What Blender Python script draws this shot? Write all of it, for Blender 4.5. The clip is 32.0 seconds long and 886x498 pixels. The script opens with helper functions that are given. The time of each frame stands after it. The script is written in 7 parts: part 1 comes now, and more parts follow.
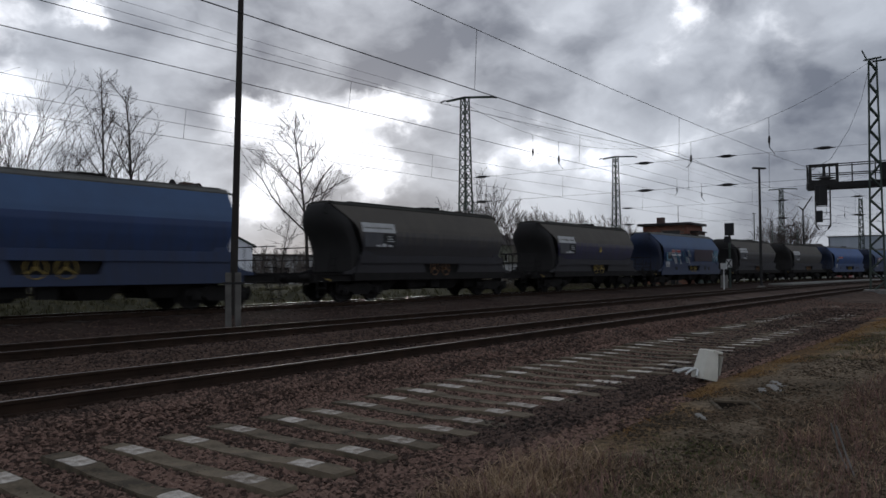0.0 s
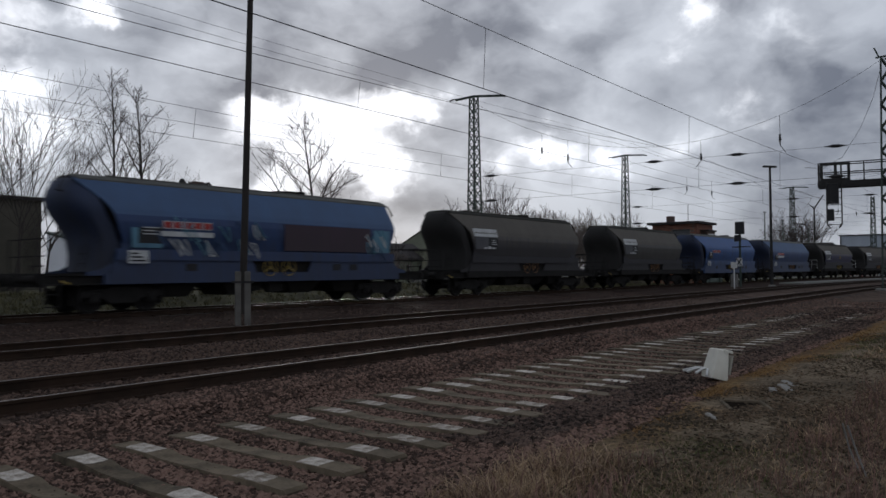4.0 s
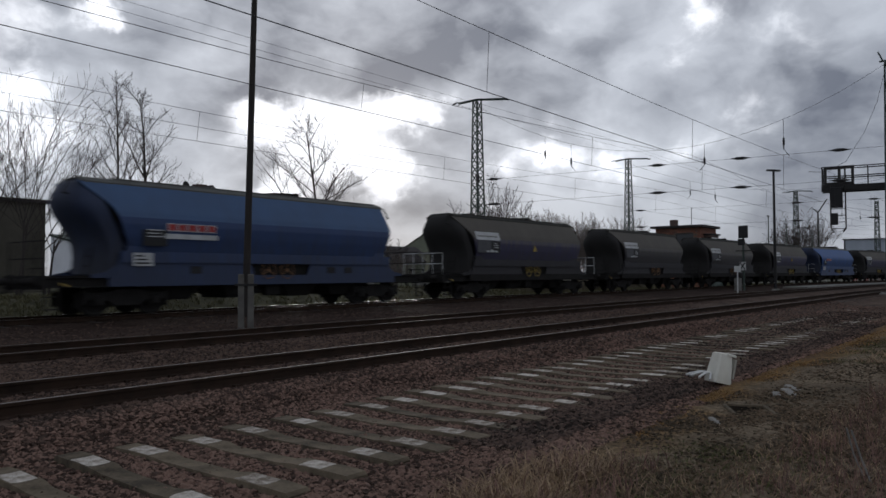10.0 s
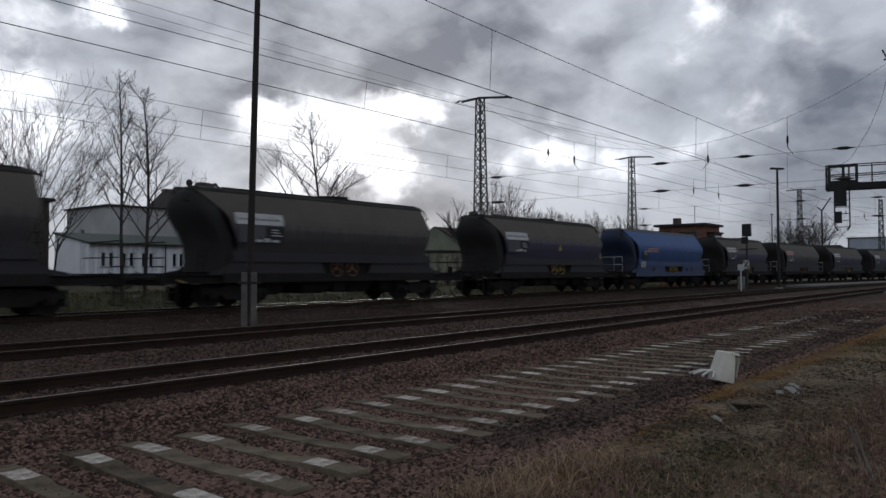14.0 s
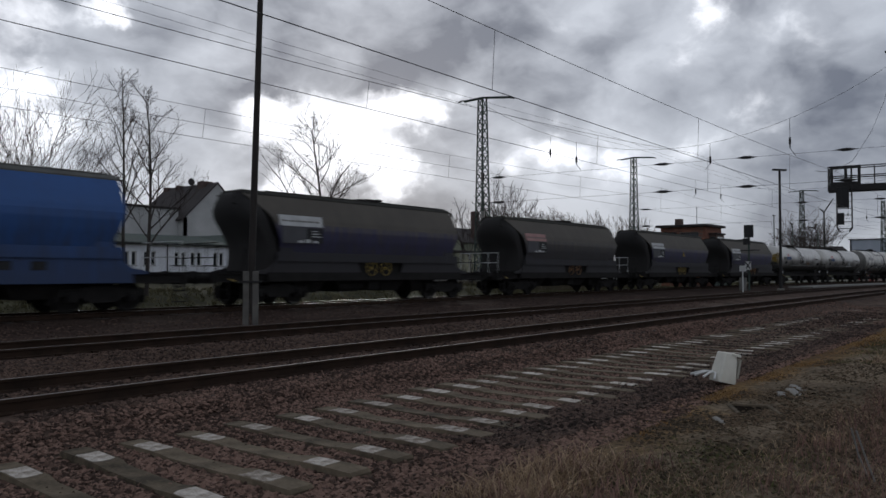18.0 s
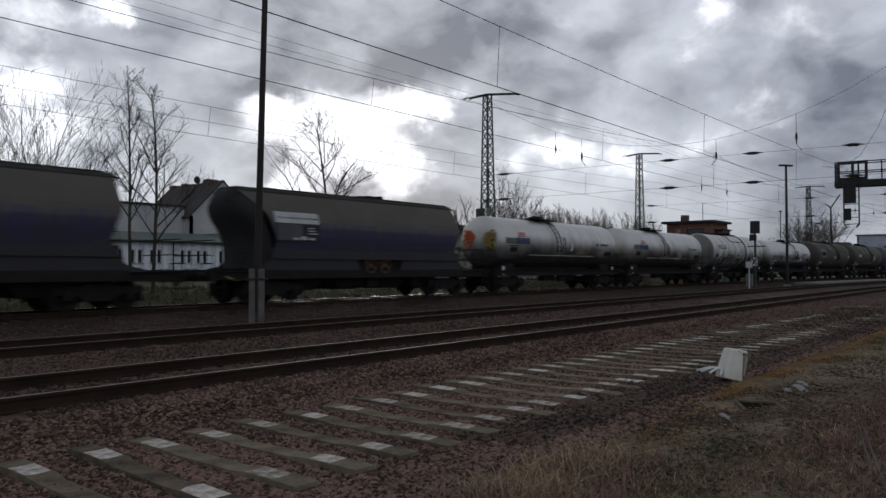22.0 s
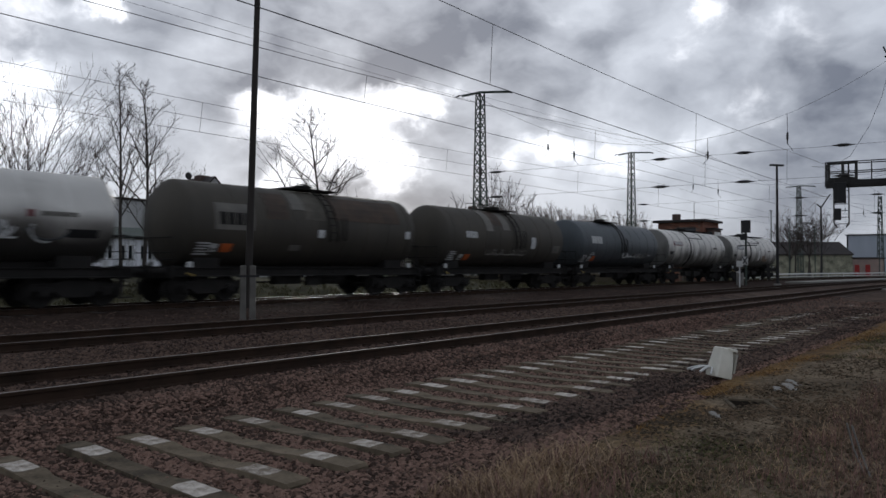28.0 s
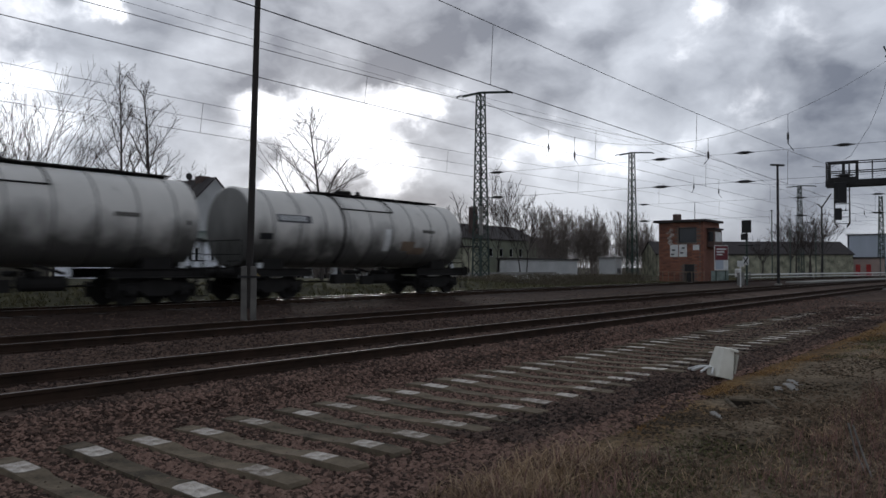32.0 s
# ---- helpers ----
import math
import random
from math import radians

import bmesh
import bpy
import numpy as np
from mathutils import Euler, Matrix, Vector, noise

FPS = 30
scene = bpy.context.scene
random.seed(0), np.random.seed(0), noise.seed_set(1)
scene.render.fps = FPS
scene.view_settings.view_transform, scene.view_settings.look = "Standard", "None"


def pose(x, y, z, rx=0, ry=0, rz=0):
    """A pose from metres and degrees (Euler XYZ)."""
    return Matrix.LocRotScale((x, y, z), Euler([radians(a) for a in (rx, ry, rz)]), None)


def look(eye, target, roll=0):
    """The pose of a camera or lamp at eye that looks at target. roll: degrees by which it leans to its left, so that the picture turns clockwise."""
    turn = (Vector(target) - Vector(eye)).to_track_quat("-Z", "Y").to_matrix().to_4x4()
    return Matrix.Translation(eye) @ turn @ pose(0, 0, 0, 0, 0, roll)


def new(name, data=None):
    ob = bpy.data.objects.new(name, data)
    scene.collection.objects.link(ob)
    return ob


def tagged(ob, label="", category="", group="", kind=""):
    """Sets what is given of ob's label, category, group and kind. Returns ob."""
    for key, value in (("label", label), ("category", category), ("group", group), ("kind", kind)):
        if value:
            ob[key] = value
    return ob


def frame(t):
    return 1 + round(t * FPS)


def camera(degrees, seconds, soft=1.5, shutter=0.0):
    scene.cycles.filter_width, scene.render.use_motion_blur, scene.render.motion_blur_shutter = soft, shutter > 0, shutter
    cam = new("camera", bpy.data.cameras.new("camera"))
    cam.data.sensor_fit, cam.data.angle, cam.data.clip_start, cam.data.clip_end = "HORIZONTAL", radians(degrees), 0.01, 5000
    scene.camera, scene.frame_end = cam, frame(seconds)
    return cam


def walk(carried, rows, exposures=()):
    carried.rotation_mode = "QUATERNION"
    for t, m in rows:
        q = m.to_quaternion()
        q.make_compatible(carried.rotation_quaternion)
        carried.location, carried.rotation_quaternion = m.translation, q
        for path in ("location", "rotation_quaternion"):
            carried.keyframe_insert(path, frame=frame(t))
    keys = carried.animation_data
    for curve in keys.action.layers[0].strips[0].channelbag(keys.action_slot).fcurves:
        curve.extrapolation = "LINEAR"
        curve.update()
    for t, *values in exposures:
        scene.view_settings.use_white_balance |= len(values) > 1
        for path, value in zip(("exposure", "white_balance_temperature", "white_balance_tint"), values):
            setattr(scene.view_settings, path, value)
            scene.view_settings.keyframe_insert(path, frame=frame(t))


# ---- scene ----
SECONDS = 32.0
EYE = Vector((0.0, 0.0, 1.575))
AIM = [  # seconds, bearing from +y towards +x, pitch, roll (degrees)
    (0, 52.07, 1.79, -0.38),    (0.5, 51.98, 1.71, -0.36),    (1, 51.93, 1.64, -0.34),    (1.5, 51.85, 1.59, -0.33),
    (2, 51.61, 1.58, -0.31),    (2.5, 51.41, 1.60, -0.31),    (3, 51.30, 1.63, -0.35),    (3.5, 51.31, 1.68, -0.37),
    (5.5, 51.59, 1.73, -0.36),    (6, 51.52, 1.76, -0.29),    (6.5, 51.43, 1.79, -0.25),    (7, 51.33, 1.83, -0.26),
    (7.5, 51.27, 1.86, -0.25),    (8, 51.24, 1.89, -0.24),    (8.5, 51.24, 1.91, -0.24),    (9, 51.23, 1.91, -0.25),
    (9.5, 51.20, 1.92, -0.25),    (10, 51.14, 1.96, -0.24),    (10.5, 51.12, 1.98, -0.22),    (11, 51.09, 2.00, -0.19),
    (11.5, 51.07, 2.00, -0.18),    (12, 51.03, 2.00, -0.18),    (12.5, 51.00, 1.96, -0.16),    (13, 50.97, 1.91, -0.19),
    (13.5, 50.92, 1.87, -0.23),    (14, 50.91, 1.82, -0.20),    (14.5, 50.91, 1.79, -0.17),    (16.5, 50.83, 1.74, 0.07),
    (17, 50.80, 1.78, 0.04),    (17.5, 50.78, 1.80, 0.04),    (18, 50.78, 1.81, 0.04),    (18.5, 50.76, 1.81, 0.03),
    (19, 50.67, 1.80, -0.04),    (19.5, 50.54, 1.76, -0.14),    (20, 50.44, 1.73, -0.23),    (20.5, 50.37, 1.70, -0.21),
    (21, 50.34, 1.65, -0.22),    (21.5, 50.33, 1.62, -0.21),    (22, 50.36, 1.58, -0.13),    (22.5, 50.44, 1.55, -0.08),
    (23, 50.51, 1.53, -0.04),    (23.5, 50.56, 1.49, 0.03),    (24, 50.58, 1.45, 0.08),    (24.5, 50.58, 1.41, 0.10),
    (25, 50.58, 1.41, 0.09),    (25.5, 50.59, 1.40, 0.07),    (27.5, 50.89, 1.39, 0.12),    (28, 50.98, 1.39, 0.15),
    (28.5, 51.05, 1.38, 0.16),    (29, 51.07, 1.39, 0.18),    (29.5, 51.07, 1.39, 0.20),    (30, 51.08, 1.41, 0.17),
    (30.5, 51.08, 1.46, 0.12),    (31, 51.07, 1.47, 0.08),    (31.5, 51.01, 1.46, 0.05),    (32, 50.93, 1.42, 0.07),

]


def aim(bearing, pitch, roll):
    b, p = radians(bearing), radians(pitch)
    way = Vector((math.sin(b) * math.cos(p), math.cos(b) * math.cos(p), math.sin(p)))
    return look(EYE, EYE + way * 10, roll)


cam = camera(62.1, SECONDS, soft=1.55, shutter=0.5)
walk(cam, [(t, aim(b, p, r)) for t, b, p, r in AIM], exposures=[(0, -0.02), (6, -0.02), (13, -0.06), (20, -0.02), (25, 0.04), (28, 0.12), (32, 0.13)])

# ---- sky, sun ----
SUN_BEARING, SUN_HEIGHT = 44.0, 13.0


def heading(bearing, height):
    b, e = radians(bearing), radians(height)
    return Vector((math.sin(b) * math.cos(e), math.cos(b) * math.cos(e), math.sin(e)))


def build_sky():
    world = bpy.data.worlds.new("sky")
    world.use_nodes = True
    scene.world = world
    nt = world.node_tree
    nt.nodes.clear()
    N, link = nt.nodes.new, nt.links.new

    def math_node(op, a, b=None, c=None, clamp=False):
        n = N("ShaderNodeMath")
        n.operation, n.use_clamp = op, clamp
        for i, v in enumerate((a, b, c)):
            if v is None:
                continue
            if isinstance(v, (int, float)):
                n.inputs[i].default_value = v
            else:
                link(v, n.inputs[i])
        return n.outputs[0]

    def vec_node(op, a, b=None, scale=None):
        n = N("ShaderNodeVectorMath")
        n.operation = op
        for i, v in enumerate((a, b)):
            if v is None:
                continue
            if isinstance(v, (tuple, Vector)):
                n.inputs[i].default_value = tuple(v)
            else:
                link(v, n.inputs[i])
        if scale is not None:
            n.inputs["Scale"].default_value = scale
        return n.outputs["Value"] if op == "DOT_PRODUCT" else n.outputs["Vector"]

    def noise_node(vec, scale, detail, rough=0.55, dist=0.0):
        n = N("ShaderNodeTexNoise")
        n.inputs["Scale"].default_value, n.inputs["Detail"].default_value = scale, detail
        n.inputs["Roughness"].default_value, n.inputs["Distortion"].default_value = rough, dist
        link(vec, n.inputs["Vector"])
        return n

    def mix(fac, a, b, blend="MIX"):
        n = N("ShaderNodeMix")
        n.data_type, n.blend_type, n.clamp_factor = "RGBA", blend, True
        for s, v in ((n.inputs[0], fac), (n.inputs[6], a), (n.inputs[7], b)):
            if isinstance(v, (int, float)):
                s.default_value = v
            elif isinstance(v, tuple):
                s.default_value = (*v, 1)
            else:
                link(v, s)
        return n.outputs[2]

    sky = N("ShaderNodeTexSky")
    sky.sky_type, sky.sun_disc = "NISHITA", False
    sky.sun_elevation, sky.sun_rotation = radians(SUN_HEIGHT), radians(SUN_BEARING)
    d = vec_node("NORMALIZE", N("ShaderNodeTexCoord").outputs["Generated"])
    sep = N("ShaderNodeSeparateXYZ")
    link(d, sep.inputs[0])
    up = math_node("MAXIMUM", sep.outputs[2], 0.0)
    # puffy cloud cover, flattened towards the horizon
    flat = N("ShaderNodeMapping")
    flat.inputs["Scale"].default_value, flat.inputs["Location"].default_value = (1.0, 1.0, 1.55), (0.37, 0.11, 0.52)
    link(d, flat.inputs["Vector"])
    curl = vec_node("SUBTRACT", noise_node(flat.outputs[0], 9.0, 5, 0.5).outputs[1], (0.5, 0.5, 0.5))
    puffed = vec_node("ADD", flat.outputs[0], vec_node("SCALE", curl, None, 0.075))
    big = noise_node(puffed, 4.4, 3, 0.45, 0.0).outputs[0]
    small = noise_node(puffed, 11.0, 5, 0.5, 0.0).outputs[0]
    wisps = noise_node(puffed, 19.0, 5, 0.5, 0.0).outputs[0]
    body = math_node("ADD", math_node("MULTIPLY", big, 0.52), math_node("MULTIPLY", small, 0.40))
    body = math_node("MULTIPLY_ADD", wisps, 0.08, body)
    # heavy banks
    bank = 0.0
    for bearing, height, width, strength in CLOUD_BANKS:
        near = math_node("SUBTRACT", 1.0, vec_node("DOT_PRODUCT", d, heading(bearing, height)))
        bank = math_node("MULTIPLY_ADD", math_node("EXPONENT", math_node("MULTIPLY", near, -1.0 / (radians(width) ** 2 / 2))), strength, bank)
    body = math_node("MULTIPLY_ADD", bank, -0.10, body)
    # ragged gaps where the veiled sun breaks through
    ragged = vec_node("ADD", d, vec_node("SCALE", vec_node("SUBTRACT", noise_node(d, 8.5, 9, 0.6).outputs[1], (0.5, 0.5, 0.5)), None, 0.16))
    ragged = vec_node("NORMALIZE", ragged)
    glow = 0.0
    for bearing, height, width, strength in CLOUD_GAPS:
        near = math_node("SUBTRACT", 1.0, vec_node("DOT_PRODUCT", ragged, heading(bearing, height)))
        fall = math_node("EXPONENT", math_node("MULTIPLY", near, -1.0 / (radians(width) ** 2 / 2)))
        glow = math_node("MULTIPLY_ADD", fall, strength, glow)
    aura = math_node("SUBTRACT", 1.0, vec_node("DOT_PRODUCT", d, heading(SUN_BEARING, SUN_HEIGHT)))
    aura = math_node("EXPONENT", math_node("MULTIPLY", aura, -1.0 / (radians(27) ** 2 / 2)))
    shade = N("ShaderNodeMapRange")
    shade.inputs["From Min"].default_value, shade.inputs["From Max"].default_value = 0.36, 0.585
    link(body, shade.inputs["Value"])
    cloud = mix(shade.outputs[0], (0.15, 0.17, 0.22), (0.48, 0.52, 0.595))
    # thicker and darker overhead
    lid = N("ShaderNodeMapRange")
    lid.inputs["From Min"].default_value, lid.inputs["From Max"].default_value = 0.30, 0.9
    lid.inputs["To Min"].default_value, lid.inputs["To Max"].default_value = 1.0, 0.8
    link(up, lid.inputs["Value"])
    lidc = N("ShaderNodeCombineXYZ")
    for i in range(3):
        link(lid.outputs[0], lidc.inputs[i])
    cloud = mix(1.0, cloud, lidc.outputs[0], "MULTIPLY")
    # the clouds that face the sun are lit from the front
    front = N("ShaderNodeMapRange")
    front.inputs["From Min"].default_value, front.inputs["From Max"].default_value, front.inputs["To Min"].default_value, front.inputs["To Max"].default_value = 0.25, -0.9, 1.0, 1.22
    link(vec_node("DOT_PRODUCT", d, heading(SUN_BEARING, 0.0)), front.inputs["Value"])
    frontc = N("ShaderNodeCombineXYZ")
    for i in range(3):
        link(front.outputs[0], frontc.inputs[i])
    cloud = mix(1.0, cloud, frontc.outputs[0], "MULTIPLY")
    # horizon haze
    low = N("ShaderNodeMapRange")
    low.inputs["From Min"].default_value, low.inputs["From Max"].default_value = 0.0, 0.13
    low.inputs["To Min"].default_value, low.inputs["To Max"].default_value = 0.6, 0.0
    link(up, low.inputs["Value"])
    cloud = mix(low.outputs[0], cloud, (0.275, 0.30, 0.345))
    edge = N("ShaderNodeMapRange")
    edge.interpolation_type = "SMOOTHSTEP"
    edge.inputs["From Min"].default_value, edge.inputs["From Max"].default_value, edge.inputs["To Max"].default_value = 0.22, 0.80, 1.05
    torn = math_node("SUBTRACT", math_node("MULTIPLY_ADD", small, 0.75, math_node("MULTIPLY", wisps, 0.25)), 0.49)
    link(math_node("MULTIPLY_ADD", torn, 1.5, glow), edge.inputs["Value"])
    lit = math_node("ADD", math_node("MULTIPLY", math_node("MULTIPLY_ADD", glow, 0.22, math_node("MULTIPLY", aura, 0.20)), math_node("MULTIPLY_ADD", shade.outputs[0], 0.9, 0.35)), math_node("MULTIPLY", edge.outputs[0], 0.68))
    litc = N("ShaderNodeCombineXYZ")
    for i, k in enumerate((1.0, 1.0, 1.03)):
        link(math_node("MULTIPLY", lit, k), litc.inputs[i])
    cloud = mix(1.0, cloud, litc.outputs[0], "ADD")
    bg_cloud, bg_sky, add = N("ShaderNodeBackground"), N("ShaderNodeBackground"), N("ShaderNodeAddShader")
    link(cloud, bg_cloud.inputs[0])
    link(sky.outputs[0], bg_sky.inputs[0])
    bg_sky.inputs[1].default_value = 0.002
    link(bg_cloud.outputs[0], add.inputs[0])
    link(bg_sky.outputs[0], add.inputs[1])
    link(add.outputs[0], N("ShaderNodeOutputWorld").inputs[0])


CLOUD_BANKS = [  # bearing, height, width (degrees), strength
    (47.6, 16.6, 4.0, 0.9),
    (54.0, 15.8, 4.0, 0.7),
    (39.5, 16.3, 3.5, 0.5),
    (31.0, 13.6, 4.0, 0.5),
    (60.0, 11.8, 3.5, 0.5),
    (56.0, 8.6, 2.2, 0.4),
    (66.0, 16.5, 2.5, 0.4),
    (57.5, 18.0, 3.5, 0.8),
    (62.0, 16.4, 3.0, 0.9),
    (67.5, 13.8, 2.6, 0.5),
]
CLOUD_GAPS = [  # bearing, height, width (degrees), strength
    (37.9, 11.9, 1.9, 0.75),
    (40.6, 11.6, 2.3, 0.85),
    (41.8, 8.8, 2.6, 0.85),
    (45.6, 13.0, 1.9, 0.65),
    (48.4, 12.6, 2.2, 0.85),
    (50.8, 12.0, 1.5, 0.50),
    (45.6, 9.0, 1.7, 0.55),
    (47.4, 7.3, 1.5, 0.45),
    (26.0, 18.6, 1.5, 0.90),
    (19.7, 17.3, 3.0, 0.5),
    (20.3, 10.2, 3.4, 0.85),
    (62.8, 8.2, 2.0, 0.36),
    (71.4, 18.2, 1.9, 0.6),
    (69.0, 15.2, 1.4, 0.35),
    (73.7, 12.7, 1.5, 0.35),
    (35.0, 10.5, 2.0, 0.25),
    (60.3, 8.9, 1.5, 0.35),
    (27.6, 9.6, 1.4, 0.4),
    (69.0, 7.8, 1.8, 0.30),
    (38.4, 6.6, 2.4, 0.7),
    (42.4, 6.4, 2.2, 0.55),
    (73.3, 9.4, 3.0, 0.3),
    (55.9, 8.3, 1.3, 0.35),
    (59.0, 9.8, 1.8, 0.40),
    (64.5, 8.6, 1.8, 0.35),
    (77.0, 16.0, 3.0, 0.30),
]
build_sky()
sun = new("sun", bpy.data.lights.new("sun", "SUN"))
sun.data.energy, sun.data.angle, sun.data.color = 0.7, radians(14), (1.0, 0.96, 0.9)
sun.matrix_world = look((0, 0, 60), Vector((0, 0, 60)) - heading(SUN_BEARING, SUN_HEIGHT) * 10)


# ---- materials ----
def mat(name, c1, c2=None, scale=6.0, rough=0.75, metal=0.0, bump=0.0, bump_scale=None, stretch=(1, 1, 1), fine=0.35, per_object=0.0, per_island=0.0, spec=0.4):
    """A surface that varies between c1 and c2 at two scales, with fine relief."""
    m = bpy.data.materials.new(name)
    m.use_nodes = True
    nt = m.node_tree
    N, link = nt.nodes.new, nt.links.new
    p = nt.nodes["Principled BSDF"]
    p.inputs["Roughness"].default_value, p.inputs["Metallic"].default_value = rough, metal
    p.inputs["Specular IOR Level"].default_value = spec
    c2 = c2 or tuple(v * 0.72 for v in c1)
    coord, mapping = N("ShaderNodeTexCoord"), N("ShaderNodeMapping")
    mapping.inputs["Scale"].default_value = stretch
    link(coord.outputs["Object"], mapping.inputs["Vector"])
    a, b = N("ShaderNodeTexNoise"), N("ShaderNodeTexNoise")
    a.inputs["Scale"].default_value, a.inputs["Detail"].default_value = scale, 6
    b.inputs["Scale"].default_value, b.inputs["Detail"].default_value = scale * 9, 4
    for n in (a, b):
        link(mapping.outputs[0], n.inputs["Vector"])
    fac = N("ShaderNodeMath")
    fac.operation = "MULTIPLY_ADD"
    fac.inputs[1].default_value = fine
    link(b.outputs[0], fac.inputs[0])
    lift = N("ShaderNodeMath")
    lift.operation = "MULTIPLY_ADD"
    lift.inputs[1].default_value, lift.inputs[2].default_value = 2.2, -0.6 - fine / 2
    link(a.outputs[0], lift.inputs[0])
    link(lift.outputs[0], fac.inputs[2])
    last = fac.outputs[0]
    for amount, node, out in ((per_object, "ShaderNodeObjectInfo", "Random"), (per_island, "ShaderNodeNewGeometry", "Random Per Island")):
        if amount:
            info, add = N(node), N("ShaderNodeMath")
            add.operation = "MULTIPLY_ADD"
            add.inputs[1].default_value = amount
            link(info.outputs[out], add.inputs[0])
            link(last, add.inputs[2])
            shift = N("ShaderNodeMath")
            shift.operation = "SUBTRACT"
            shift.inputs[1].default_value = amount / 2
            link(add.outputs[0], shift.inputs[0])
            last = shift.outputs[0]
    mx = N("ShaderNodeMix")
    mx.data_type, mx.clamp_factor = "RGBA", True
    mx.inputs[6].default_value, mx.inputs[7].default_value = (*c1, 1), (*c2, 1)
    link(last, mx.inputs[0])
    link(mx.outputs[2], p.inputs["Base Color"])
    if bump:
        n, bm = N("ShaderNodeTexNoise"), N("ShaderNodeBump")
        n.inputs["Scale"].default_value, n.inputs["Detail"].default_value = bump_scale or scale * 6, 5
        link(mapping.outputs[0], n.inputs["Vector"])
        bm.inputs["Strength"].default_value, bm.inputs["Distance"].default_value = min(1.0, bump * 20), bump
        link(n.outputs[0], bm.inputs["Height"])
        link(bm.outputs[0], p.inputs["Normal"])
    return m


def glow(name, color, strength):
    m = bpy.data.materials.new(name)
    m.use_nodes = True
    p = m.node_tree.nodes["Principled BSDF"]
    p.inputs["Base Color"].default_value = (*color, 1)
    p.inputs["Emission Color"].default_value = (*color, 1)
    p.inputs["Emission Strength"].default_value = strength
    return m


def grime_shade(m, dirt_shade, amount, height=(1.0, 3.2), streak=(5.0, 5.0, 0.5)):
    """Road soiling on a paint: streaks that run down, heavier low on the body; on silver and pale tanks it also paints
    the lower flank's shade.
    """
    nt = m.node_tree
    N, link = nt.nodes.new, nt.links.new
    p = nt.nodes["Principled BSDF"]
    src = p.inputs["Base Color"].links[0].from_socket
    coord, mapping = N("ShaderNodeTexCoord"), N("ShaderNodeMapping")
    mapping.inputs["Scale"].default_value = streak
    link(coord.outputs["Object"], mapping.inputs[0])
    n = N("ShaderNodeTexNoise")
    n.inputs["Scale"].default_value, n.inputs["Detail"].default_value = 1.3, 7
    link(mapping.outputs[0], n.inputs["Vector"])
    sep = N("ShaderNodeSeparateXYZ")
    link(coord.outputs["Object"], sep.inputs[0])
    hgt = N("ShaderNodeMapRange")
    hgt.inputs["From Min"].default_value, hgt.inputs["From Max"].default_value = height[1], height[0]
    hgt.inputs["To Min"].default_value, hgt.inputs["To Max"].default_value = -0.22, 0.34
    link(sep.outputs[2], hgt.inputs["Value"])
    add, rng = N("ShaderNodeMath"), N("ShaderNodeMapRange")
    add.operation = "ADD"
    link(n.outputs[0], add.inputs[0])
    link(hgt.outputs[0], add.inputs[1])
    rng.inputs["From Min"].default_value, rng.inputs["From Max"].default_value, rng.inputs["To Max"].default_value = 0.36, 0.78, amount
    link(add.outputs[0], rng.inputs["Value"])
    mx = N("ShaderNodeMix")
    mx.data_type = "RGBA"
    mx.inputs[7].default_value = (*dirt_shade, 1)
    link(rng.outputs[0], mx.inputs[0])
    link(src, mx.inputs[6])
    link(mx.outputs[2], p.inputs["Base Color"])
    return m


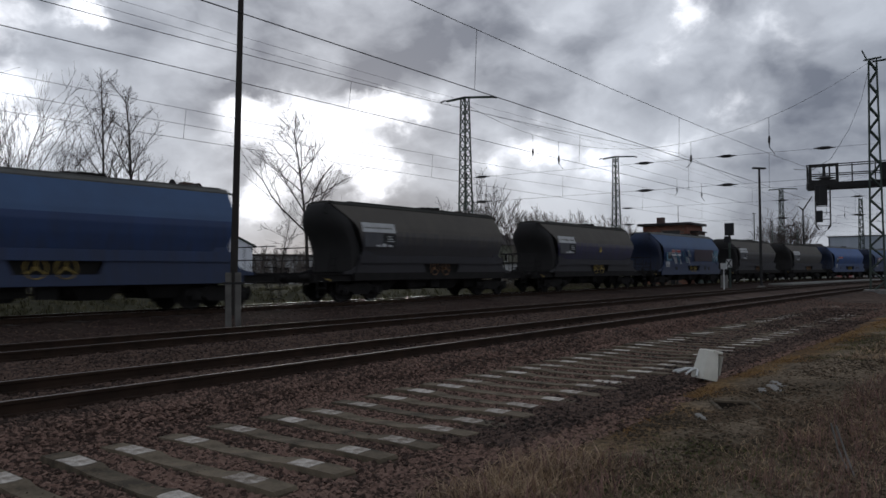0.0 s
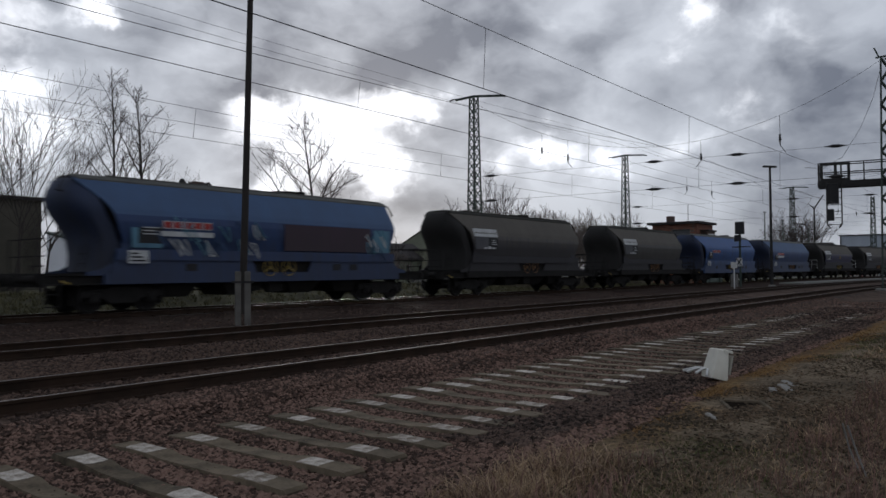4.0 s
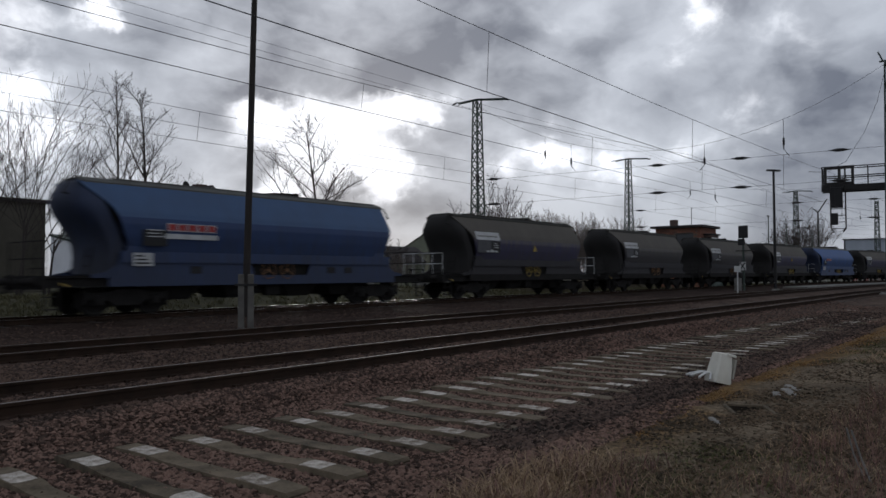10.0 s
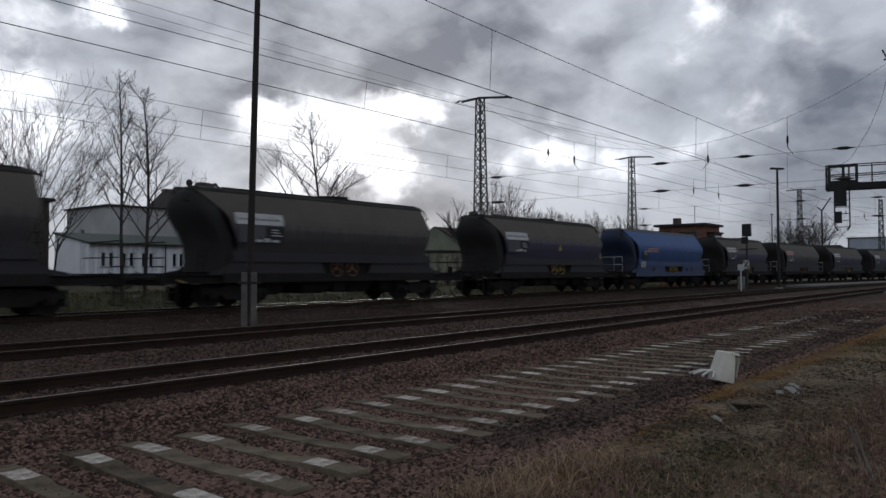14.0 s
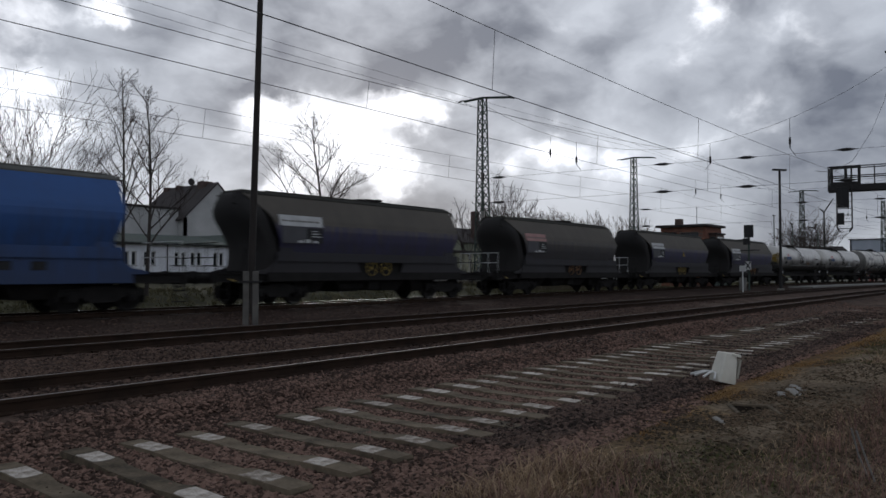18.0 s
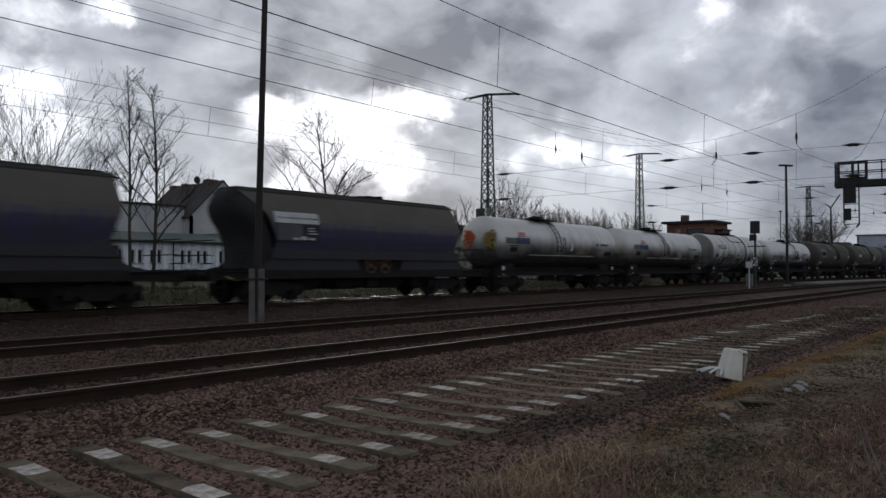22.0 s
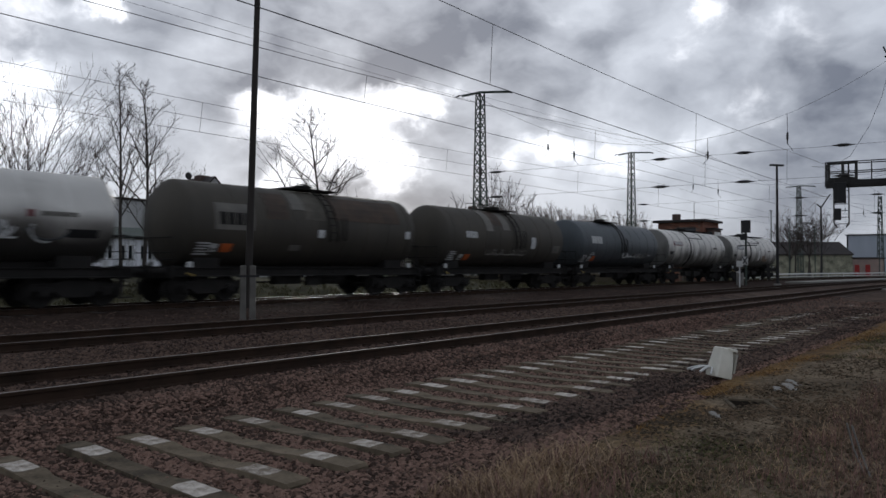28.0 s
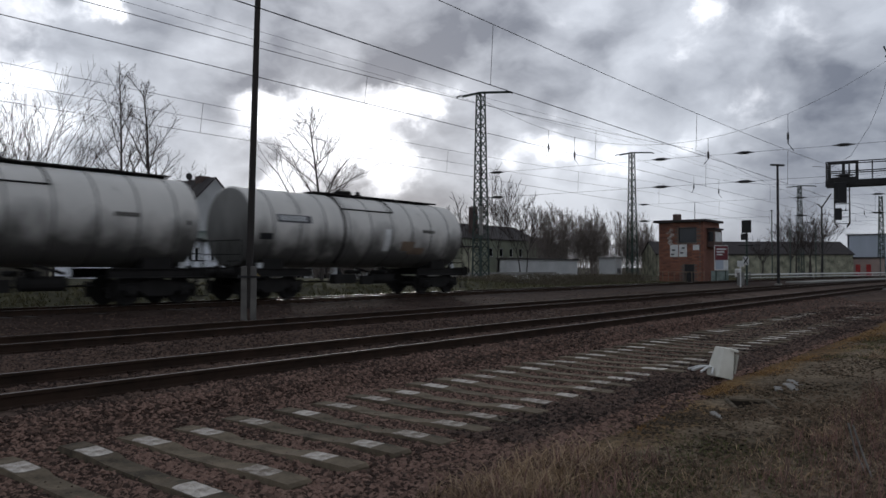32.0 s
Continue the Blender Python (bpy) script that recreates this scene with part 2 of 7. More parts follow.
M = dict(
    rail_side=mat("rail_side", (0.045, 0.028, 0.02), (0.024, 0.017, 0.013), 3, 0.95, 0.0, 0.002, spec=0.08),
    rail_head=mat("rail_head", (0.24, 0.21, 0.19), (0.13, 0.11, 0.10), 4, 0.66, 0.35, stretch=(0.2, 8, 1), spec=0.3),
    rail_bright=mat("rail_bright", (0.44, 0.43, 0.42), (0.33, 0.32, 0.31), 4, 0.36, 0.8, stretch=(0.2, 8, 1)),
    old_sleeper=mat("old_sleeper", (0.165, 0.13, 0.09), (0.045, 0.036, 0.025), 4.0, 0.95, 0, 0.006, 40, fine=0.7, per_object=0.5, spec=0.15),
    pale_pad=mat("pale_pad", (0.60, 0.555, 0.50), (0.15, 0.122, 0.095), 9, 0.95, 0, 0.004, 30, fine=1.1, per_object=0.6, spec=0.08),
    wood_sleeper=mat("wood_sleeper", (0.045, 0.036, 0.03), (0.025, 0.021, 0.019), 2, 0.9, 0, 0.006, 30, stretch=(6, 1, 1)),
    stone=mat("stone", (0.215, 0.136, 0.106), (0.048, 0.032, 0.0255), 0.7, 0.95, 0, 0.0, per_island=1.9, spec=0.1),
    steel_dark=mat("steel_dark", (0.035, 0.034, 0.034), (0.02, 0.019, 0.018), 4, 0.65, 0.3, 0.001),
    steel_grey=mat("steel_grey", (0.07, 0.09, 0.078), (0.045, 0.058, 0.05), 3, 0.75, 0.0, 0.001, spec=0.2),
    pole_wood=mat("pole_wood", (0.035, 0.028, 0.024), (0.02, 0.017, 0.015), 2, 0.85, 0, 0.004, 20, stretch=(6, 6, 0.6)),
    stub=mat("stub", (0.16, 0.15, 0.135), (0.09, 0.085, 0.078), 2.5, 0.95, 0, 0.004, 30, spec=0.1),
    concrete=mat("concrete", (0.24, 0.23, 0.21), (0.14, 0.135, 0.125), 2.5, 0.9, 0, 0.004, 30),
    wire=mat("wire", (0.03, 0.03, 0.032), None, 1, 0.6, 0.4),
    brick=mat("brick", (0.27, 0.115, 0.07), (0.12, 0.055, 0.042), 1.2, 0.9, 0, 0.003, per_object=0.9),
    mortar=mat("mortar", (0.16, 0.13, 0.11), None, 3, 0.95, 0, 0.003),
    bark=mat("bark", (0.07, 0.058, 0.05), (0.035, 0.03, 0.027), 2, 0.9, 0, 0.004, stretch=(4, 4, 1)),
    twig=mat("twig", (0.055, 0.04, 0.036), (0.035, 0.027, 0.025), 2, 0.9),
    render_white=mat("render_white", (0.82, 0.83, 0.86), (0.68, 0.69, 0.72), 0.5, 0.9, 0, 0.003, 20),
    render_grey=mat("render_grey", (0.48, 0.48, 0.47), (0.34, 0.34, 0.33), 0.4, 0.9, 0, 0.003, 20),
    render_green=mat("render_green", (0.24, 0.25, 0.18), (0.15, 0.16, 0.12), 0.4, 0.9, 0, 0.003, 20),
    roof_dark=mat("roof_dark", (0.045, 0.036, 0.034), (0.028, 0.024, 0.023), 0.8, 0.85, 0, 0.004, 12),
    glass_dark=mat("glass_dark", (0.018, 0.02, 0.023), (0.012, 0.013, 0.015), 0.5, 0.12, spec=0.5),
    white_paint=mat("white_paint", (0.72, 0.72, 0.70), (0.52, 0.52, 0.50), 2, 0.55, 0, 0.001),
    red_paint=mat("red_paint", (0.40, 0.035, 0.03), (0.26, 0.025, 0.022), 2, 0.55),
    black_paint=mat("black_paint", (0.012, 0.012, 0.013), None, 2, 0.6),
    asphalt=mat("asphalt", (0.055, 0.054, 0.052), (0.04, 0.04, 0.04), 3, 0.9, 0, 0.003, 60),
)


# ---- mesh helpers ----
class Geo:
    """Collects vertices and faces of one mesh."""

    def __init__(self):
        self.v, self.f, self.m = [], [], []

    def add(self, verts, faces, slot=0):
        k = len(self.v)
        self.v.extend(verts)
        self.f.extend([tuple(i + k for i in q) for q in faces])
        self.m.extend([slot] * len(faces))
        return self

    def box(self, x0, x1, y0, y1, z0, z1, slot=0, turn=None):
        vs = [Vector(p) for p in ((x0, y0, z0), (x1, y0, z0), (x1, y1, z0), (x0, y1, z0), (x0, y0, z1), (x1, y0, z1), (x1, y1, z1), (x0, y1, z1))]
        if turn is not None:
            vs = [turn @ p for p in vs]
        return self.add(vs, [(3, 2, 1, 0), (4, 5, 6, 7), (0, 1, 5, 4), (1, 2, 6, 5), (2, 3, 7, 6), (3, 0, 4, 7)], slot)

    def slab(self, x0, x1, y0, y1, z0, z1, b=0.02, slot=0, turn=None):
        """A block with bevelled upper edges and corners."""
        c = b
        low = [(x0 + c, y0), (x1 - c, y0), (x1, y0 + c), (x1, y1 - c), (x1 - c, y1), (x0 + c, y1), (x0, y1 - c), (x0, y0 + c)]
        top = [(x0 + 2 * c, y0 + c), (x1 - 2 * c, y0 + c), (x1 - c, y0 + 2 * c), (x1 - c, y1 - 2 * c), (x1 - 2 * c, y1 - c), (x0 + 2 * c, y1 - c), (x0 + c, y1 - 2 * c), (x0 + c, y0 + 2 * c)]
        rings = [[(*p, z0) for p in low], [(*p, z1 - c) for p in low], [(*p, z1) for p in top]]
        return self.rings([[Vector(p) if turn is None else turn @ Vector(p) for p in r] for r in rings], slot)

    def rings(self, rings, slot=0, caps=True, closed=True):
        n = len(rings[0])
        verts = [p for r in rings for p in r]
        faces = []
        for i in range(len(rings) - 1):
            for j in range(n if closed else n - 1):
                a, b = i * n + j, i * n + (j + 1) % n
                faces.append((a, b, b + n, a + n))
        if caps:
            faces += [tuple(reversed(range(n))), tuple(range((len(rings) - 1) * n, len(rings) * n))]
        return self.add(verts, faces, slot)

    def rod(self, a, b, r, r2=None, n=8, slot=0, caps=True):
        a, b = Vector(a), Vector(b)
        q = (b - a).to_track_quat("Z", "Y") if (b - a).length > 1e-6 else Euler((0, 0, 0)).to_quaternion()
        r2 = r if r2 is None else r2
        circ = [Vector((math.cos(t), math.sin(t), 0)) for t in (2 * math.pi * i / n for i in range(n))]
        return self.rings([[a + q @ (c * r) for c in circ], [b + q @ (c * r2) for c in circ]], slot, caps)

    def path(self, pts, r, n=6, slot=0):
        """One bent tube along the points."""
        pts = [Vector(p) for p in pts]
        rings = []
        for i, p in enumerate(pts):
            w = (pts[min(i + 1, len(pts) - 1)] - pts[max(i - 1, 0)]).normalized()
            side = w.cross(Vector((0.31, 0.17, 0.93)) if abs(w.z) < 0.8 else Vector((0.93, 0.31, 0.17))).normalized()
            up = side.cross(w)
            rings.append([p + (side * math.cos(t) + up * math.sin(t)) * r for t in (2 * math.pi * k / n for k in range(n))])
        return self.rings(rings, slot)

    def lathe(self, axis_a, axis_b, profile, n=16, slot=0):
        """profile: (share of the way from a to b in metres, radius)."""
        a, b = Vector(axis_a), Vector(axis_b)
        w = (b - a).normalized()
        q = w.to_track_quat("Z", "Y")
        rings = []
        for d, r in profile:
            rings.append([a + w * d + q @ Vector((math.cos(t) * r, math.sin(t) * r, 0)) for t in (2 * math.pi * i / n for i in range(n))])
        return self.rings(rings, slot)

    def mesh(self, name, mats, smooth=False):
        me = bpy.data.meshes.new(name)
        me.from_pydata([tuple(p) for p in self.v], [], self.f)
        for m in (mats if isinstance(mats, (list, tuple)) else [mats]):
            me.materials.append(m)
        if any(self.m):
            me.polygons.foreach_set("material_index", self.m)
        if smooth:
            me.shade_smooth()
            try:
                me.set_sharp_from_angle(angle=radians(38))
            except AttributeError:
                pass
        me.update()
        return me


def part(name, geo, material, parent=None, label="", at=None, smooth=False):
    me = geo if isinstance(geo, bpy.types.Mesh) else geo.mesh(name, material, smooth)
    ob = new(name, me)
    if parent is not None:
        ob.parent = parent
    if at is not None:
        ob.matrix_basis = at
    return tagged(ob, label=label) if label else ob


def thing(name, label, category, at=None, group="", kind=""):
    ob = new(name)
    ob.empty_display_size = 0.3
    if at is not None:
        ob.matrix_basis = at
    return tagged(ob, label, category, group, kind)


# ---- plan of the line: straight, then a right-hand curve ----
CURVE_START, CURVE_RADIUS = 50.0, 525.0
TRACK_NEAR, TRACK_MID, TRACK_TRAIN = 8.78, 14.03, 22.73
RAIL_NEAR, RAIL_MID, RAIL_TRAIN = 0.31, 0.295, 0.367


def on_line(s, y, z=0.0):
    """The place s metres along the line, y metres to its side, and the heading there."""
    if s <= CURVE_START:
        return Vector((s, y, z)), 0.0
    cy = TRACK_TRAIN - CURVE_RADIUS
    a, r = (s - CURVE_START) / CURVE_RADIUS, y - cy
    return Vector((CURVE_START + r * math.sin(a), cy + r * math.cos(a), z)), -a


def on_pose(s, y, z=0.0):
    p, a = on_line(s, y, z)
    return Matrix.Translation(p) @ Matrix.Rotation(a, 4, "Z")


S_STEPS = [-480 + 20 * i for i in range(24)] + [-4 + 2.0 * i for i in range(27)] + [50 + 4.0 * i for i in range(1, 31)] + [170 + 8.0 * i for i in range(1, 41)]
S_STEPS = sorted(set(S_STEPS))


# ---- ground ----
PROFILE = [(-400, -0.2), (-60, -0.05), (-12, 0.05), (-6, 0.06), (-2, 0.05), (0.0, 0.06), (1.5, 0.06), (2.6, 0.04), (3.3, 0.0), (3.8, -0.03), (4.4, -0.05), (6.6, -0.05), (7.1, -0.02),
           (7.35, 0.10), (7.6, 0.146), (9.9, 0.146), (10.2, 0.11), (10.8, 0.01), (12.1, 0.01), (12.6, 0.10), (12.8, 0.13), (15.2, 0.13), (15.5, 0.09), (16.0, 0.07), (18.0, 0.08), (20.6, 0.09),
           (21.2, 0.16), (21.4, 0.20), (24.0, 0.20), (24.4, 0.10), (25.2, 0.02), (27.0, 0.0), (34.0, 0.0), (60, 0.0), (120, -0.1), (220, -0.3)]


def ground_height(y):
    for (a, za), (b, zb) in zip(PROFILE, PROFILE[1:]):
        if a <= y <= b:
            return za + (zb - za) * (y - a) / (b - a)
    return -0.3


def bank(x, y):
    """How far the grassy bank beyond the train rises; it runs out towards the signal box."""
    a = min(1.0, max(0.0, (y - 26.5) / 4.5)) * min(1.0, max(0.0, (52.0 - x) / 12.0))
    return 0.68 * a * a * (3 - 2 * a) * (1.0 if y < 60 else max(0.0, 1 - (y - 60) / 40))


def ground_material():
    m = mat("ground", (0.1, 0.1, 0.1), None, 1, 0.97, 0, 0.03, 9, spec=0.04)
    nt = m.node_tree
    N, link = nt.nodes.new, nt.links.new
    p = nt.nodes["Principled BSDF"]
    at, wob, add = N("ShaderNodeAttribute"), N("ShaderNodeTexNoise"), N("ShaderNodeMath")
    at.attribute_name = "lateral"
    coord = N("ShaderNodeTexCoord")
    link(coord.outputs["Object"], wob.inputs["Vector"])
    wob.inputs["Scale"].default_value, wob.inputs["Detail"].default_value = 0.9, 6
    add.operation = "MULTIPLY_ADD"
    add.inputs[1].default_value = 2.0
    link(wob.outputs[0], add.inputs[0])
    link(at.outputs["Fac"], add.inputs[2])
    ramp, rng = N("ShaderNodeValToRGB"), N("ShaderNodeMapRange")
    rng.inputs["From Min"].default_value, rng.inputs["From Max"].default_value = 1.0, 31.0
    link(add.outputs[0], rng.inputs["Value"])
    link(rng.outputs[0], ramp.inputs[0])
    stops = [(0.0, (0.13, 0.10, 0.072)), (2.65, (0.12, 0.093, 0.064)), (2.98, (0.135, 0.087, 0.042)), (3.38, (0.135, 0.08, 0.038)), (3.65, (0.075, 0.054, 0.042)), (5.2, (0.072, 0.051, 0.04)),
             (7.5, (0.078, 0.055, 0.044)), (12.0, (0.078, 0.055, 0.044)), (15.6, (0.065, 0.047, 0.039)), (16.2, (0.045, 0.031, 0.025)), (20.8, (0.042, 0.029, 0.024)), (24.2, (0.045, 0.036, 0.028)),
             (25.5, (0.058, 0.054, 0.034)), (29.0, (0.056, 0.054, 0.034))]
    el = ramp.color_ramp.elements
    while len(el) < len(stops):
        el.new(0.5)
    for e, (y, c) in zip(el, stops):
        e.position, e.color = y / 30.0, (*c, 1)
    fine, mul = N("ShaderNodeTexNoise"), N("ShaderNodeMix")
    link(coord.outputs["Object"], fine.inputs["Vector"])
    fine.inputs["Scale"].default_value, fine.inputs["Detail"].default_value = 14, 6
    frng = N("ShaderNodeMapRange")
    frng.inputs["From Min"].default_value, frng.inputs["From Max"].default_value = 0.3, 0.7
    frng.inputs["To Min"].default_value, frng.inputs["To Max"].default_value = 0.55, 1.5
    link(fine.outputs[0], frng.inputs["Value"])
    broad, brng, both = N("ShaderNodeTexNoise"), N("ShaderNodeMapRange"), N("ShaderNodeMath")
    link(coord.outputs["Object"], broad.inputs["Vector"])
    broad.inputs["Scale"].default_value, broad.inputs["Detail"].default_value = 0.7, 7
    brng.inputs["From Min"].default_value, brng.inputs["From Max"].default_value = 0.3, 0.7
    brng.inputs["To Min"].default_value, brng.inputs["To Max"].default_value = 0.6, 1.4
    link(broad.outputs[0], brng.inputs["Value"])
    both.operation = "MULTIPLY"
    link(frng.outputs[0], both.inputs[0])
    link(brng.outputs[0], both.inputs[1])
    mul.data_type, mul.blend_type = "RGBA", "MULTIPLY"
    mul.inputs[0].default_value = 1.0
    link(ramp.outputs[0], mul.inputs[6])
    link(both.outputs[0], mul.inputs[7])
    link(mul.outputs[2], p.inputs["Base Color"])
    return m


def build_ground():
    ys = [y for y, _ in PROFILE]
    ys = sorted(set(ys + [-1 + 0.35 * i for i in range(12)] + [26 + i for i in range(8)]))
    ss = sorted(set(S_STEPS + [0.5 * i for i in range(0, 50)]))
    g, lat = Geo(), []
    verts, faces = [], []
    for s in ss:
        for y in ys:
            p, _ = on_line(s, y, ground_height(y))
            p.z += bank(p.x, p.y)
            if -30 < y < 60:
                amp = 0.03 if y < 3.4 else (0.06 if y > 25.5 else 0.012)
                p.z += amp * (noise.noise(Vector((p.x * 0.9, p.y * 0.9, 3.1))) + 0.5 * noise.noise(Vector((p.x * 2.6, p.y * 2.6, 8.0))))
            verts.append(p)
            lat.append(y)
    n = len(ys)
    for i in range(len(ss) - 1):
        for j in range(n - 1):
            a = i * n + j
            faces.append((a, a + n, a + n + 1, a + 1))
    g.add(verts, faces)
    far = 3500
    g.add([Vector((-far, -far, -0.5)), Vector((far, -far, -0.5)), Vector((far, far, -0.5)), Vector((-far, far, -0.5))], [(0, 1, 2, 3)])
    lat += [40.0] * 4
    me = g.mesh("ground", ground_material())
    at = me.attributes.new("lateral", "FLOAT", "POINT")
    at.data.foreach_set("value", lat)
    me.shade_smooth()
    tagged(new("ground", me), "brown ballast, dry verge and grassy railway land", "ground", kind="structure")


# ---- tracks ----
def sweep(y, z, profile, slot_of, s0=-470.0, s1=470.0):
    g, rings = Geo(), []
    for s in [v for v in S_STEPS if s0 <= v <= s1]:
        rings.append([on_line(s, y + a, z + b)[0] for a, b in profile])
    n = len(profile)
    g.rings(rings)
    g.m = []
    for i in range(len(rings) - 1):
        g.m += [slot_of(j) for j in range(n)]
    g.m += [0, 0]
    return g


RAIL = [(-0.0625, -0.154), (0.0625, -0.154), (0.0625, -0.143), (0.012, -0.125), (0.01, -0.045), (0.034, -0.035), (0.034, -0.006), (0.026, 0.0), (-0.026, 0.0), (-0.034, -0.006), (-0.034, -0.035), (-0.01, -0.045), (-0.012, -0.125), (-0.0625, -0.143)]


def build_track(y, z, label, near, head="rail_head"):
    t = thing("railway_track", label, "railway track", kind="structure")
    for side in (-1, 1):
        g = sweep(y + side * 0.7535, z, RAIL, lambda j: 1 if j == 7 else 0)
        part("rail", g, [M["rail_side"], M[head]], t)
    one = Geo().slab(-0.13, 0.13, -1.3, 1.3, -0.16, 0.0, 0.015).mesh("sleeper", M["wood_sleeper"])
    rest = Geo()
    count = 0
    s = -60.0
    while s < 150:
        if near[0] <= s <= near[1]:
            part("sleeper", one, None, t, at=on_pose(s, y, z - 0.168))
            count += 1
        else:
            m = on_pose(s, y, z - 0.168)
            rest.box(-0.13, 0.13, -1.3, 1.3, -0.16, 0.0, turn=m)
        s += 0.63
    tagged(part("far_sleepers", rest, M["wood_sleeper"], t), kind="stuff")
    clips = Geo()
    s = 0.0
    while s < 40:
        for side in (-1, 1):
            for k in (-1, 1):
                clips.box(-0.05, 0.05, side * 0.7535 + k * 0.09 - 0.03, side * 0.7535 + k * 0.09 + 0.03, -0.02, 0.03, turn=on_pose(s, y, z - 0.154))
        s += 0.63
    tagged(part("rail_clips", clips, M["rail_side"], t), kind="stuff")


def build_old_sleepers():
    rng = random.Random(5)
    t = thing("abandoned_track_bed", "row of old concrete sleepers left after the rails were lifted", "sleepers", kind="structure")
    def body(w):
        g = Geo()
        rings = []
        for y, hw, top in ((-1.25, 0.105, -0.03), (-1.22, 0.108, -0.006), (-1.02, 0.112, 0.0), (-0.56, 0.11, 0.0), (-0.4, 0.095, -0.02), (0.4, 0.095, -0.02), (0.56, 0.11, 0.0), (1.02, 0.112, 0.0), (1.22, 0.108, -0.006), (1.25, 0.105, -0.03)):
            rings.append([Vector(p) for p in ((-hw - 0.02, y, -0.2), (-hw - 0.02, y, top - 0.05), (-hw, y, top), (hw, y, top), (hw + 0.02, y, top - 0.05), (hw + 0.02, y, -0.2))])
        return g.rings(rings).mesh("sleeper", M["old_sleeper"])
    me = body(0.12)
    pads = []
    for k in range(4):
        g = Geo()
        w = 0.14 + 0.018 * k
        out = []
        for x, y in ((1, -0.9), (1, -0.3), (1, 0.35), (1, 0.95), (0.4, 1), (-0.3, 1), (-1, 0.92), (-1, 0.3), (-1, -0.3), (-1, -0.95), (-0.4, -1), (0.35, -1)):
            out.append((0.103 * x * rng.uniform(0.93, 1.0), w * y * rng.uniform(0.9, 1.06)))
        g.rings([[Vector((x, y, -0.01)) for x, y in out], [Vector((x * 0.97, y * 0.97, 0.003)) for x, y in out]])
        pads.append(g.mesh("rail_seat", M["pale_pad"]))
    for k in range(-4, 66):
        s = 2.424 + 0.5702 * k
        sink = -0.003 - 0.006 * rng.random() - max(0.0, (k - 30) * 0.0018)
        m = on_pose(s + rng.uniform(-0.02, 0.02), 5.47 + rng.uniform(-0.05, 0.05), sink) @ pose(0, 0, 0, rng.uniform(-0.8, 0.8), rng.uniform(-0.5, 0.5), rng.uniform(-1.3, 1.3))
        sl = part("sleeper", me, None, t, at=m)
        for side in (-1, 1):
            if rng.random() < (0.93 if k < 30 else 0.6):
                part("rail_seat", pads[rng.randrange(4)], None, sl, "pale worn rail seat", at=pose(0, side * 0.79 + rng.uniform(-0.03, 0.03), 0.0))


def stone_field(name, label, areas, seed, size=(0.022, 0.042), material="stone", lift=0.22, cover=0.12):
    """Loose stones as one mesh; areas: s0, s1, y0, y1, how many."""
    rng = np.random.default_rng(seed)
    base = np.array([(1, 0, 0), (0, 1, 0), (-1, 0, 0), (0, -1, 0), (0, 0, 1), (0, 0, -1)], float)
    tri = np.array([(0, 1, 4), (1, 2, 4), (2, 3, 4), (3, 0, 4), (1, 0, 5), (2, 1, 5), (3, 2, 5), (0, 3, 5)])
    s = np.concatenate([s0 + (s1 - s0) * rng.random(c) ** 1.35 for s0, s1, _, _, c in areas])
    y = np.concatenate([y0 + (y1 - y0) * rng.random(c) for _, _, y0, y1, c in areas])
    # few stones lie on the old sleepers
    off = np.abs((s - 2.424) / 0.5702 - np.round((s - 2.424) / 0.5702)) * 0.5702
    keep = (off > 0.135) | (np.abs(y - 5.49) > 1.3) | (rng.random(len(s)) < cover)
    s, y = s[keep], y[keep]
    n = len(s)
    r = rng.uniform(*size, n)
    v = base[None] * (r[:, None, None] * rng.uniform(0.6, 1.4, (n, 1, 3)) * np.array((1.35, 0.95, 0.65))) * rng.uniform(0.75, 1.2, (n, 6, 1))
    t, a = rng.uniform(-0.6, 0.6, (n, 1)), rng.uniform(0, 6.28, (n, 1))
    v = np.stack([v[:, :, 0], v[:, :, 1] * np.cos(t) - v[:, :, 2] * np.sin(t), v[:, :, 1] * np.sin(t) + v[:, :, 2] * np.cos(t)], 2)
    v = np.stack([v[:, :, 0] * np.cos(a) - v[:, :, 1] * np.sin(a), v[:, :, 0] * np.sin(a) + v[:, :, 1] * np.cos(a), v[:, :, 2]], 2)
    z = np.interp(y, [q[0] for q in PROFILE], [q[1] for q in PROFILE])
    v += np.stack([s, y, z + r * lift], 1)[:, None, :]
    f = (tri[None] + (np.arange(n) * 6)[:, None, None]).reshape(-1, 3)
    me = bpy.data.meshes.new(name)
    me.from_pydata(v.reshape(-1, 3).tolist(), [], f.tolist())
    me.materials.append(M[material])
    tagged(new(name, me), label, "ballast", kind="stuff")


# ---- the train ----
TRAVEL = [345.43, 45.33, 1.694, -7.72]  # metres along the line, in powers of the share of the clip


def travelled(t):
    k = t / SECONDS
    return sum(c * k ** (i + 1) for i, c in enumerate(TRAVEL))


TRAIN = []  # things and their places along the line at the start
WHEELS = []


def paint(name, c, c2=None, rough=0.55, dirt_shade=(0.03, 0.027, 0.025), amount=0.75, metal=0.0, height=(1.0, 3.2), streak=(5.0, 5.0, 0.5)):
    return grime_shade(mat(name, c, c2, 0.8, rough, metal, 0.0015, 25, stretch=(1, 1, 0.35)), dirt_shade, amount, height, streak)


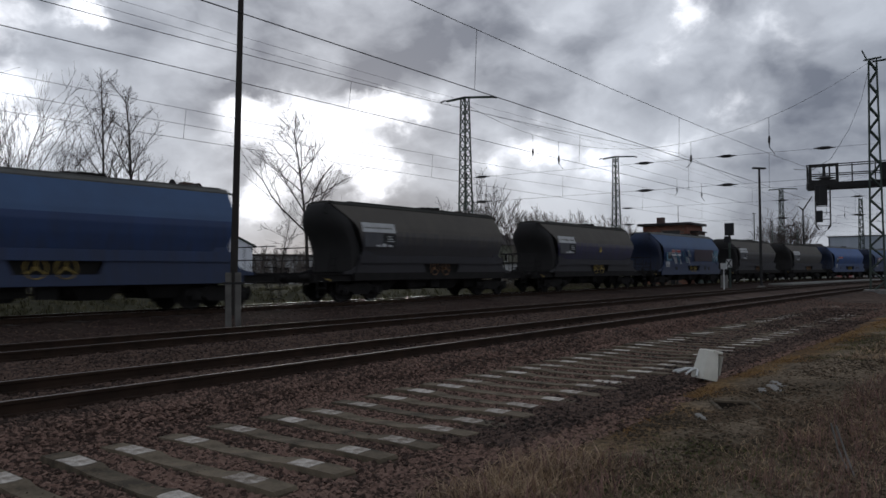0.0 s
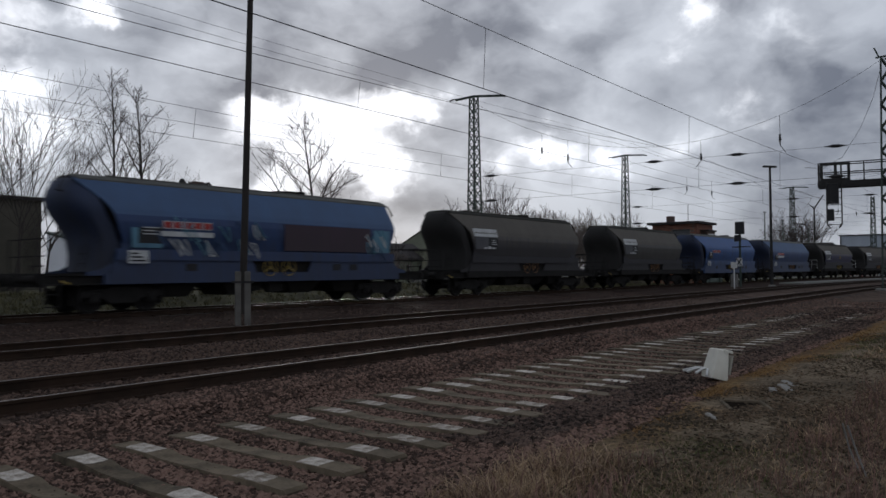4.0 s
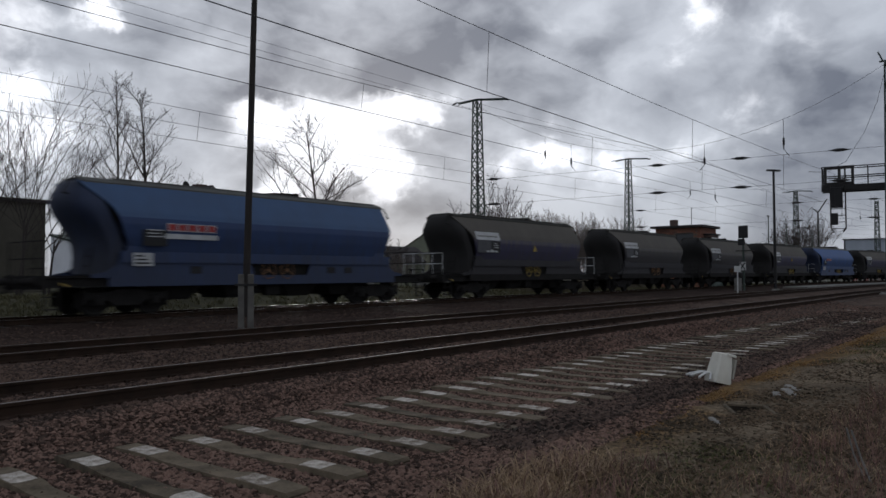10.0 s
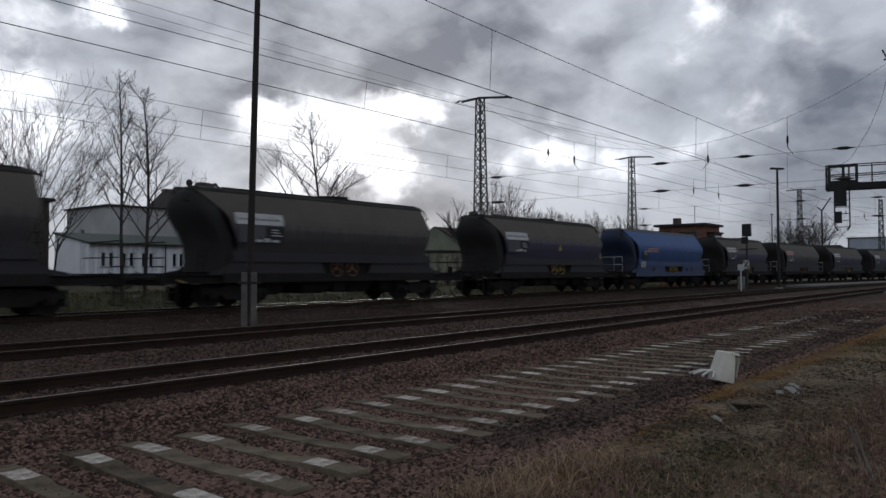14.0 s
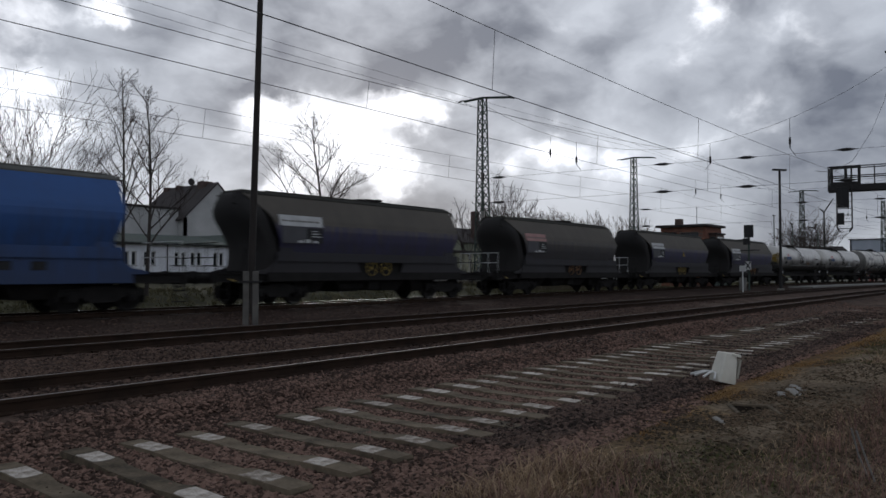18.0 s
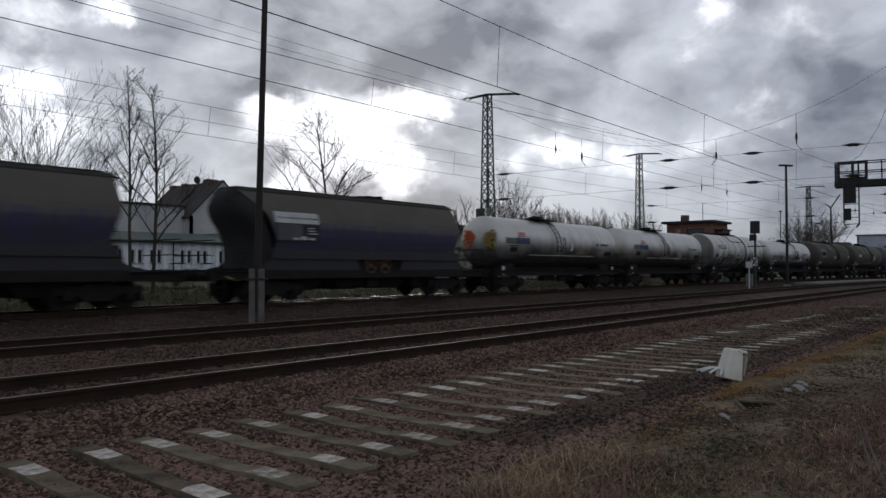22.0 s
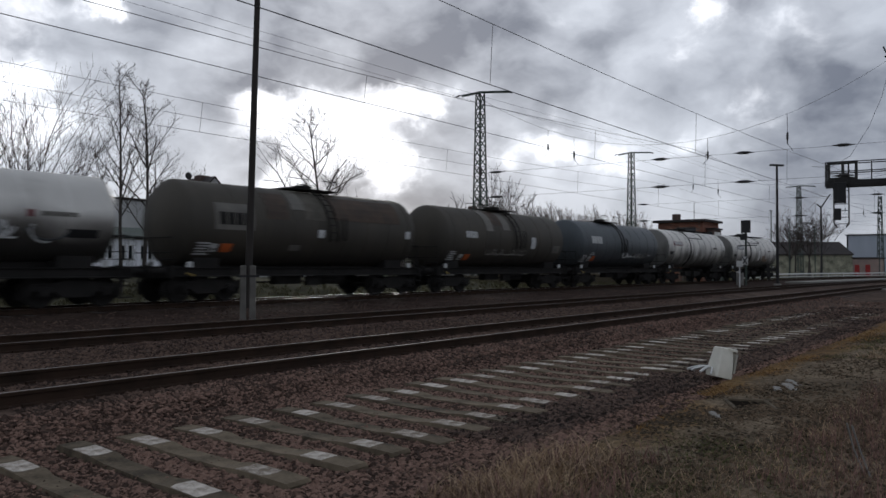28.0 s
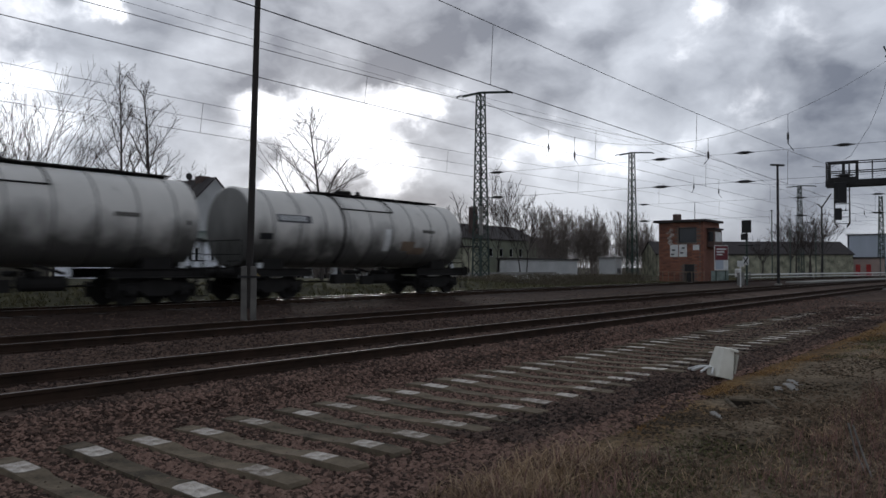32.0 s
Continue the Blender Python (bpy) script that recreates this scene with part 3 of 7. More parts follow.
P = dict(
    blue=paint("bright_blue_paint", (0.022, 0.085, 0.265), (0.020, 0.068, 0.20), amount=0.6),
    navy=paint("navy_paint", (0.025, 0.055, 0.15), (0.022, 0.045, 0.115), amount=0.5),
    violet=grime_shade(paint("violet_paint", (0.040, 0.038, 0.092), (0.036, 0.033, 0.07)), (0.092, 0.08, 0.065), 0.96, (3.2, 2.5)),
    skirt=paint("grimy_skirt", (0.038, 0.037, 0.046), (0.026, 0.025, 0.03), 0.75, amount=0.6),
    slate=grime_shade(paint("slate_paint", (0.050, 0.047, 0.052), (0.04, 0.037, 0.04)), (0.092, 0.08, 0.065), 0.9, (3.2, 2.3)),
    brown=paint("brown_grey_paint", (0.062, 0.058, 0.052), (0.05, 0.046, 0.042)),
    upper_dirty=paint("dirty_upper_paint", (0.095, 0.083, 0.067), (0.068, 0.059, 0.05), 0.75, amount=0.4),
    upper_blue=paint("faded_blue_upper", (0.045, 0.095, 0.20), (0.04, 0.075, 0.15), 0.6, amount=0.35),
    roof_grimy=mat("grimy_wagon_roof", (0.05, 0.049, 0.041), (0.028, 0.028, 0.025), 1.2, 0.85, 0.0, 0.002, spec=0.2),
    # wagon ends are given darker colours than the side panels
    end_blue=paint("dark_blue_end", (0.02, 0.035, 0.085), (0.018, 0.024, 0.045), 0.7, amount=0.5),
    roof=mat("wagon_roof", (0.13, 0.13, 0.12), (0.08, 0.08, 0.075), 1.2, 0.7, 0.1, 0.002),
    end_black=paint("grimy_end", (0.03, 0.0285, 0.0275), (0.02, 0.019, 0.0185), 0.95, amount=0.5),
    seam_dark=paint("dark_barrel_seam", (0.30, 0.29, 0.27), (0.20, 0.195, 0.18), 0.6, (0.05, 0.047, 0.042), 0.9, 0.0, (1.6, 3.2), (0.9, 1.2, 0.5)),
    rust_film=mat("rusty_film", (0.075, 0.05, 0.035), (0.04, 0.032, 0.026), 1.6, 0.8, fine=0.7),
    tan_film=mat("tan_film", (0.11, 0.10, 0.08), (0.05, 0.046, 0.038), 1.4, 0.8, fine=0.7),
    # seams darken downwards like the barrels, soiling and painted shade together
    seam=paint("barrel_seam", (0.68, 0.665, 0.63), (0.56, 0.545, 0.52), 0.36, (0.055, 0.05, 0.045), 0.9, 0.4, (1.7, 3.1), (0.35, 0.8, 0.3)),
    frame=mat("underframe", (0.027, 0.025, 0.0235), (0.017, 0.016, 0.015), 2, 0.9, 0.0, 0.003, spec=0.12),
    # the height range also paints shade on the ground-facing half of these barrels
    silver=paint("silver_tank", (0.60, 0.585, 0.55), (0.50, 0.485, 0.455), 0.36, (0.05, 0.046, 0.041), 0.9, 0.55, (1.7, 3.1), (0.35, 0.8, 0.3)),
    pale=paint("pale_grey_tank", (0.66, 0.63, 0.58), (0.55, 0.53, 0.49), 0.42, (0.06, 0.058, 0.052), 0.92, 0.0, (1.6, 3.2), (0.9, 1.2, 0.5)),
    black=paint("black_tank", (0.064, 0.055, 0.041), (0.036, 0.032, 0.025), 0.65, (0.04, 0.035, 0.03), 0.6),
    steel_blue=paint("blue_grey_tank", (0.068, 0.08, 0.088), (0.053, 0.063, 0.07), 0.5, (0.04, 0.038, 0.036), 0.7),
    # base colour holds the shade of the tank ends, with grime over it
    pale_end=paint("pale_shaded_grimy_end", (0.23, 0.225, 0.21), (0.16, 0.155, 0.145), 0.7, (0.06, 0.058, 0.052), 0.8, 0.0, (1.6, 3.4), (0.9, 1.2, 0.5)),
    plum=paint("plum_paint", (0.05, 0.028, 0.042), (0.04, 0.024, 0.034), 0.65, amount=0.4),
    cyan=paint("cyan_spray", (0.16, 0.34, 0.42), (0.06, 0.16, 0.24), 0.6, amount=0.4),
    board_red=mat("reddish_board", (0.42, 0.25, 0.23), (0.3, 0.16, 0.15), 3, 0.7),
    cleaned=mat("cleaned_paint", (0.085, 0.085, 0.092), (0.06, 0.06, 0.066), 2.0, 0.6),
    patch_tan=mat("faded_patch", (0.17, 0.16, 0.14), (0.10, 0.095, 0.085), 1.5, 0.7),
    yellow=mat("yellow_enamel", (0.36, 0.25, 0.05), (0.20, 0.14, 0.04), 3, 0.6),
    rust=mat("rusty_steel", (0.24, 0.125, 0.06), (0.13, 0.075, 0.04), 4, 0.85, 0.1),
    stain=mat("rust_stain", (0.24, 0.165, 0.11), (0.15, 0.115, 0.085), 2.5, 0.8, fine=0.8),
    dark_red=mat("dark_red_board", (0.17, 0.03, 0.035), (0.10, 0.02, 0.025), 3, 0.6),
    orange=mat("orange_panel", (0.55, 0.12, 0.03), None, 3, 0.6),
    label=mat("grey_label", (0.55, 0.56, 0.56), (0.38, 0.38, 0.37), 3, 0.7),
)

CACHE = {}


def once(key, make):
    if key not in CACHE:
        CACHE[key] = make()
    return CACHE[key]


def wheelset_mesh():
    g = Geo()
    g.rod((0, -1.0, 0), (0, 1.0, 0), 0.085, n=10)
    for s in (-1, 1):
        a, b = Vector((0, s * 0.68, 0)), Vector((0, s * 0.82, 0))
        g.lathe(a, b, [(0.0, 0.06), (0.0, 0.47), (0.028, 0.485), (0.035, 0.46), (0.135, 0.452), (0.135, 0.40), (0.09, 0.37), (0.08, 0.16), (0.14, 0.13), (0.14, 0.05)], 24)
    return g.mesh("wheelset", P["frame"], True)


def bogie_mesh():
    g = Geo()
    for s in (-1, 1):
        y = s * 1.0
        # cast side frame: low in the middle, raised over the axle boxes
        prof = [(-1.25, 0.50), (-1.25, 0.68), (-0.55, 0.72), (-0.35, 0.80), (0.35, 0.80), (0.55, 0.72), (1.25, 0.68), (1.25, 0.50), (0.62, 0.46), (0.42, 0.30), (-0.42, 0.30), (-0.62, 0.46)]
        g.rings([[Vector((x, y - 0.07, z)) for x, z in prof], [Vector((x, y + 0.07, z)) for x, z in prof]])
        for x in (-0.9, 0.9):
            g.slab(x - 0.17, x + 0.17, y - 0.13, y + 0.13, 0.32, 0.62, 0.03)
            g.rod((x, y + s * 0.10, 0.46), (x, y + s * 0.2, 0.46), 0.13, 0.11, 12)
        for x in (-0.18, 0.0, 0.18):
            g.lathe((x, y, 0.34), (x, y, 0.6), [(0, 0.06), (0.05, 0.075), (0.1, 0.06), (0.15, 0.075), (0.2, 0.06), (0.26, 0.075)], 8)
        g.box(-1.35, -1.25, y - 0.05, y + 0.05, 0.35, 0.75)
        g.box(1.25, 1.35, y - 0.05, y + 0.05, 0.35, 0.75)
        for x in (-1.42, -0.38, 0.38, 1.42):
            g.box(x - 0.04, x + 0.04, s * 0.75 - 0.06, s * 0.75 + 0.06, 0.25, 0.7)
    g.box(-0.22, 0.22, -0.95, 0.95, 0.5, 0.78)
    g.rod((0, 0, 0.75), (0, 0, 0.98), 0.3, n=12)
    return g.mesh("bogie_frame", P["frame"])


def buffer_mesh():
    g = Geo()
    g.lathe((0, 0, 0), (0.62, 0, 0), [(0, 0.16), (0.03, 0.16), (0.04, 0.115), (0.3, 0.105), (0.31, 0.085), (0.56, 0.085), (0.57, 0.2), (0.6, 0.22), (0.62, 0.19)], 14)
    return g.mesh("buffer", P["frame"], True)


def running_gear(w, half, bogie_x, stub=False):
    """Bogies, underframe, buffers, couplings and brake gear of a wagon of that half-length."""
    for side in (-1, 1):
        b = part("bogie", once("bogie", bogie_mesh), None, w, at=pose(side * bogie_x, 0, 0))
        for k in (-1, 1):
            ws = part("wheelset", once("wheelset", wheelset_mesh), None, b, at=pose(k * 0.9, 0, 0.46))
            WHEELS.append((ws, k))
        for y in (-0.875, 0.875):
            part("buffer", once("buffer", buffer_mesh), None, w, at=pose(side * (half - 0.62), y, 1.04, 0, 0, 0 if side > 0 else 180))
        g = Geo()
        e = side * (half - 0.62)
        g.box(min(e, e + side * 0.28), max(e, e + side * 0.28), -0.05, 0.05, 0.96, 1.1)
        g.path([(e + side * 0.25, 0, 1.02), (e + side * 0.4, 0, 0.78), (e + side * 0.5, 0, 0.7)], 0.035)
        part("screw_coupling", g, P["frame"], w)
        for y in (-0.35, 0.35):
            part("brake_hose", Geo().path([(e - side * 0.05, y, 0.9), (e + side * 0.16, y, 0.78), (e + side * 0.22, y, 0.55)], 0.025), P["frame"], w)
    end = half - 0.62
    beam = [(-0.09, 0.86), (0.09, 0.86), (0.09, 0.885), (0.012, 0.9), (0.012, 1.12), (0.09, 1.135), (0.09, 1.16), (-0.09, 1.16), (-0.09, 1.135), (-0.012, 1.12), (-0.012, 0.9), (-0.09, 0.885)]
    spans = ((-end, 1.7 - bogie_x), (bogie_x - 1.7, end)) if stub else ((-end, end),)
    for xa, xb in spans:
        g = Geo()
        for y in (-1.2, 1.2):
            g.rings([[Vector((x, y + a, z)) for a, z in beam] for x in (xa, xb)])
        for x in (-bogie_x, 0.0, bogie_x, -bogie_x / 2, bogie_x / 2):
            if xa < x < xb:
                g.box(x - 0.09, x + 0.09, -1.15, 1.15, 0.9, 1.13)
        for e in (-end, end):
            if xa <= e <= xb:
                k = 1 if e > 0 else -1
                g.box(min(e, e - k * 0.12), max(e, e - k * 0.12), -1.3, 1.3, 0.82, 1.17)
        part("underframe", g, P["frame"], w)
    g = Geo()
    g.rod((0.7, -0.55, 0.72), (2.0, -0.55, 0.72), 0.22, n=14)
    g.box(-1.6, -0.4, -0.9, -0.5, 0.55, 0.92)
    g.rod((-bogie_x + 1.4, 0.1, 0.62), (bogie_x - 1.4, 0.1, 0.62), 0.03)
    g.box(-0.25, 0.35, -1.1, -0.85, 0.5, 0.85)
    part("brake_gear", g, P["frame"], w)
    part("brake_lever", Geo().path([(0.5 - end, -1.31, 1.02), (0.5 - end, -1.36, 0.98), (0.75 - end, -1.37, 0.9)], 0.03), P["yellow"], w, "yellow brake lever")
    for s in (-1, 1):
        g = Geo()
        x = s * (end - 0.25)
        for dz in (0.25, 0.6):
            g.box(x - 0.2, x + 0.2, -1.42, -1.3, dz, dz + 0.03)
        for dx in (-0.2, 0.2):
            g.box(x + dx - 0.02, x + dx + 0.02, -1.40, -1.37, 0.25, 1.15)
        part("step", g, P["frame"], w)
        g = Geo()
        g.path([(x + s * 0.2, -1.28, 1.16), (x + s * 0.2, -1.28, 1.42), (x + s * 0.2, -0.5, 1.42), (x + s * 0.2, -0.5, 1.16)], 0.02)
        part("end_handrail", g, P["frame"], w)


def wheel_of_hand(colour):
    g = Geo()
    r, n = 0.30, 20
    ring = [Vector((r * math.cos(2 * math.pi * i / n), 0, r * math.sin(2 * math.pi * i / n))) for i in range(n + 1)]
    g.path(ring, 0.017, 6)
    for k in range(3):
        a = math.pi / 2 + k * 2 * math.pi / 3
        g.rod((0, 0, 0), (r * math.cos(a), 0, r * math.sin(a)), 0.017, 0.022, 6)
    g.rod((0, -0.03, 0), (0, 0.12, 0), 0.05, n=8)
    return g.mesh("hand_wheel", P[colour])


HOPPER = [(0.0, 4.2), (0.62, 4.17), (0.70, 4.14), (0.74, 4.06), (0.78, 4.03), (1.06, 3.62), (1.36, 3.16), (1.44, 2.98), (1.46, 2.78), (1.42, 2.45), (1.33, 2.0), (1.30, 1.86), (1.36, 1.74), (1.38, 1.68)]


def hopper_wagon(left, right, pitch, style):
    """A four-axle covered hopper wagon whose body runs from left to right."""
    if style["side"] in ("slate", "violet", "brown"):
        right += 0.25
    mid, lb = (left + right) / 2, (right - left)
    side, upper, label, wheelcol = style["side"], style["upper"], style["label"], style.get("wheels", "rust")
    w = thing("hopper_wagon", label, "freight wagon", group="wagons of the train")
    TRAIN.append((w, mid))
    h = lb / 2
    half = pitch / 2
    running_gear(w, half, h - 0.45)
    over_l, over_r = style.get("over", (1.12, 0.12))

    def reach(z, s):
        """How far the end of the body stands beyond its middle, at that height."""
        top = over_r if s > 0 else over_l
        zs, xs = [1.2, 1.7, 2.0, 2.5, 2.9, 3.2, 3.7, 4.1], [-0.10, -0.30, -0.36, -0.16, 0.02, 0.05, 0.05 + (top - 0.05) * 0.5, top]
        return float(np.mean([np.interp(z + d, zs, xs) for d in (-0.24, -0.16, -0.08, 0.0, 0.08, 0.16, 0.24)]))

    def skin(prof, s, t=0.05):
        """One long sheet of the body with an inner face; s: the side."""
        fine = []
        for (y0, z0), (y1, z1) in zip(prof, prof[1:]):
            fine += [(y0 + (y1 - y0) * k / 5, z0 + (z1 - z0) * k / 5) for k in range(5)]
        fine.append(prof[-1])
        loop = fine + [(y - t, z) for y, z in fine[::-1]]
        return Geo().rings([[Vector((k * (h + reach(z, k)), s * y, z)) for y, z in loop][::-s] for k in (-1, 1)])
    for s in (-1, 1):
        part("shoulder_panel", skin(HOPPER[4:8], s), [P[upper]], w, smooth=True)
        part("side_panel", skin(HOPPER[7:12], s), [P[side]], w, smooth=True)
    g = Geo()
    roof = [(-0.80, 4.0), (-0.80, 4.05), (-0.72, 4.14), (-0.5, 4.19), (0.5, 4.19), (0.72, 4.14), (0.80, 4.05), (0.80, 4.0)]
    g.rings([[Vector((x, y, z)) for y, z in roof] for x in (-h - over_l + 0.3, h + over_r + 0.03)])
    top_paint = P["roof" if side in ("blue", "navy") else "roof_grimy"]
    part("roof", g, top_paint, w, "folding roof with raised edges")
    for k in (-0.62, 0.62):
        g = Geo()
        g.rings([[Vector((x, k + a, 4.14 + b)) for a, b in ((-0.05, 0), (0.05, 0), (0.05, 0.07), (-0.05, 0.07))] for x in (-h + 0.1, h - 0.1)])
        part("roof_rail", g, top_paint, w)
    for x, ln, tall in ((h - 5.3, 0.16, 0.10), (h - 4.75, 0.26, 0.13), (h - 4.2, 0.14, 0.16)):
        part("roof_latch", Geo().slab(x - ln, x + ln, -0.45, 0.1, 4.18, 4.2 + tall, 0.03), P["frame"], w)
    # end walls: curved above, sloping inward to the hopper below
    for s in (-1, 1):
        # rounded head that stands out under the roof's end
        g, rings = Geo(), []
        xe = h + (over_r if s > 0 else over_l) - 0.40
        swell = 1.0 if s < 0 else 0.4
        for z, back, out in ((4.15, 0.12, 0.05), (4.10, 0.03, 0.22), (3.96, 0.0, 0.36), (3.72, 0.0, 0.47), (3.45, 0.02, 0.5), (3.2, 0.10, 0.46), (2.98, 0.2, 0.42), (2.75, 0.33, 0.36), (2.5, 0.46, 0.3), (2.2, 0.56, 0.25), (1.8, 0.6, 0.22), (1.25, 0.56, 0.2)):
            hw = min(1.24, float(np.interp(z, [p[1] for p in HOPPER[::-1]], [p[0] for p in HOPPER[::-1]])) - 0.05)
            edge = [(-hw, -0.35), (-hw, 0.0), (-hw * 0.97, 0.35), (-hw * 0.82, 0.72), (-hw * 0.5, 0.95), (0.0, 1.0), (hw * 0.5, 0.95), (hw * 0.82, 0.72), (hw * 0.97, 0.35), (hw, 0.0), (hw, -0.35)]
            rings.append([Vector((s * (xe - back + out * swell * max(b, 0) + min(b, 0)), a, z)) for a, b in edge])
        g.rings(rings)
        part("end_head", g, P["end_blue" if side in ("blue", "navy") else "end_black"], w, "rounded dark end head under the roof", smooth=True)
        rows = []
        for z in (4.05, 3.7, 3.2, 2.9, 2.5, 1.9, 1.25):
            hw = np.interp(z, [p[1] for p in HOPPER[::-1]], [p[0] for p in HOPPER[::-1]]) - 0.03
            inset = 0.06 if z > 2.8 else 0.06 + (2.8 - z) * 0.75
            rows.append((s * (h + reach(z, s) - inset), hw, z))
        g = Geo().rings([[Vector((x, -hw, z)), Vector((x, hw, z)), Vector((x - s * 0.04, hw, z)), Vector((x - s * 0.04, -hw, z))] for x, hw, z in rows])
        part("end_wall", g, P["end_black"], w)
        for y in (-0.8, -0.2, 0.4, 0.95):
            g = Geo().rings([[Vector((x + s * a, y + b, z)) for a, b in ((0, -0.04), (0, 0.04), (0.06, 0.04), (0.06, -0.04))] for x, hw, z in rows[2:]])
            part("end_rib", g, P["end_black"], w)
        # corner gussets that carry the body on the frame
        for y in (-1.33, 1.33):
            g = Geo()
            tri = [(h - 0.30, 2.3), (h - 0.22, 1.9), (h - 0.02, 1.55), (h + 0.35, 1.32), (h + 0.8, 1.24), (h + 0.8, 1.14), (h - 1.3, 1.14), (h - 0.8, 2.1)]
            g.rings([[Vector((s * x, y - 0.02, z)) for x, z in tri], [Vector((s * x, y + 0.02, z)) for x, z in tri]])
            part("corner_gusset", g, P["skirt" if side in ("slate", "brown", "violet") else side], w)
        # platform, railing and ladder
        g = Geo()
        g.box(min(s * (h - 0.4), s * (half - 0.62)), max(s * (h - 0.4), s * (half - 0.62)), -1.25, 1.25, 1.17, 1.21)
        part("platform", g, P["frame"], w)
        g = Geo()
        x = s * (half - 0.75)
        g.path([(x, -1.2, 1.2), (x, -1.2, 2.2), (x, 1.2, 2.2), (x, 1.2, 1.2)], 0.02)
        g.path([(x, -1.2, 1.7), (x, 1.2, 1.7)], 0.018)
        for y in (-0.6, 0.0, 0.6):
            g.rod((x, y, 1.2), (x, y, 2.2), 0.016, n=6)
        part("platform_railing", g, P["label"] if style.get("pale_rails") else P["frame"], w)
        g = Geo()
        xl = s * (h + 0.06)
        for y in (-0.55, -0.15):
            g.path([(xl + s * 0.5, y, 1.2), (xl + s * 0.12, y, 3.0), (xl + s * 0.05, y, 4.2), (xl + s * 0.22, y, 4.05)], 0.018)
        for k in range(9):
            z = 1.5 + k * 0.3
            xx = xl + s * (0.5 - 0.38 * min(1, (z - 1.2) / 1.8))
            g.rod((xx, -0.55, z), (xx, -0.15, z), 0.014, n=6)
        part("end_ladder", g, P["frame"], w)
        g = Geo()
        e = over_r if s > 0 else over_l
        g.path([(s * (h + e - 0.1), -0.72, 4.08), (s * (h + e + 0.16), -0.8, 4.0), (s * (h + e + 0.34), -0.9, 3.62), (s * (h + e + 0.2), -0.95, 3.6)], 0.035)
        part("roof_lever", g, P["frame"], w)
    # lower side plates with the opening for the discharge wheels
    rec = style.get("recess_span", (-1.2, 1.6))
    low = "skirt" if side in ("slate", "brown", "violet") else side
    for s in (-1, 1):
        y = s * 1.37
        for a, b in ((-h, rec[0]), (rec[1], h)):
            ga = [(a, 1.69), (b, 1.69), (b + (0.25 if b < h else 0.15), 1.13), (a - (0.25 if a > -h else 0.15), 1.13)]
            g = Geo().rings([[Vector((x, y - 0.02, z)) for x, z in ga], [Vector((x, y + 0.02, z)) for x, z in ga]])
            part("side_skirt", g, P[low], w)
        g = Geo()
        g.rings([[Vector((x, y - s * 0.0 + a, z)) for a, z in ((-0.09, 1.60), (0.05, 1.64), (0.05, 1.74), (-0.01, 1.94), (-0.09, 1.94))] for x in (-h + 0.05, h - 0.05)])
        part("waist_beam", g, P[low], w)
        g = Geo()
        g.box(-h - 0.3, h + 0.3, y - 0.04, y + 0.04, 0.88, 1.2)
        part("side_sill", g, P["frame" if side in ("slate", "brown", "violet") else side], w)
        g = Geo()
        g.box(rec[0] - 0.15, rec[1] + 0.15, s * 1.2 - 0.03, s * 1.2 + 0.03, 0.9, 1.75)
        part("discharge_chute", g, P["frame"], w)
        for k in (-0.45, 0.45):
            part("hand_wheel", once("wheel_" + wheelcol, lambda: wheel_of_hand(wheelcol)), None, w, "spoked discharge hand wheel", at=pose((rec[0] + rec[1]) / 2 - 0.2 + k * 0.92, s * 1.44, 1.38))
    # discharge funnels under the body
    for x in (-h * 0.62, -h * 0.2, h * 0.25, h * 0.62):
        g = Geo()
        g.rings([[Vector((x + a * k, b * k2, z)) for a, b in ((-0.9, -1), (0.9, -1), (0.9, 1), (-0.9, 1))] for k, k2, z in ((0.55, 0.75, 0.42), (0.6, 0.8, 0.5), (1.0, 1.0, 0.95))])
        part("discharge_funnel", g, P["frame"], w)
    decorate_hopper(w, h, style)
    return w


def plate(w, name, x0, x1, z0, z1, material, label="", y=-1.452, lean=0.0):
    g = Geo()
    g.add([Vector(p) for p in ((x0, y, z0), (x1, y, z0), (x1, y + lean, z1), (x0, y + lean, z1), (x0, y + 0.02, z0), (x1, y + 0.02, z0), (x1, y + lean + 0.02, z1), (x0, y + lean + 0.02, z1))],
          [(0, 1, 2, 3), (5, 4, 7, 6), (4, 0, 3, 7), (1, 5, 6, 2), (3, 2, 6, 7), (4, 5, 1, 0)])
    return part(name, g, material, w, label)


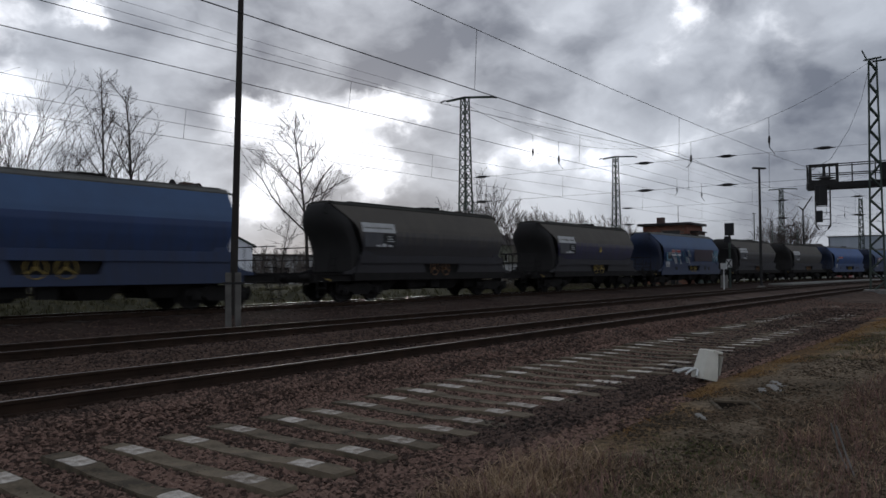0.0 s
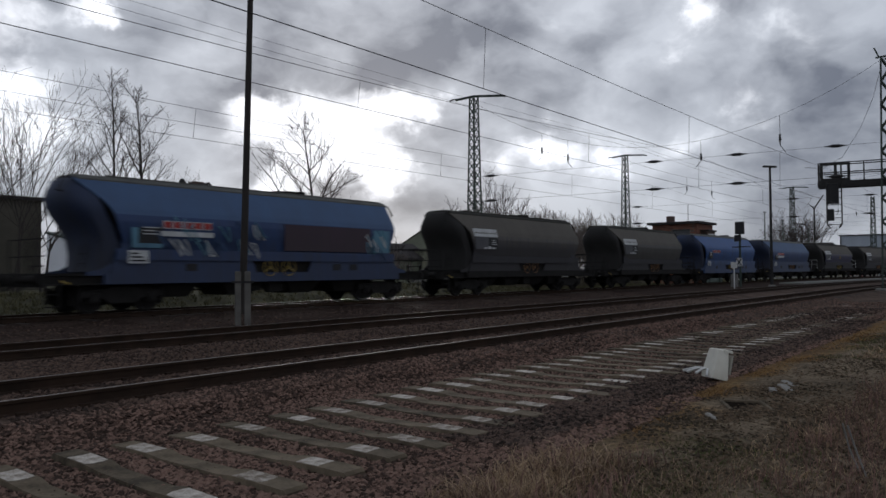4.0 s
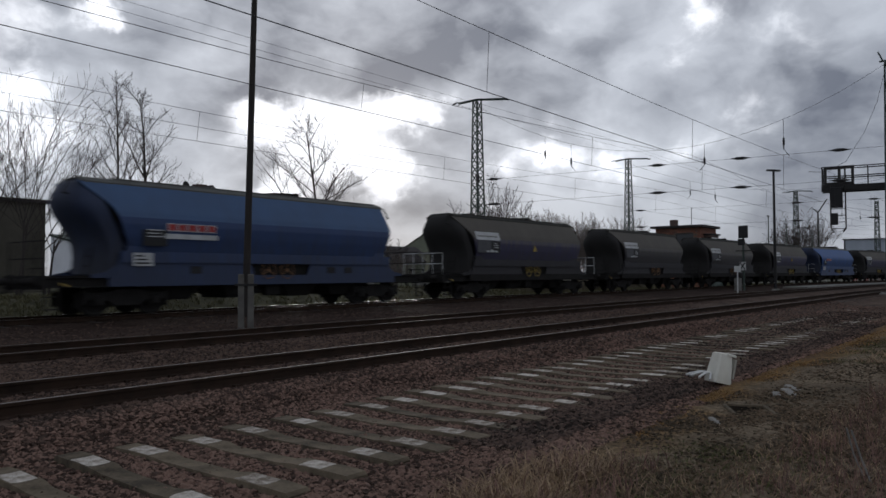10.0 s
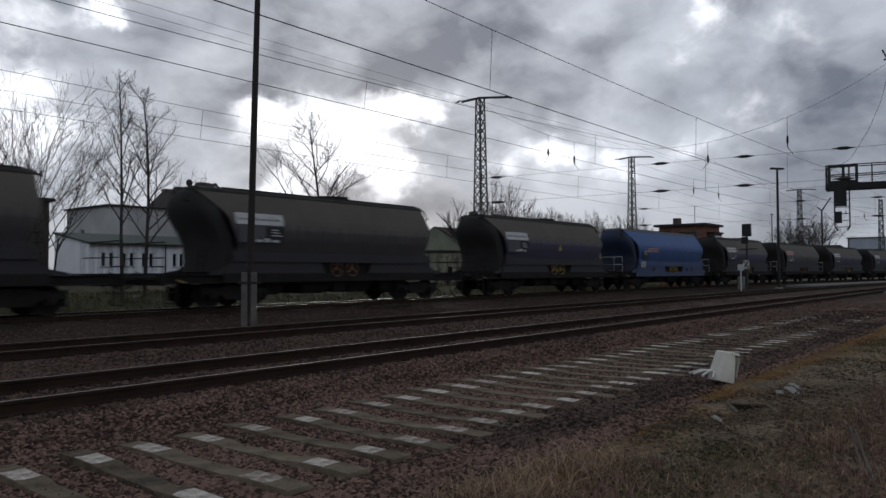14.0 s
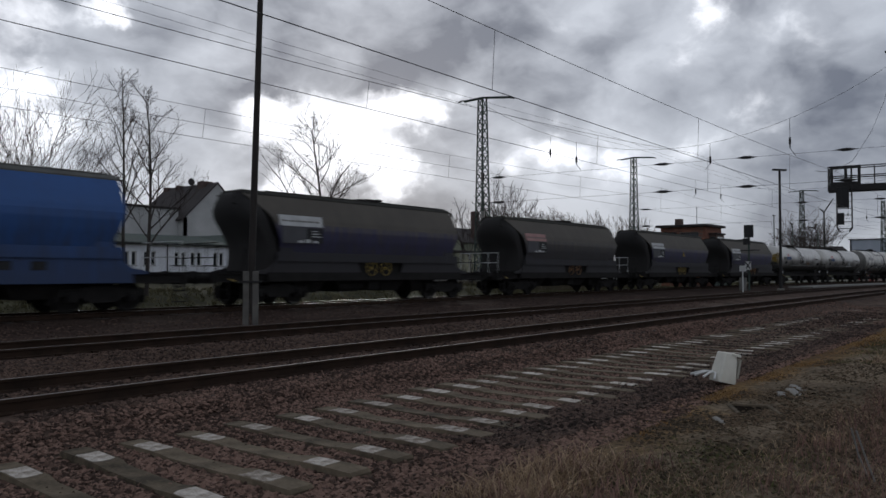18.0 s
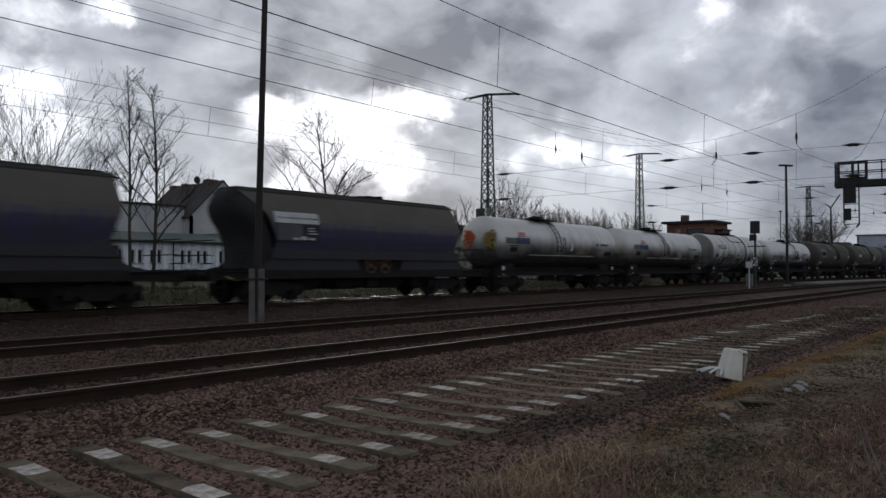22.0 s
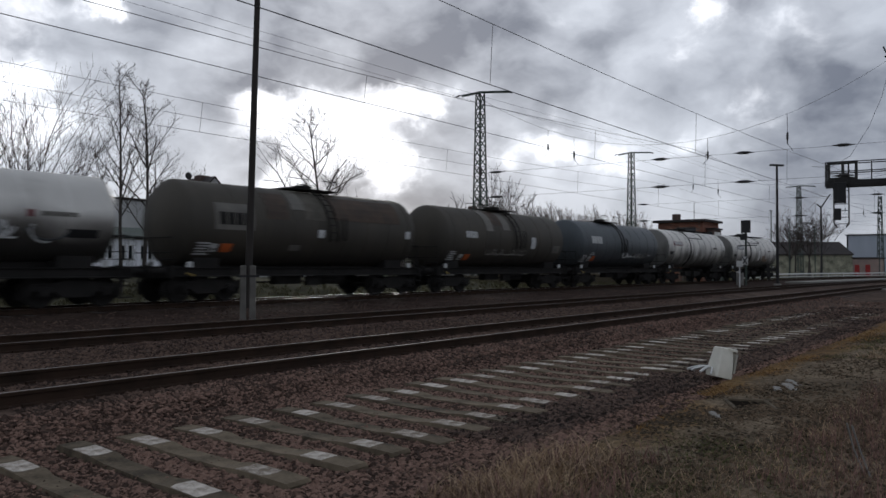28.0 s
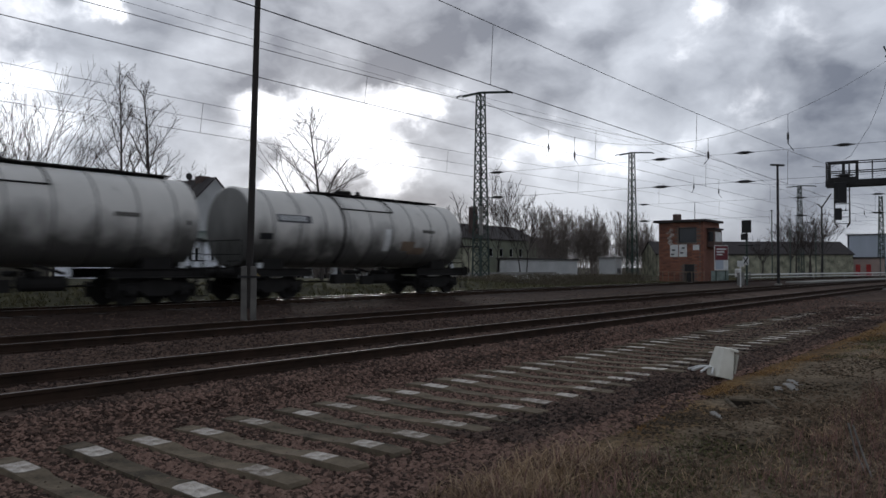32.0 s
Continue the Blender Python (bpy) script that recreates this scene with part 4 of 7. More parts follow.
def decorate_hopper(w, h, style):
    lab = style.get("plate", "grey")
    if lab == "grey":
        tone = P["board_red"] if style.get("red_board") else P["label"]
        plate(w, "name_board", -h + 0.17, -h + 2.2, 2.90, 3.30, tone, "weathered name board", -1.477, 0.12)
        rng = random.Random(int(h * 100) + len(style["label"]))
        x = -h + 0.3
        while x < -h + 2.05:
            b = rng.uniform(0.08, 0.24)
            plate(w, "lettering", x, x + b, 3.05, 3.12, P["patch_tan"], "", -1.434, 0.02)
            x += b + 0.06
        plate(w, "cleaned_panel", -h + 0.27, -h + 1.4, 2.27, 2.86, P["cleaned"], "cleaner grey panel under the board", -1.472, 0.0)
        plate(w, "data_panel", -h + 1.4, -h + 2.2, 2.29, 2.85, M["black_paint"], "black data panel", -1.474, 0.0)
        for k, z in enumerate((2.52, 2.62, 2.72)):
            plate(w, "lettering", -h + 1.65, -h + 2.1 - 0.08 * k, z, z + 0.035, P["label"], "", -1.48)
        for k in range(3):
            plate(w, "white_mark", -h + 1.0 + 0.34 * k, -h + 1.24 + 0.36 * k, 2.3, 2.38 + 0.05 * (k % 2), P["label"], "", -1.482)
    elif lab == "red":
        for k in range(5):
            x = -h + 1.55 + 0.36 * k
            plate(w, "letter_back", x - 0.025, x + 0.285, 2.60, 2.85, P["label"], "", -1.478)
            plate(w, "letter_bar", x, x + 0.26, 2.625, 2.825, M["red_paint"], "red letter block", -1.484)
        if style.get("under"):
            plate(w, "under_strip", -h + 1.45, -h + 3.35, 2.36, 2.52, P["label"], "pale strip under the name", -1.478)
        plate(w, "data_plate", -h + 0.4, -h + 1.05, 1.5, 1.9, P["label"], "white data plate", -1.475)
        for k, z in enumerate((1.56, 1.67, 1.78)):
            plate(w, "lettering", -h + 0.47, -h + 0.97 - 0.12 * k, z, z + 0.05, M["black_paint"], "", -1.482)
        plate(w, "data_panel", -h + 0.72, -h + 1.52, 2.12, 2.62, M["black_paint"], "dark data panel", -1.476)
        for k, z in enumerate((2.4, 2.5, 2.6)):
            plate(w, "lettering", -h + 0.86, -h + 1.38 - 0.1 * (k % 2), z, z + 0.03, P["label"], "", -1.482)
        # flat black slabs paint the shade of step hollows that are not cut
        for x in (-h + 2.6, h - 3.3, h - 2.4):
            part("step_recess", Geo().slab(x - 0.2, x + 0.2, -1.405, -1.38, 1.26, 1.5, 0.02), M["black_paint"], w)
    if style.get("triangle"):
        g = Geo()
        x, y = h - 5.2, -1.47
        tri = [(x - 0.19, 2.42), (x + 0.19, 2.42), (x, 2.76)]
        g.rings([[Vector((a, y - 0.008, b)) for a, b in tri], [Vector((a, y + 0.02, b)) for a, b in tri]])
        part("warning_triangle", g, P["yellow"] if style["triangle"] == "yellow" else P["label"], w, "triangular warning mark")
    if style.get("tags"):
        rng = random.Random(style["tags"])
        plate(w, "plum_panel", 0.2, h - 1.5, 1.98, 2.95, P["plum"], "overpainted dark plum panel", -1.476)
        plate(w, "sprayed_field", -h + 0.5, -h + 1.5, 1.98, 2.6, P["cyan"], "pale cyan sprayed field", -1.474)
        plate(w, "sprayed_field", h - 1.3, h - 0.35, 1.98, 2.9, P["cyan"], "pale cyan sprayed field", -1.474)
        for k in range(26):
            x = (-h + 1.3 + rng.random() * 4.2) if k < 18 else h - 1.7 + rng.random() * 1.0
            z = 1.9 + rng.random() * 0.9
            g = Geo()
            pts = [Vector((x + 0.35 * math.sin(i * 0.9 + k) * (0.4 + 0.1 * i), -1.47, z + 0.28 * math.cos(i * 1.3 + k))) for i in range(6)]
            g.path(pts, 0.03, 4)
            part("sprayed_line", g, P[("label", "cyan", "upper_blue")[k % 3]], w)


def tank_wagon(left, right, pitch_l, pitch_r, style):
    """A four-axle tank wagon; the barrel runs from left to right."""
    mid, lb = (left + right) / 2, right - left
    w = thing("tank_wagon", style["label"], "freight wagon", group="wagons of the train")
    TRAIN.append((w, mid))
    h, r, cz = lb / 2, style.get("r", 1.46), style.get("cz", 2.66)
    half = min(pitch_l, pitch_r)
    running_gear(w, half, h - 1.25, style.get("stub", False))
    if not style.get("stub"):
        part("centre_sill", Geo().box(-h + 0.4, h - 0.4, -0.3, 0.3, 0.94, cz - r + 0.14), P["frame"], w)
    g = Geo()
    a, b = Vector((-h, 0, cz)), Vector((h, 0, cz))
    dish = style.get("dish", 0.28)
    prof = [(0.0, 0.02)] + [(dish * (1 - math.cos(t)), r * math.sin(t)) for t in (0.35, 0.7, 1.0, 1.25, 1.45)] + [(dish, r)]
    if style.get("stub"):
        prof = [(0.0, 0.02), (0.025, 0.5 * r), (0.05, 0.85 * r), (0.07, 0.965 * r), (0.10, r)]
    prof = prof + [(lb - d, rr) for d, rr in prof[::-1]]
    g.lathe(a, b, prof, 48)
    part("barrel", g, P[style["paint"]], w, style.get("barrel", ""), smooth=True)
    if style.get("stub"):
        for s in (-1, 1):
            g = Geo().lathe((s * (h + 0.012), 0, cz), (0, 0, cz), [(0.0, 0.02), (0.025, 0.5 * r), (0.05, 0.85 * r), (0.066, 0.955 * r), (0.085, 0.955 * r)], 40)
            part("end_plate", g, P["pale_end"], w, "grimy flat end plate with shade in its colour", smooth=True)
    for x in np.arange(-h + 0.9, h - 0.5, 1.25):
        g = Geo()
        g.lathe((x, 0, cz), (x + 0.06, 0, cz), [(0, r - 0.01), (0, r + 0.012), (0.06, r + 0.012), (0.06, r - 0.01)], 40)
        part("barrel_band", g, P[style.get("bands", style["paint"])], w, smooth=True)
    for s in (-1, 1):
        g = Geo()
        x = s * (h - 1.25)
        g.rings([[Vector((x - 0.5, y, z)) for y, z in ((-1.0, 1.12), (1.0, 1.12), (1.0, 1.5), (0.7, 1.36), (-0.7, 1.36), (-1.0, 1.5))], [Vector((x + 0.5, y, z)) for y, z in ((-1.0, 1.12), (1.0, 1.12), (1.0, 1.5), (0.7, 1.36), (-0.7, 1.36), (-1.0, 1.5))]])
        part("saddle", g, P["frame"], w)
        for y in (-1.22, 1.22):
            plate_x = s * (h - 0.5)
            g = Geo()
            g.box(plate_x - 0.1, plate_x + 0.1, y - 0.02, y + 0.02, 1.17, 1.36)
            part("data_plate", g, P["label"], w)
        g = Geo()
        x = s * (half - 0.72)
        g.path([(x, -1.2, 1.15), (x, -1.2, 2.15), (x, 1.2, 2.15), (x, 1.2, 1.15)], 0.02)
        g.path([(x, -1.2, 1.65), (x, 1.2, 1.65)], 0.016)
        for y in (-0.5, 0.1, 0.6):
            g.rod((x, y, 1.15), (x, y, 2.15), 0.016, n=6)
        part("end_railing", g, P["frame"], w)
        g = Geo()
        g.box(min(s * (h - 0.3), s * (half - 0.62)), max(s * (h - 0.3), s * (half - 0.62)), -1.2, 1.2, 1.17, 1.2)
        part("platform", g, P["frame"], w)
    top = cz + r
    wx = style.get("walk_x", h) - h
    g = Geo()
    g.lathe((wx, 0, top - 0.05), (wx, 0, top + 0.25), [(0, 0.34), (0.2, 0.34), (0.2, 0.4), (0.26, 0.4), (0.3, 0.3)], 16)
    part("manhole_dome", g, P["frame"], w, smooth=True)
    for s in (-1, 1):
        g = Geo()
        g.path([(1.0, s * 0.9, 1.2), (1.0, s * 0.9, 1.25), (1.9, s * 0.75, 1.0)], 0.05)
        g.rod((1.0, s * 1.25, 1.0), (1.0, s * 0.3, 1.0), 0.09, n=10)
        part("drain_pipe", g, P["frame"], w)

    def on_barrel(x, t, lift=0.02):
        return Vector((x, -(r + lift) * math.sin(t), cz + (r + lift) * math.cos(t)))
    if style.get("walk", "short") == "long":
        xa, xb = (v - h for v in style["walk_span"])
        g = Geo()
        g.box(xa, xb, -0.35, 0.35, top + 0.06, top + 0.1)
        for x in np.arange(xa + 0.1, xb, 1.1):
            g.box(x - 0.03, x + 0.03, -0.3, 0.3, top - 0.02, top + 0.07)
        part("roof_walkway", g, P["frame"], w)
        strap, turn = style["strap"] - h, style["pipe_end"] - h
        g = Geo()
        for x0 in (strap, turn):
            g.path([on_barrel(x0, t) for t in (0.15, 0.35, 0.6, 0.8, 0.95)], 0.03, 5)
        g.rod(on_barrel(strap, 0.95), on_barrel(turn, 0.95), 0.03, n=5)
        part("heating_pipe", g, P["frame"], w)
        part("strap", Geo().path([on_barrel(strap, t, 0.03) for t in np.linspace(0.2, 2.6, 14)], 0.045, 6), P["frame"], w)
        for x in (wx - 0.3, wx + 0.35, wx + 0.9):
            part("roof_valve", Geo().lathe((x, 0, top + 0.08), (x, 0, top + 0.3), [(0, 0.13), (0.1, 0.15), (0.12, 0.1), (0.22, 0.08)], 10), P["frame"], w, smooth=True)
    else:
        g = Geo()
        g.box(wx - 1.3, wx + 1.3, -0.75, 0.75, top + 0.02, top + 0.06)
        part("roof_walkway", g, P["frame"], w)
        for y in (-0.75, 0.75):
            for pts in ([(wx - 1.3, y, top), (wx - 1.25, y, top + 0.42), (wx - 0.3, y, top + 0.42), (wx - 0.3, y, top)], [(wx + 0.3, y, top), (wx + 0.35, y, top + 0.42), (wx + 1.25, y, top + 0.42), (wx + 1.35, y, top + 0.05)]):
                part("walkway_railing", Geo().path(pts, 0.018), P["frame"], w)
        g = Geo()
        for x in (wx - 0.25, wx + 0.15):
            g.path([on_barrel(x + 0.2 * t, t, 0.12) for t in np.linspace(0.3, 1.9, 12)], 0.028, 5)
        for t in np.linspace(0.45, 1.85, 9):
            p = on_barrel(wx - 0.25 + 0.2 * t, t, 0.12)
            g.rod(p, p + Vector((0.4, 0, 0)), 0.018, n=5)
        part("side_ladder", g, P["frame"], w)
        part("ladder_rail", Geo().path([on_barrel(wx + 0.75, t, 0.1) for t in np.linspace(1.3, 1.85, 6)] + [on_barrel(wx + 0.98, t, 0.1) for t in np.linspace(1.85, 1.3, 6)], 0.022, 5), P["frame"], w)
    # long side rail and flank pipe
    g = Geo() if style["paint"] == "silver" else None
    if g:
        g.rod((-h + 2.9, -r + 0.14, cz - 0.66), (h - 3.0, -r + 0.14, cz - 0.66), 0.018, n=5)
        part("flank_rail", g, P["label"], w)
    decorate_tank(w, h, r, cz, style)
    return w


def curved_plate(w, name, x0, x1, a0, a1, r, cz, material, label="", n=5, side=-1):
    """A plate laid on the barrel between two angles from the top (radians), on the near flank."""
    g = Geo()
    rings = []
    for rr in (r + 0.004, r + 0.016):
        rings.append([Vector((x, side * rr * math.sin(t), cz + rr * math.cos(t))) for x, ts in ((x0, np.linspace(a0, a1, n)), (x1, np.linspace(a1, a0, n))) for t in ts])
    k = len(rings[0])
    verts = rings[0] + rings[1]
    faces = []
    for i in range(n - 1):
        faces.append((k + i, k + i + 1, k + k - 2 - i, k + k - 1 - i))
    for i in range(k):
        faces.append((i, (i + 1) % k, k + (i + 1) % k, k + i))
    g.add(verts, faces)
    return part(name, g, material, w, label)


def decorate_tank(w, h, r, cz, style):
    for kind, *v in style.get("marks", ()):
        x0, x1, z0, z1, m, lab = v
        ang = lambda z: math.acos(max(-1, min(1, (z - cz) / r)))
        mats = M if m in M else P
        curved_plate(w, kind, x0 - h, x1 - h, ang(z1), ang(z0), r, cz, mats[m], lab)
    for x0, x1, z0, z1, colours, count in style.get("spray", ()):
        spray(w, count, x0 - h, x1 - h, z0, z1, r, cz, colours, count)
    if style.get("end_spray"):
        rng = random.Random(6)
        for m, y0 in (("orange", -0.1 + 0.75), ("yellow", -0.75)):
            for k in range(9):
                c = Vector((-h + 0.02, y0 + rng.uniform(-0.25, 0.25), cz + 0.1 + rng.uniform(-0.55, 0.55)))
                pts = [c + Vector((-0.02 - 0.01 * i, 0.16 * math.cos(i * 1.1 + k), 0.16 * math.sin(i * 1.1 + k))) for i in range(6)]
                part("sprayed_line", Geo().path(pts, 0.05, 5), P[m], w, m + " sprayed line")
    if style.get("writing"):
        for count, x, z, size, m in style["writing"]:
            lettering(w, count, x - h, z, size, m, r, cz)


def lettering(w, count, x, z, size, m, r, cz):
    """A maker's name as plain bars, one to a letter, laid on the barrel; size: the letters' height."""
    ang = lambda v: math.acos(max(-1, min(1, (v - cz) / r)))
    for k in range(count):
        a = x + k * size * 0.78
        curved_plate(w, "letter_bar", a, a + size * 0.62, ang(z + size), ang(z), r + 0.014, cz, (P[m] if m in P else M[m]))


def spray(w, seed, x0, x1, z0, z1, r, cz, colours, count):
    """Looping sprayed lines on the barrel."""
    rng = random.Random(seed)
    for k in range(count):
        cx, cy, a0 = rng.uniform(x0, x1), rng.uniform(z0 + 0.15, z1 - 0.15), rng.uniform(0, 6.28)
        rx, rz, turn = rng.uniform(0.1, 0.32), rng.uniform(0.1, (z1 - z0) / 2), rng.uniform(2.5, 6.0)
        pts = []
        for i in range(9):
            t = a0 + turn * i / 8
            x, z = cx + rx * math.cos(t) + 0.05 * i, cy + rz * math.sin(t)
            pts.append(Vector((x, -math.sqrt(max(0.05, (r + 0.004) ** 2 - (z - cz) ** 2)), z)))
        part("sprayed_line", Geo().path(pts, rng.uniform(0.018, 0.04), 5), P[rng.choice(colours)], w)


D = dict(side="slate", upper="upper_dirty", label="dull grey four-axle covered hopper wagon with a grimy body")
V_ = dict(side="violet", upper="upper_dirty", label="dirty blue-violet four-axle covered hopper wagon", triangle="yellow", wheels="yellow")
HOPPERS = [
    (3.3, 15.7, 17.6, dict(side="navy", upper="upper_blue", plate="none", label="dark blue covered hopper wagon with yellow hand wheels", wheels="yellow")),
    (21.75, 32.2, 16.6, dict(side="slate", upper="upper_dirty", label="dark grey grimy covered hopper wagon with a pale name board")),
    (38.3, 48.9, 16.6, dict(V_)),
    (54.9, 67.2, 17.6, dict(side="navy", upper="upper_blue", plate="red", under=True, tags=4, wheels="yellow", label="blue covered hopper wagon with a sprayed and overpainted side")),
    (72.8, 83.4, 16.6, dict(side="slate", upper="upper_dirty", label="grey covered hopper wagon with pale board and black panel")),
    (89.9, 100.1, 16.6, dict(side="brown", upper="upper_dirty", label="brown-grey grimy covered hopper wagon")),
    (105.6, 118.0, 17.6, dict(side="blue", upper="blue", plate="red", recess_span=(-1.6, 2.0), wheels="yellow", label="bright blue covered hopper wagon with red lettering")),
    (123.4, 135.2, 17.4, dict(side="navy", upper="upper_blue", plate="red", under=True, label="dark blue covered hopper wagon with a red and white name")),
    (141.2, 151.7, 16.6, dict(V_, triangle="yellow", pale_rails=True, wheels="yellow")),
    (158.0, 168.1, 16.6, dict(D)),
    (174.5, 184.7, 16.6, dict(D, label="dark grey covered hopper wagon with a pale board")),
    (190.9, 201.4, 16.6, dict(V_)),
    (207.1, 219.2, 17.6, dict(side="blue", upper="blue", plate="red", recess_span=(-1.6, 2.0), pale_rails=True, label="bright blue covered hopper wagon with red name lettering", wheels="yellow")),
    (224.8, 235.1, 16.6, dict(V_, triangle="", wheels="yellow", label="violet-blue covered hopper wagon with yellow hand wheels")),
    (241.1, 251.7, 16.6, dict(D, pale_rails=True, red_board=True, label="dark grey covered hopper wagon with a reddish board")),
    (257.5, 268.2, 16.6, dict(V_, wheels="yellow")),
    (273.9, 284.4, 16.6, dict(side="violet", upper="upper_dirty", label="dull blue-grey covered hopper wagon ahead of the tank wagons")),
]
SILVER = dict(paint="silver", bands="seam", r=1.33, cz=2.62, dish=0.3)
PALE = dict(paint="pale", bands="seam_dark", r=1.47, cz=2.66, dish=0.09, walk="long", stub=True)


def maker_marks(shift=0.0):
    """The name, flag mark, panels and small print that the silver wagons share."""
    flag = [("flag_stripe", 1.75 + 0.05 * k, 2.5 - 0.03 * k, 2.9 + 0.09 * k, 2.95 + 0.09 * k, "red_paint", "red flag stripe") for k in range(3)]
    return flag + [("black_panel", 1.05, 1.7, 2.12, 2.36, "black_paint", ""), ("faded_strip", 0.9, 1.9, 2.4, 2.44, "frame", ""),
                   ("round_mark", 10.28 + shift, 10.46 + shift, 2.56, 2.76, "dark_red", "round dark mark"), ("black_panel", 11.4 + shift, 12.28 + shift, 2.02, 2.26, "black_paint", "")]


